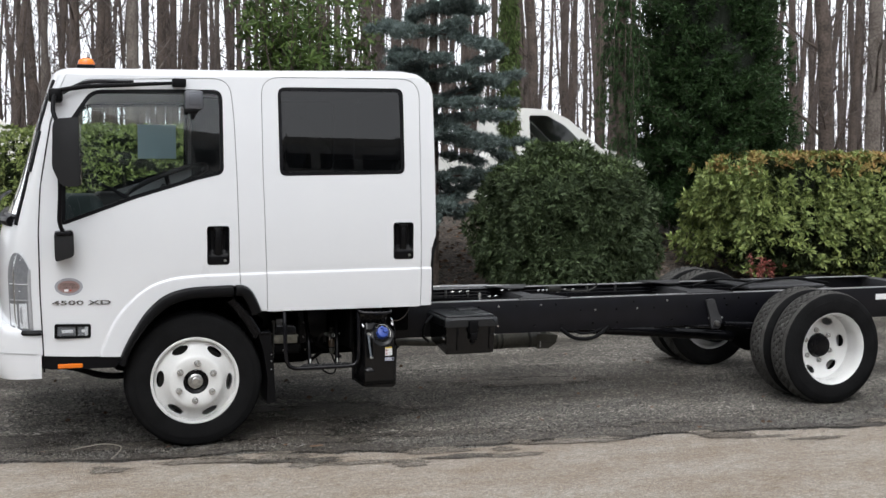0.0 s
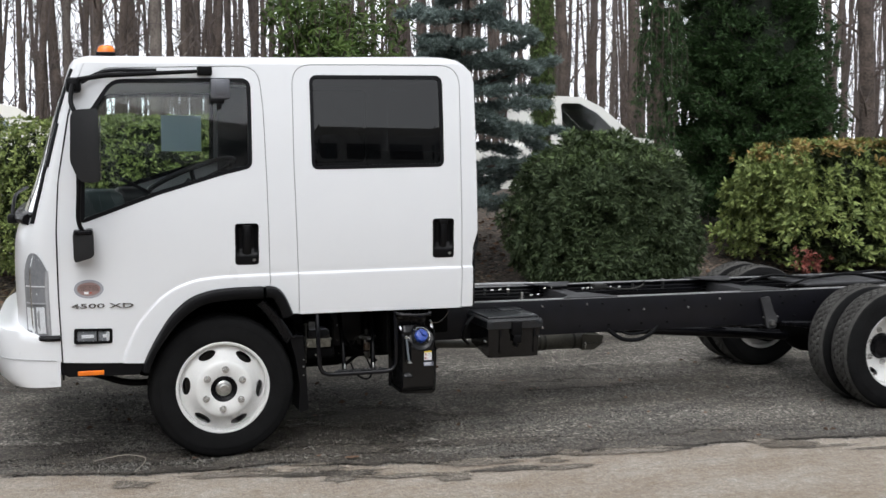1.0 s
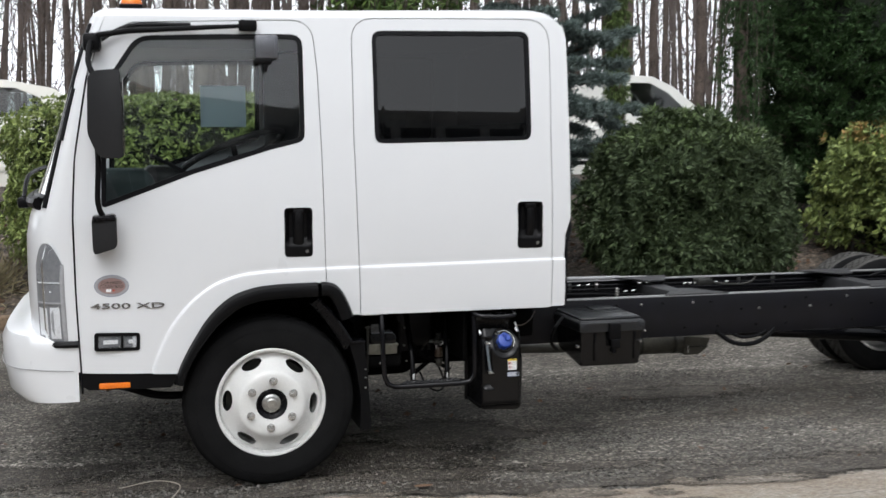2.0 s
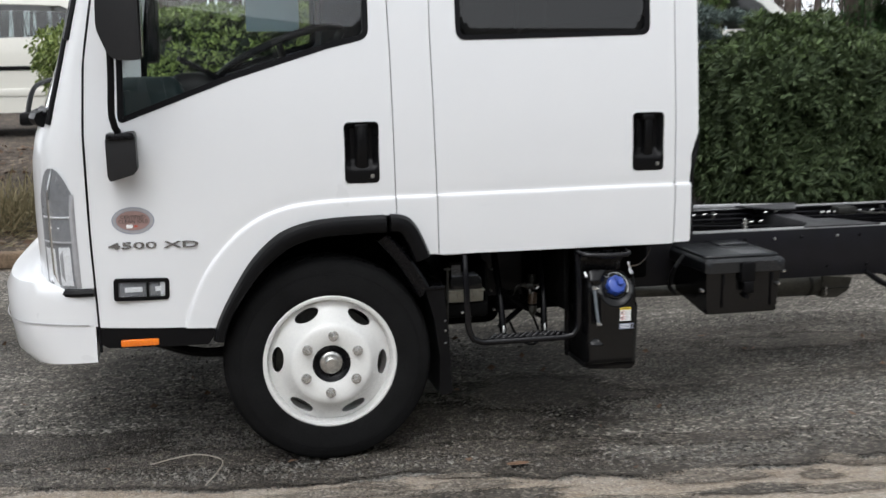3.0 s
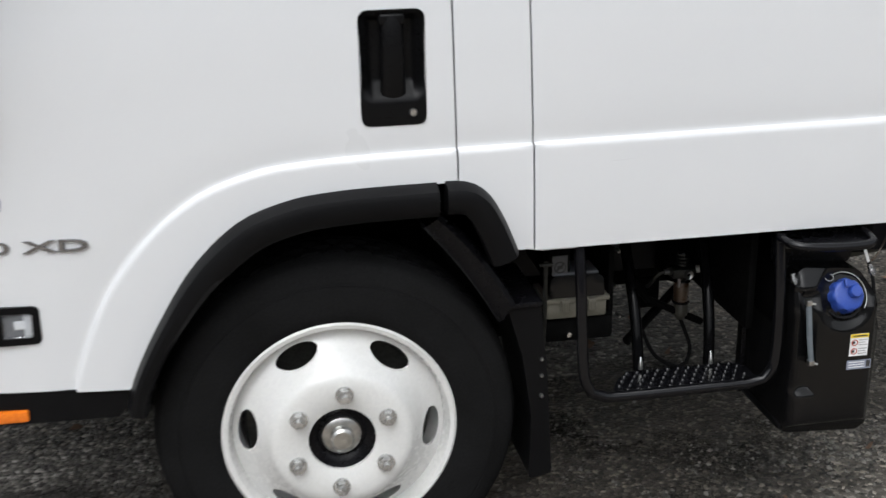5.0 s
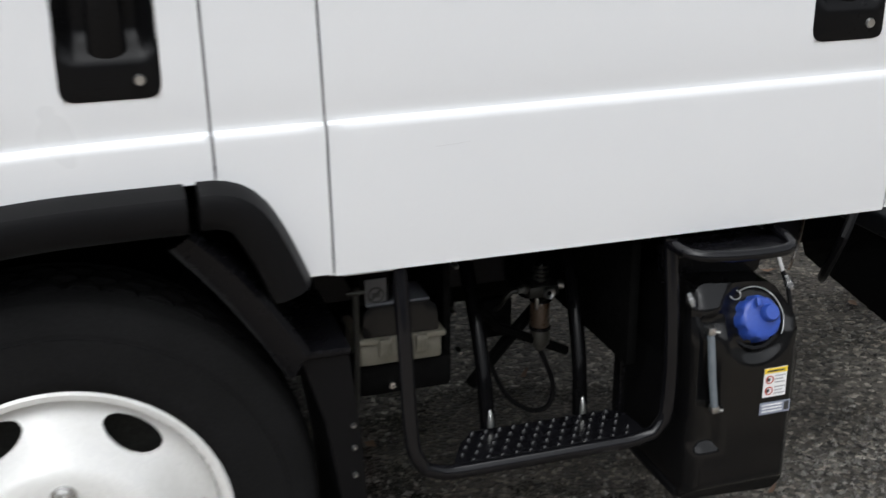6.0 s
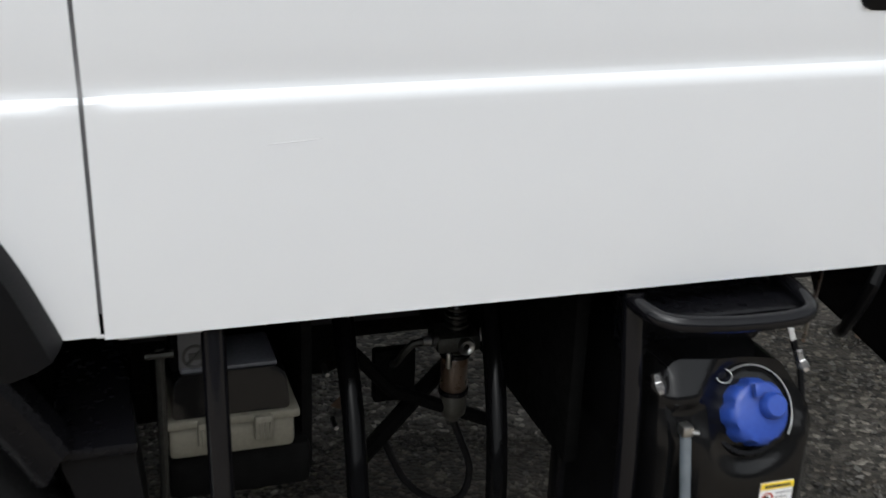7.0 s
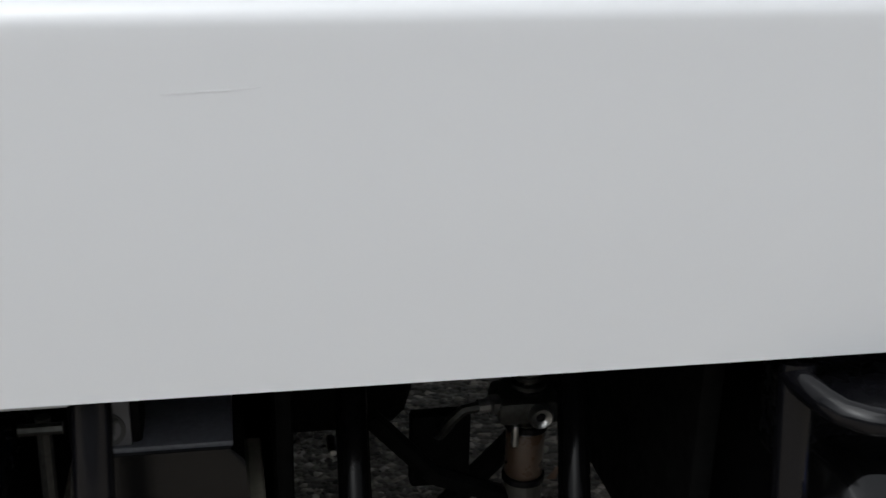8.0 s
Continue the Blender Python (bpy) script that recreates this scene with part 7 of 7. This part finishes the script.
# ---- evergreens on the bank ----
def spruce(x, y, top, spread, label):
    """A blue spruce: whorls of level limbs that carry upturned needle sprays, with gaps between them."""
    rs, z0 = random.Random(31), bank(x, y)
    ob = thing("blue_spruce", (x, y, z0), label, "tree")
    v, f = tubes([([Vector((x, y, z0 - 0.1)), Vector((x, y, (z0 + top) / 2)), Vector((x, y, top))], [0.09, 0.06, 0.015], 9)])
    sheet_mesh("trunk", v, f, BARK, ob, "", True)
    limbs, cs, ax = [], [], []
    z = z0 + 0.85
    while z < top - 0.1:
        reach = spread * (1 - (z - z0) / (top - z0)) ** 0.75 + 0.06
        for k in range(rs.randrange(7, 10)):
            a = rs.uniform(0, 6.28)
            ln = reach * rs.uniform(0.55, 1.12)
            q = wander(rs, (x, y, z), (math.cos(a), math.sin(a), rs.uniform(-0.1, 0.2)), ln, 6, 0.12, -0.01)
            limbs.append((q, [0.016, 0.014, 0.012, 0.010, 0.008, 0.006, 0.004], 5))
            for j in range(1, 7):
                d = (q[j] - q[j - 1]).normalized()
                for _ in range(1 + j // 2):
                    off = Vector((-d.y, d.x, 0)) * rs.uniform(-1, 1) * (0.20 * ln * (1 - j / 8) + 0.02)
                    c = q[j - 1].lerp(q[j], rs.random()) + off
                    for s in range(13):
                        cs.append(c + Vector((rs.gauss(0, 0.035), rs.gauss(0, 0.035), rs.gauss(0.01, 0.02))))
                        ax.append((d + off * 2 + Vector((rs.uniform(-0.5, 0.5), rs.uniform(-0.5, 0.5), 0.35))).normalized())
        z += rs.uniform(0.17, 0.33)
    v, f = tubes(limbs)
    tagged(sheet_mesh("limb_spread", v, f, BARK, ob, "", True), kind="stuff")
    leaves("needles", cs, ax, 16, 0.060, 0.0048, 0.75, 32, NEEDLE_BLUE, ob, "blue-grey needle sprays")
    return ob


def dark_conifer(x, y, half, top, seed, name, label, n):
    """A broad dark evergreen: many ascending sprays round a trunk, uneven in outline."""
    rs, z0 = random.Random(seed), bank(x, y)
    g = np.random.default_rng(seed)
    ob = thing(name, (x, y, z0), label, "tree")
    v, f = tubes([([Vector((x, y, z0 - 0.1)), Vector((x + 0.05, y, (z0 + top) / 2)), Vector((x, y, top))], [0.14, 0.09, 0.02], 9)])
    sheet_mesh("trunk", v, f, BARK, ob, "", True)
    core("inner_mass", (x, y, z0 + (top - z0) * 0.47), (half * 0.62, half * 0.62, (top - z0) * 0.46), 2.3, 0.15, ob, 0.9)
    limbs, cs, ax = [], [], []
    for k in range(n):
        u = rs.random()
        z = z0 + 0.2 + u * (top - z0 - 0.3)
        reach = half * (0.86 + 0.26 * math.exp(-((u - 0.20) / 0.14) ** 2)) * (1 - max(0, u - 0.62) ** 1.4 * 1.6) * rs.uniform(0.70, 1.10)
        a = rs.uniform(0, 6.28)
        q = wander(rs, (x, y, z), (math.cos(a), math.sin(a), rs.uniform(0.0, 0.5)), reach, 6, 0.13, 0.02)
        limbs.append((q, [0.014, 0.012, 0.010, 0.008, 0.006, 0.005, 0.003], 4))
        for j in range(2, 7):
            for s in range(9):
                p = q[j - 1].lerp(q[j], rs.random()) + Vector((rs.uniform(-1, 1), rs.uniform(-1, 1), rs.uniform(-1, 1))) * 0.09
                cs.append(p)
                ax.append((math.cos(a) + rs.uniform(-0.4, 0.4), math.sin(a) + rs.uniform(-0.4, 0.4), rs.uniform(-0.3, 0.8)))
    v, f = tubes(limbs)
    tagged(sheet_mesh("limb_spread", v, f, BARK, ob, "", True), kind="stuff")
    ax = np.array(ax)
    leaves("foliage", cs, ax / np.linalg.norm(ax, axis=1, keepdims=True), 9, 0.085, 0.010, 0.7, seed + 1, NEEDLE_DARK, ob, "dark green flat sprays")
    return ob


def weeping_conifer(x, y, top, half, n, seed, label, needles):
    """A weeping conifer: a bare-looking leader with curtains of hanging shoots."""
    rs, z0 = random.Random(seed), bank(x, y)
    ob = thing("weeping_conifer", (x, y, z0), label, "tree")
    stem = [Vector((x + 0.04 * math.sin(k), y, z0 - 0.1 + (top - z0) * k / 8)) for k in range(9)]
    v, f = tubes([(stem, [0.10 - 0.008 * k for k in range(9)], 9)])
    sheet_mesh("trunk", v, f, BARK, ob, "", True)
    limbs, cs, ax = [], [], []
    for k in range(n):
        s = stem[rs.randrange(2, 9)].lerp(stem[rs.randrange(2, 9)], 0.5)
        a = rs.uniform(0, 6.28)
        w = half * rs.uniform(0.15, 1.0)
        ln = rs.uniform(0.5, 1.5)
        q = [s, s + Vector((math.cos(a) * w * 0.6, math.sin(a) * w * 0.6, 0.06)), s + Vector((math.cos(a) * w, math.sin(a) * w, -0.15)), s + Vector((math.cos(a) * w * 1.05, math.sin(a) * w * 1.05, -0.15 - ln * 0.5)), s + Vector((math.cos(a) * w * 1.02, math.sin(a) * w, -0.15 - ln))]
        q = [Vector((p.x, p.y, max(p.z, z0 + 0.1))) for p in q]
        limbs.append((q, [0.012, 0.009, 0.007, 0.005, 0.003], 4))
        for j in range(1, 5):
            for _ in range(10):
                cs.append(q[j - 1].lerp(q[j], rs.random()) + Vector((rs.uniform(-0.04, 0.04), rs.uniform(-0.04, 0.04), 0)))
                ax.append((rs.uniform(-0.4, 0.4), rs.uniform(-0.4, 0.4), -1))
    v, f = tubes(limbs)
    tagged(sheet_mesh("limb_spread", v, f, BARK, ob, "", True), kind="stuff")
    leaves("foliage", cs, ax, 9, 0.075, 0.006, 0.45, seed + 1, needles, ob, "hanging green shoots")
    return ob


spruce(3.42, 12.0, 4.75, 1.65, "blue-grey spruce with level limbs behind the truck")
dark_conifer(7.95, 13.4, 1.12, 6.6, 41, "dark_evergreen", "broad dark green evergreen tree on the bank", 1150)
weeping_conifer(6.48, 13.2, 5.4, 0.36, 64, 51, "dark weeping conifer with hanging shoots", NEEDLE_DARK)
weeping_conifer(4.72, 12.9, 5.2, 0.085, 150, 52, "slim weeping conifer with moss-green hanging shoots", NEEDLE_WEEP)


def broadleaf(x, y, z1, half, label):
    rs, z0 = random.Random(61), bank(x, y)
    ob = thing("leafy_shrub", (x, y, z0), label, "bush")
    limbs, cs, ax = [], [], []
    for k in range(64):
        low = k % 6 == 0
        q = wander(rs, (x + rs.uniform(-0.2, 0.2), y + rs.uniform(-0.3, 0.3), z0), (-0.42 if low else rs.uniform(-0.24, 0.24) * half, rs.uniform(-0.2, 0.2), 1), (rs.uniform(0.55, 0.72) if low else rs.uniform(0.75, 1.05)) * (z1 - z0), 8, 0.10, 0.0)
        limbs.append((q, [0.016 - 0.0015 * j for j in range(9)], 5))
        for j in range(3, 9):
            for _ in range(5):
                cs.append(q[j - 1].lerp(q[j], rs.random()) + Vector((rs.uniform(-1, 1), rs.uniform(-1, 1), rs.uniform(-1, 1))) * 0.15)
                ax.append((rs.uniform(-1, 1), rs.uniform(-1, 1), rs.uniform(-0.6, 0.3)))
    v, f = tubes(limbs)
    tagged(sheet_mesh("stem_spread", v, f, BARK, ob, "", True), kind="stuff")
    leaves("foliage", cs, ax, 7, 0.13, 0.016, 0.8, 62, LEAF_BRIGHT, ob, "narrow bright green leaves")


broadleaf(2.16, 13.3, 4.0, 0.75, "leafy shrub with narrow bright green leaves behind the cab")

g = np.random.default_rng(64)
rx2, rz2 = g.normal(7.24, 0.10, 90), g.random(90) * 0.22
red = thing("red_leaf_plant", (7.24, 10.98, bank(7.24, 10.98)), "small plant with reddish leaves under the hedge", "plant")
leaves("foliage", [(a, 10.98 + 0.05 * math.sin(40 * a), bank(a, 10.98) + 0.02 + b * 2.6) for a, b in zip(rx2, rz2)], g.normal(0, 1, (90, 3)) + np.array([0, -0.3, 0.3]), 6, 0.055, 0.012, 0.6, 65, material("red_brown_leaf", (0.24, 0.06, 0.045), 0.5, second=(0.09, 0.03, 0.02), per="island"), red)

# landscape timbers along the foot of the bank, with litter, straw and stones on it
for k in range(7):
    x = -5.2 + k * 2.46
    tim = part("landscape_timber", block(x, x + 2.42, 11.12, 11.26, 0.0, 0.12, 0.012, 2), TIMBER)
    tagged(tim, "weathered wooden landscape timber at the foot of the bank", "timber", "timbers along the bank")
g = np.random.default_rng(90)
n = 5000
lx, ly2 = g.uniform(-6, 14, n), 11.2 + g.random(n) * 3.2
tagged(leaves("leaf_litter", [(a, b, bank(a, b) + 0.012) for a, b in zip(lx, ly2)], g.normal(0, 1, (n, 3)) * (1, 1, 0.12), 1, 0.08, 0.025, 0.1, 91, LITTER), "brown dead leaves lying on the bank", "leaves", kind="stuff")
n = 60
lx, ly2 = g.uniform(-2, 5, n), g.uniform(5.5, 8.5, n)
tagged(leaves("leaf_litter", [(a, b, 0.012) for a, b in zip(lx, ly2)], g.normal(0, 1, (n, 3)) * (1, 1, 0.12), 1, 0.045, 0.014, 0.1, 92, LITTER), "few dead leaves on the gravel", "leaves", kind="stuff")
n = 420
sx2, sy2 = g.normal(-2.15, 0.22, n), g.normal(12.15, 0.18, n)
tagged(leaves("straw_tuft", [(a, b, bank(a, b)) for a, b in zip(sx2, sy2)], g.normal(0, 0.5, (n, 3)) + np.array([0, -0.2, 0.9]), 3, 0.34, 0.006, 0.45, 93, GRASS, None, "", 0.3), "tuft of dead straw grass on the bank", "grass", kind="stuff")
dead = part("dead_leaf", panel(oval(0.045, 0.018, 16), [], lambda u, v: (0.679 + u, 5.80 + v, 0.016 + 0.25 * abs(v) + 1.5 * u * u), 0.02, (), 0.001, (0, 0, -1)), LITTER)
tagged(dead, "curled brown dead leaf on the gravel", "leaf")
wire = part("loose_wire", rod(curve_through([(-0.70, 6.16, 0.012), (-0.60, 6.205, 0.016), (-0.52, 6.210, 0.02), (-0.445, 6.15, 0.02), (-0.428, 6.09, 0.016), (-0.46, 5.97, 0.014), (-0.495, 5.87, 0.014)], 0.02), 0.0028, 6), material("pale_wire", (0.36, 0.33, 0.28), 0.6), None)
tagged(wire, "thin pale bent wire lying on the gravel", "wire")


# ---- parked vehicles on the upper strip ----
def vehicle(name, x, y, z, outline, windows, wheels, mat, glass_mat, label, width=1.75, extras=()):
    """A parked car seen from its side: skin round a profile, glazed openings, dark inside, wheels, mouldings."""
    ob = thing(name, (x, y, z), label, "car")
    line = round_poly(outline, 0.08, 0.06)
    cuts = [round_poly(w, 0.05, 0.05) for w in windows]
    wells = [[(wx + 0.37 * math.cos(a), 0.33 + 0.37 * math.sin(a)) for a in np.linspace(0, 2 * math.pi, 28, endpoint=False)] for wx in wheels]
    lean = lambda u, v: 0.16 * max(0, v - 0.95) ** 1.2
    for s in (0, 1):
        where = (lambda u, v: (x + u, y + lean(u, v), z + v)) if s == 0 else (lambda u, v: (x + u, y + width - lean(u, v), z + v))
        side = part("body_side", panel(line, cuts + wells, where, 0.12, (), 0.03, (0, 1 - 2 * s, 0)), mat, ob)
        for c in cuts:
            part("window", panel(inset(c, 0.01), [], (lambda u, v, w=where: (w(u, v)[0], w(u, v)[1] + 0.012 * (1 - 2 * s), w(u, v)[2])), 0.2, (), 0.0), glass_mat, side).visible_shadow = False
        for mz, mat2, h in extras:
            part("moulding", block(x + min(o[0] for o in outline) + 0.15, x + max(o[0] for o in outline) - 0.15, y - 0.012 + s * (width + 0.0), y + 0.012 + s * width, z + mz, z + mz + h, 0.008), mat2, side)
    bm = bmesh.new()
    a = [bm.verts.new((x + u, y + lean(u, v), z + v)) for u, v in line]
    b = [bm.verts.new((x + u, y + width - lean(u, v), z + v)) for u, v in line]
    for k in range(len(a)):
        bm.faces.new((a[k], a[(k + 1) % len(a)], b[(k + 1) % len(a)], b[k]))
    part("body_skin", bm, mat, ob)
    part("cabin", block(x + min(w[0] for c in windows for w in c) + 0.1, x + max(w[0] for c in windows for w in c) - 0.2, y + 0.25, y + width - 0.25, z + 0.4, z + 1.12, 0.1), TRIM, ob)
    for wx in wheels:
        for s in (0, 1):
            ty = y + 0.02 if s == 0 else y + width - 0.24
            w = part("wheel", lathe([(0.0001, ty + 0.03), (0.06, ty + 0.02), (0.18, ty + 0.04), (0.205, ty + 0.01)], x + wx, z + 0.32, 24), STEEL, ob)
            part("tyre", lathe([(0.205, ty + 0.01), (0.25, ty - 0.005), (0.30, ty + 0.01), (0.325, ty + 0.04), (0.325, ty + 0.18), (0.30, ty + 0.21), (0.21, ty + 0.21)], x + wx, z + 0.32, 32), RUBBER, w)
    return ob


vehicle("parked_car", -6.28, 16.0, 0.77, [(0, 0.33), (0.05, 0.75), (0.5, 0.95), (1.25, 1.02), (2.05, 1.58), (3.1, 1.64), (4.2, 1.60), (4.75, 1.50), (5.35, 1.10), (5.6, 0.95), (5.65, 0.40), (5.5, 0.28), (0.2, 0.26)],
        [[(1.6, 1.08), (2.15, 1.50), (3.0, 1.54), (3.0, 1.12)], [(3.1, 1.12), (3.1, 1.54), (4.3, 1.50), (4.55, 1.40), (4.75, 1.16)]], (1.0, 4.55), CREAM, FAR_GLASS, "cream-white parked car with dark windows on the upper strip", 1.8, ((0.76, BLACK, 0.05), (0.46, CREAM, 0.09)))
vehicle("parked_pickup", 4.06, 17.0, 0.72, [(0, 0.42), (0, 1.02), (2.38, 1.04), (2.40, 1.80), (2.6, 1.86), (3.1, 1.84), (3.45, 1.68), (4.05, 1.18), (5.4, 1.08), (5.75, 0.95), (5.8, 0.45), (5.6, 0.34), (0.2, 0.36)],
        [[(2.72, 1.22), (2.72, 1.74), (3.05, 1.74), (3.36, 1.58), (3.72, 1.24)]], (1.05, 4.75), WHITE_FAR, FAR_GLASS, "white parked pickup half hidden behind the shrubs", 1.85, ((0.50, BLACK, 0.06),))

# ---- the building across the drive, behind the camera ----
office = thing("office_building", (3, -10, 0), "low pale rendered building with rows of windows", "building")
OW = np.arange(-14.5, 15, 2.3)
wall = part("wall", panel([(-16, 0), (17, 0), (17, 5.42), (-16, 5.42)], [[(x, z), (x + 1.7, z), (x + 1.7, z + 1.5), (x, z + 1.5)] for x in OW for z in (0.9, 3.2)], lambda x, z: (x, -9, z), 3.0, (), 0.3, (0, -1, 0)), BRICK, office)
for x in OW:
    for z in (0.9, 3.2):
        win = part("window", block(x + 0.05, x + 1.65, -9.22, -9.2, z + 0.05, z + 1.45), OFFICE_GLASS, office)
        part("window_frame", block(x + 0.82, x + 0.88, -9.19, -9.14, z, z + 1.5, 0.005), CONCRETE, win)
        part("window_sill", block(x - 0.05, x + 1.75, -9.05, -8.93, z - 0.08, z, 0.01), CONCRETE, win)
for k in range(38):
    part("high_window", block(-15.6 + k * 0.86, -14.93 + k * 0.86, -9.01, -8.992, 4.96, 5.26), OFFICE_GLASS, office)
part("roof", block(-16.2, 17.2, -22, -9.02, 5.42, 5.60, 0.02), CONCRETE, office)
# unseen side walls, added to keep low sky light off the yard
part("wing_wall", block(-15.9, -15.3, -9, 10, 0, 5.42, 0.02), BRICK, office)
part("wing_wall", block(16.4, 17.0, -9, 9, 0, 5.42, 0.02), BRICK, office)
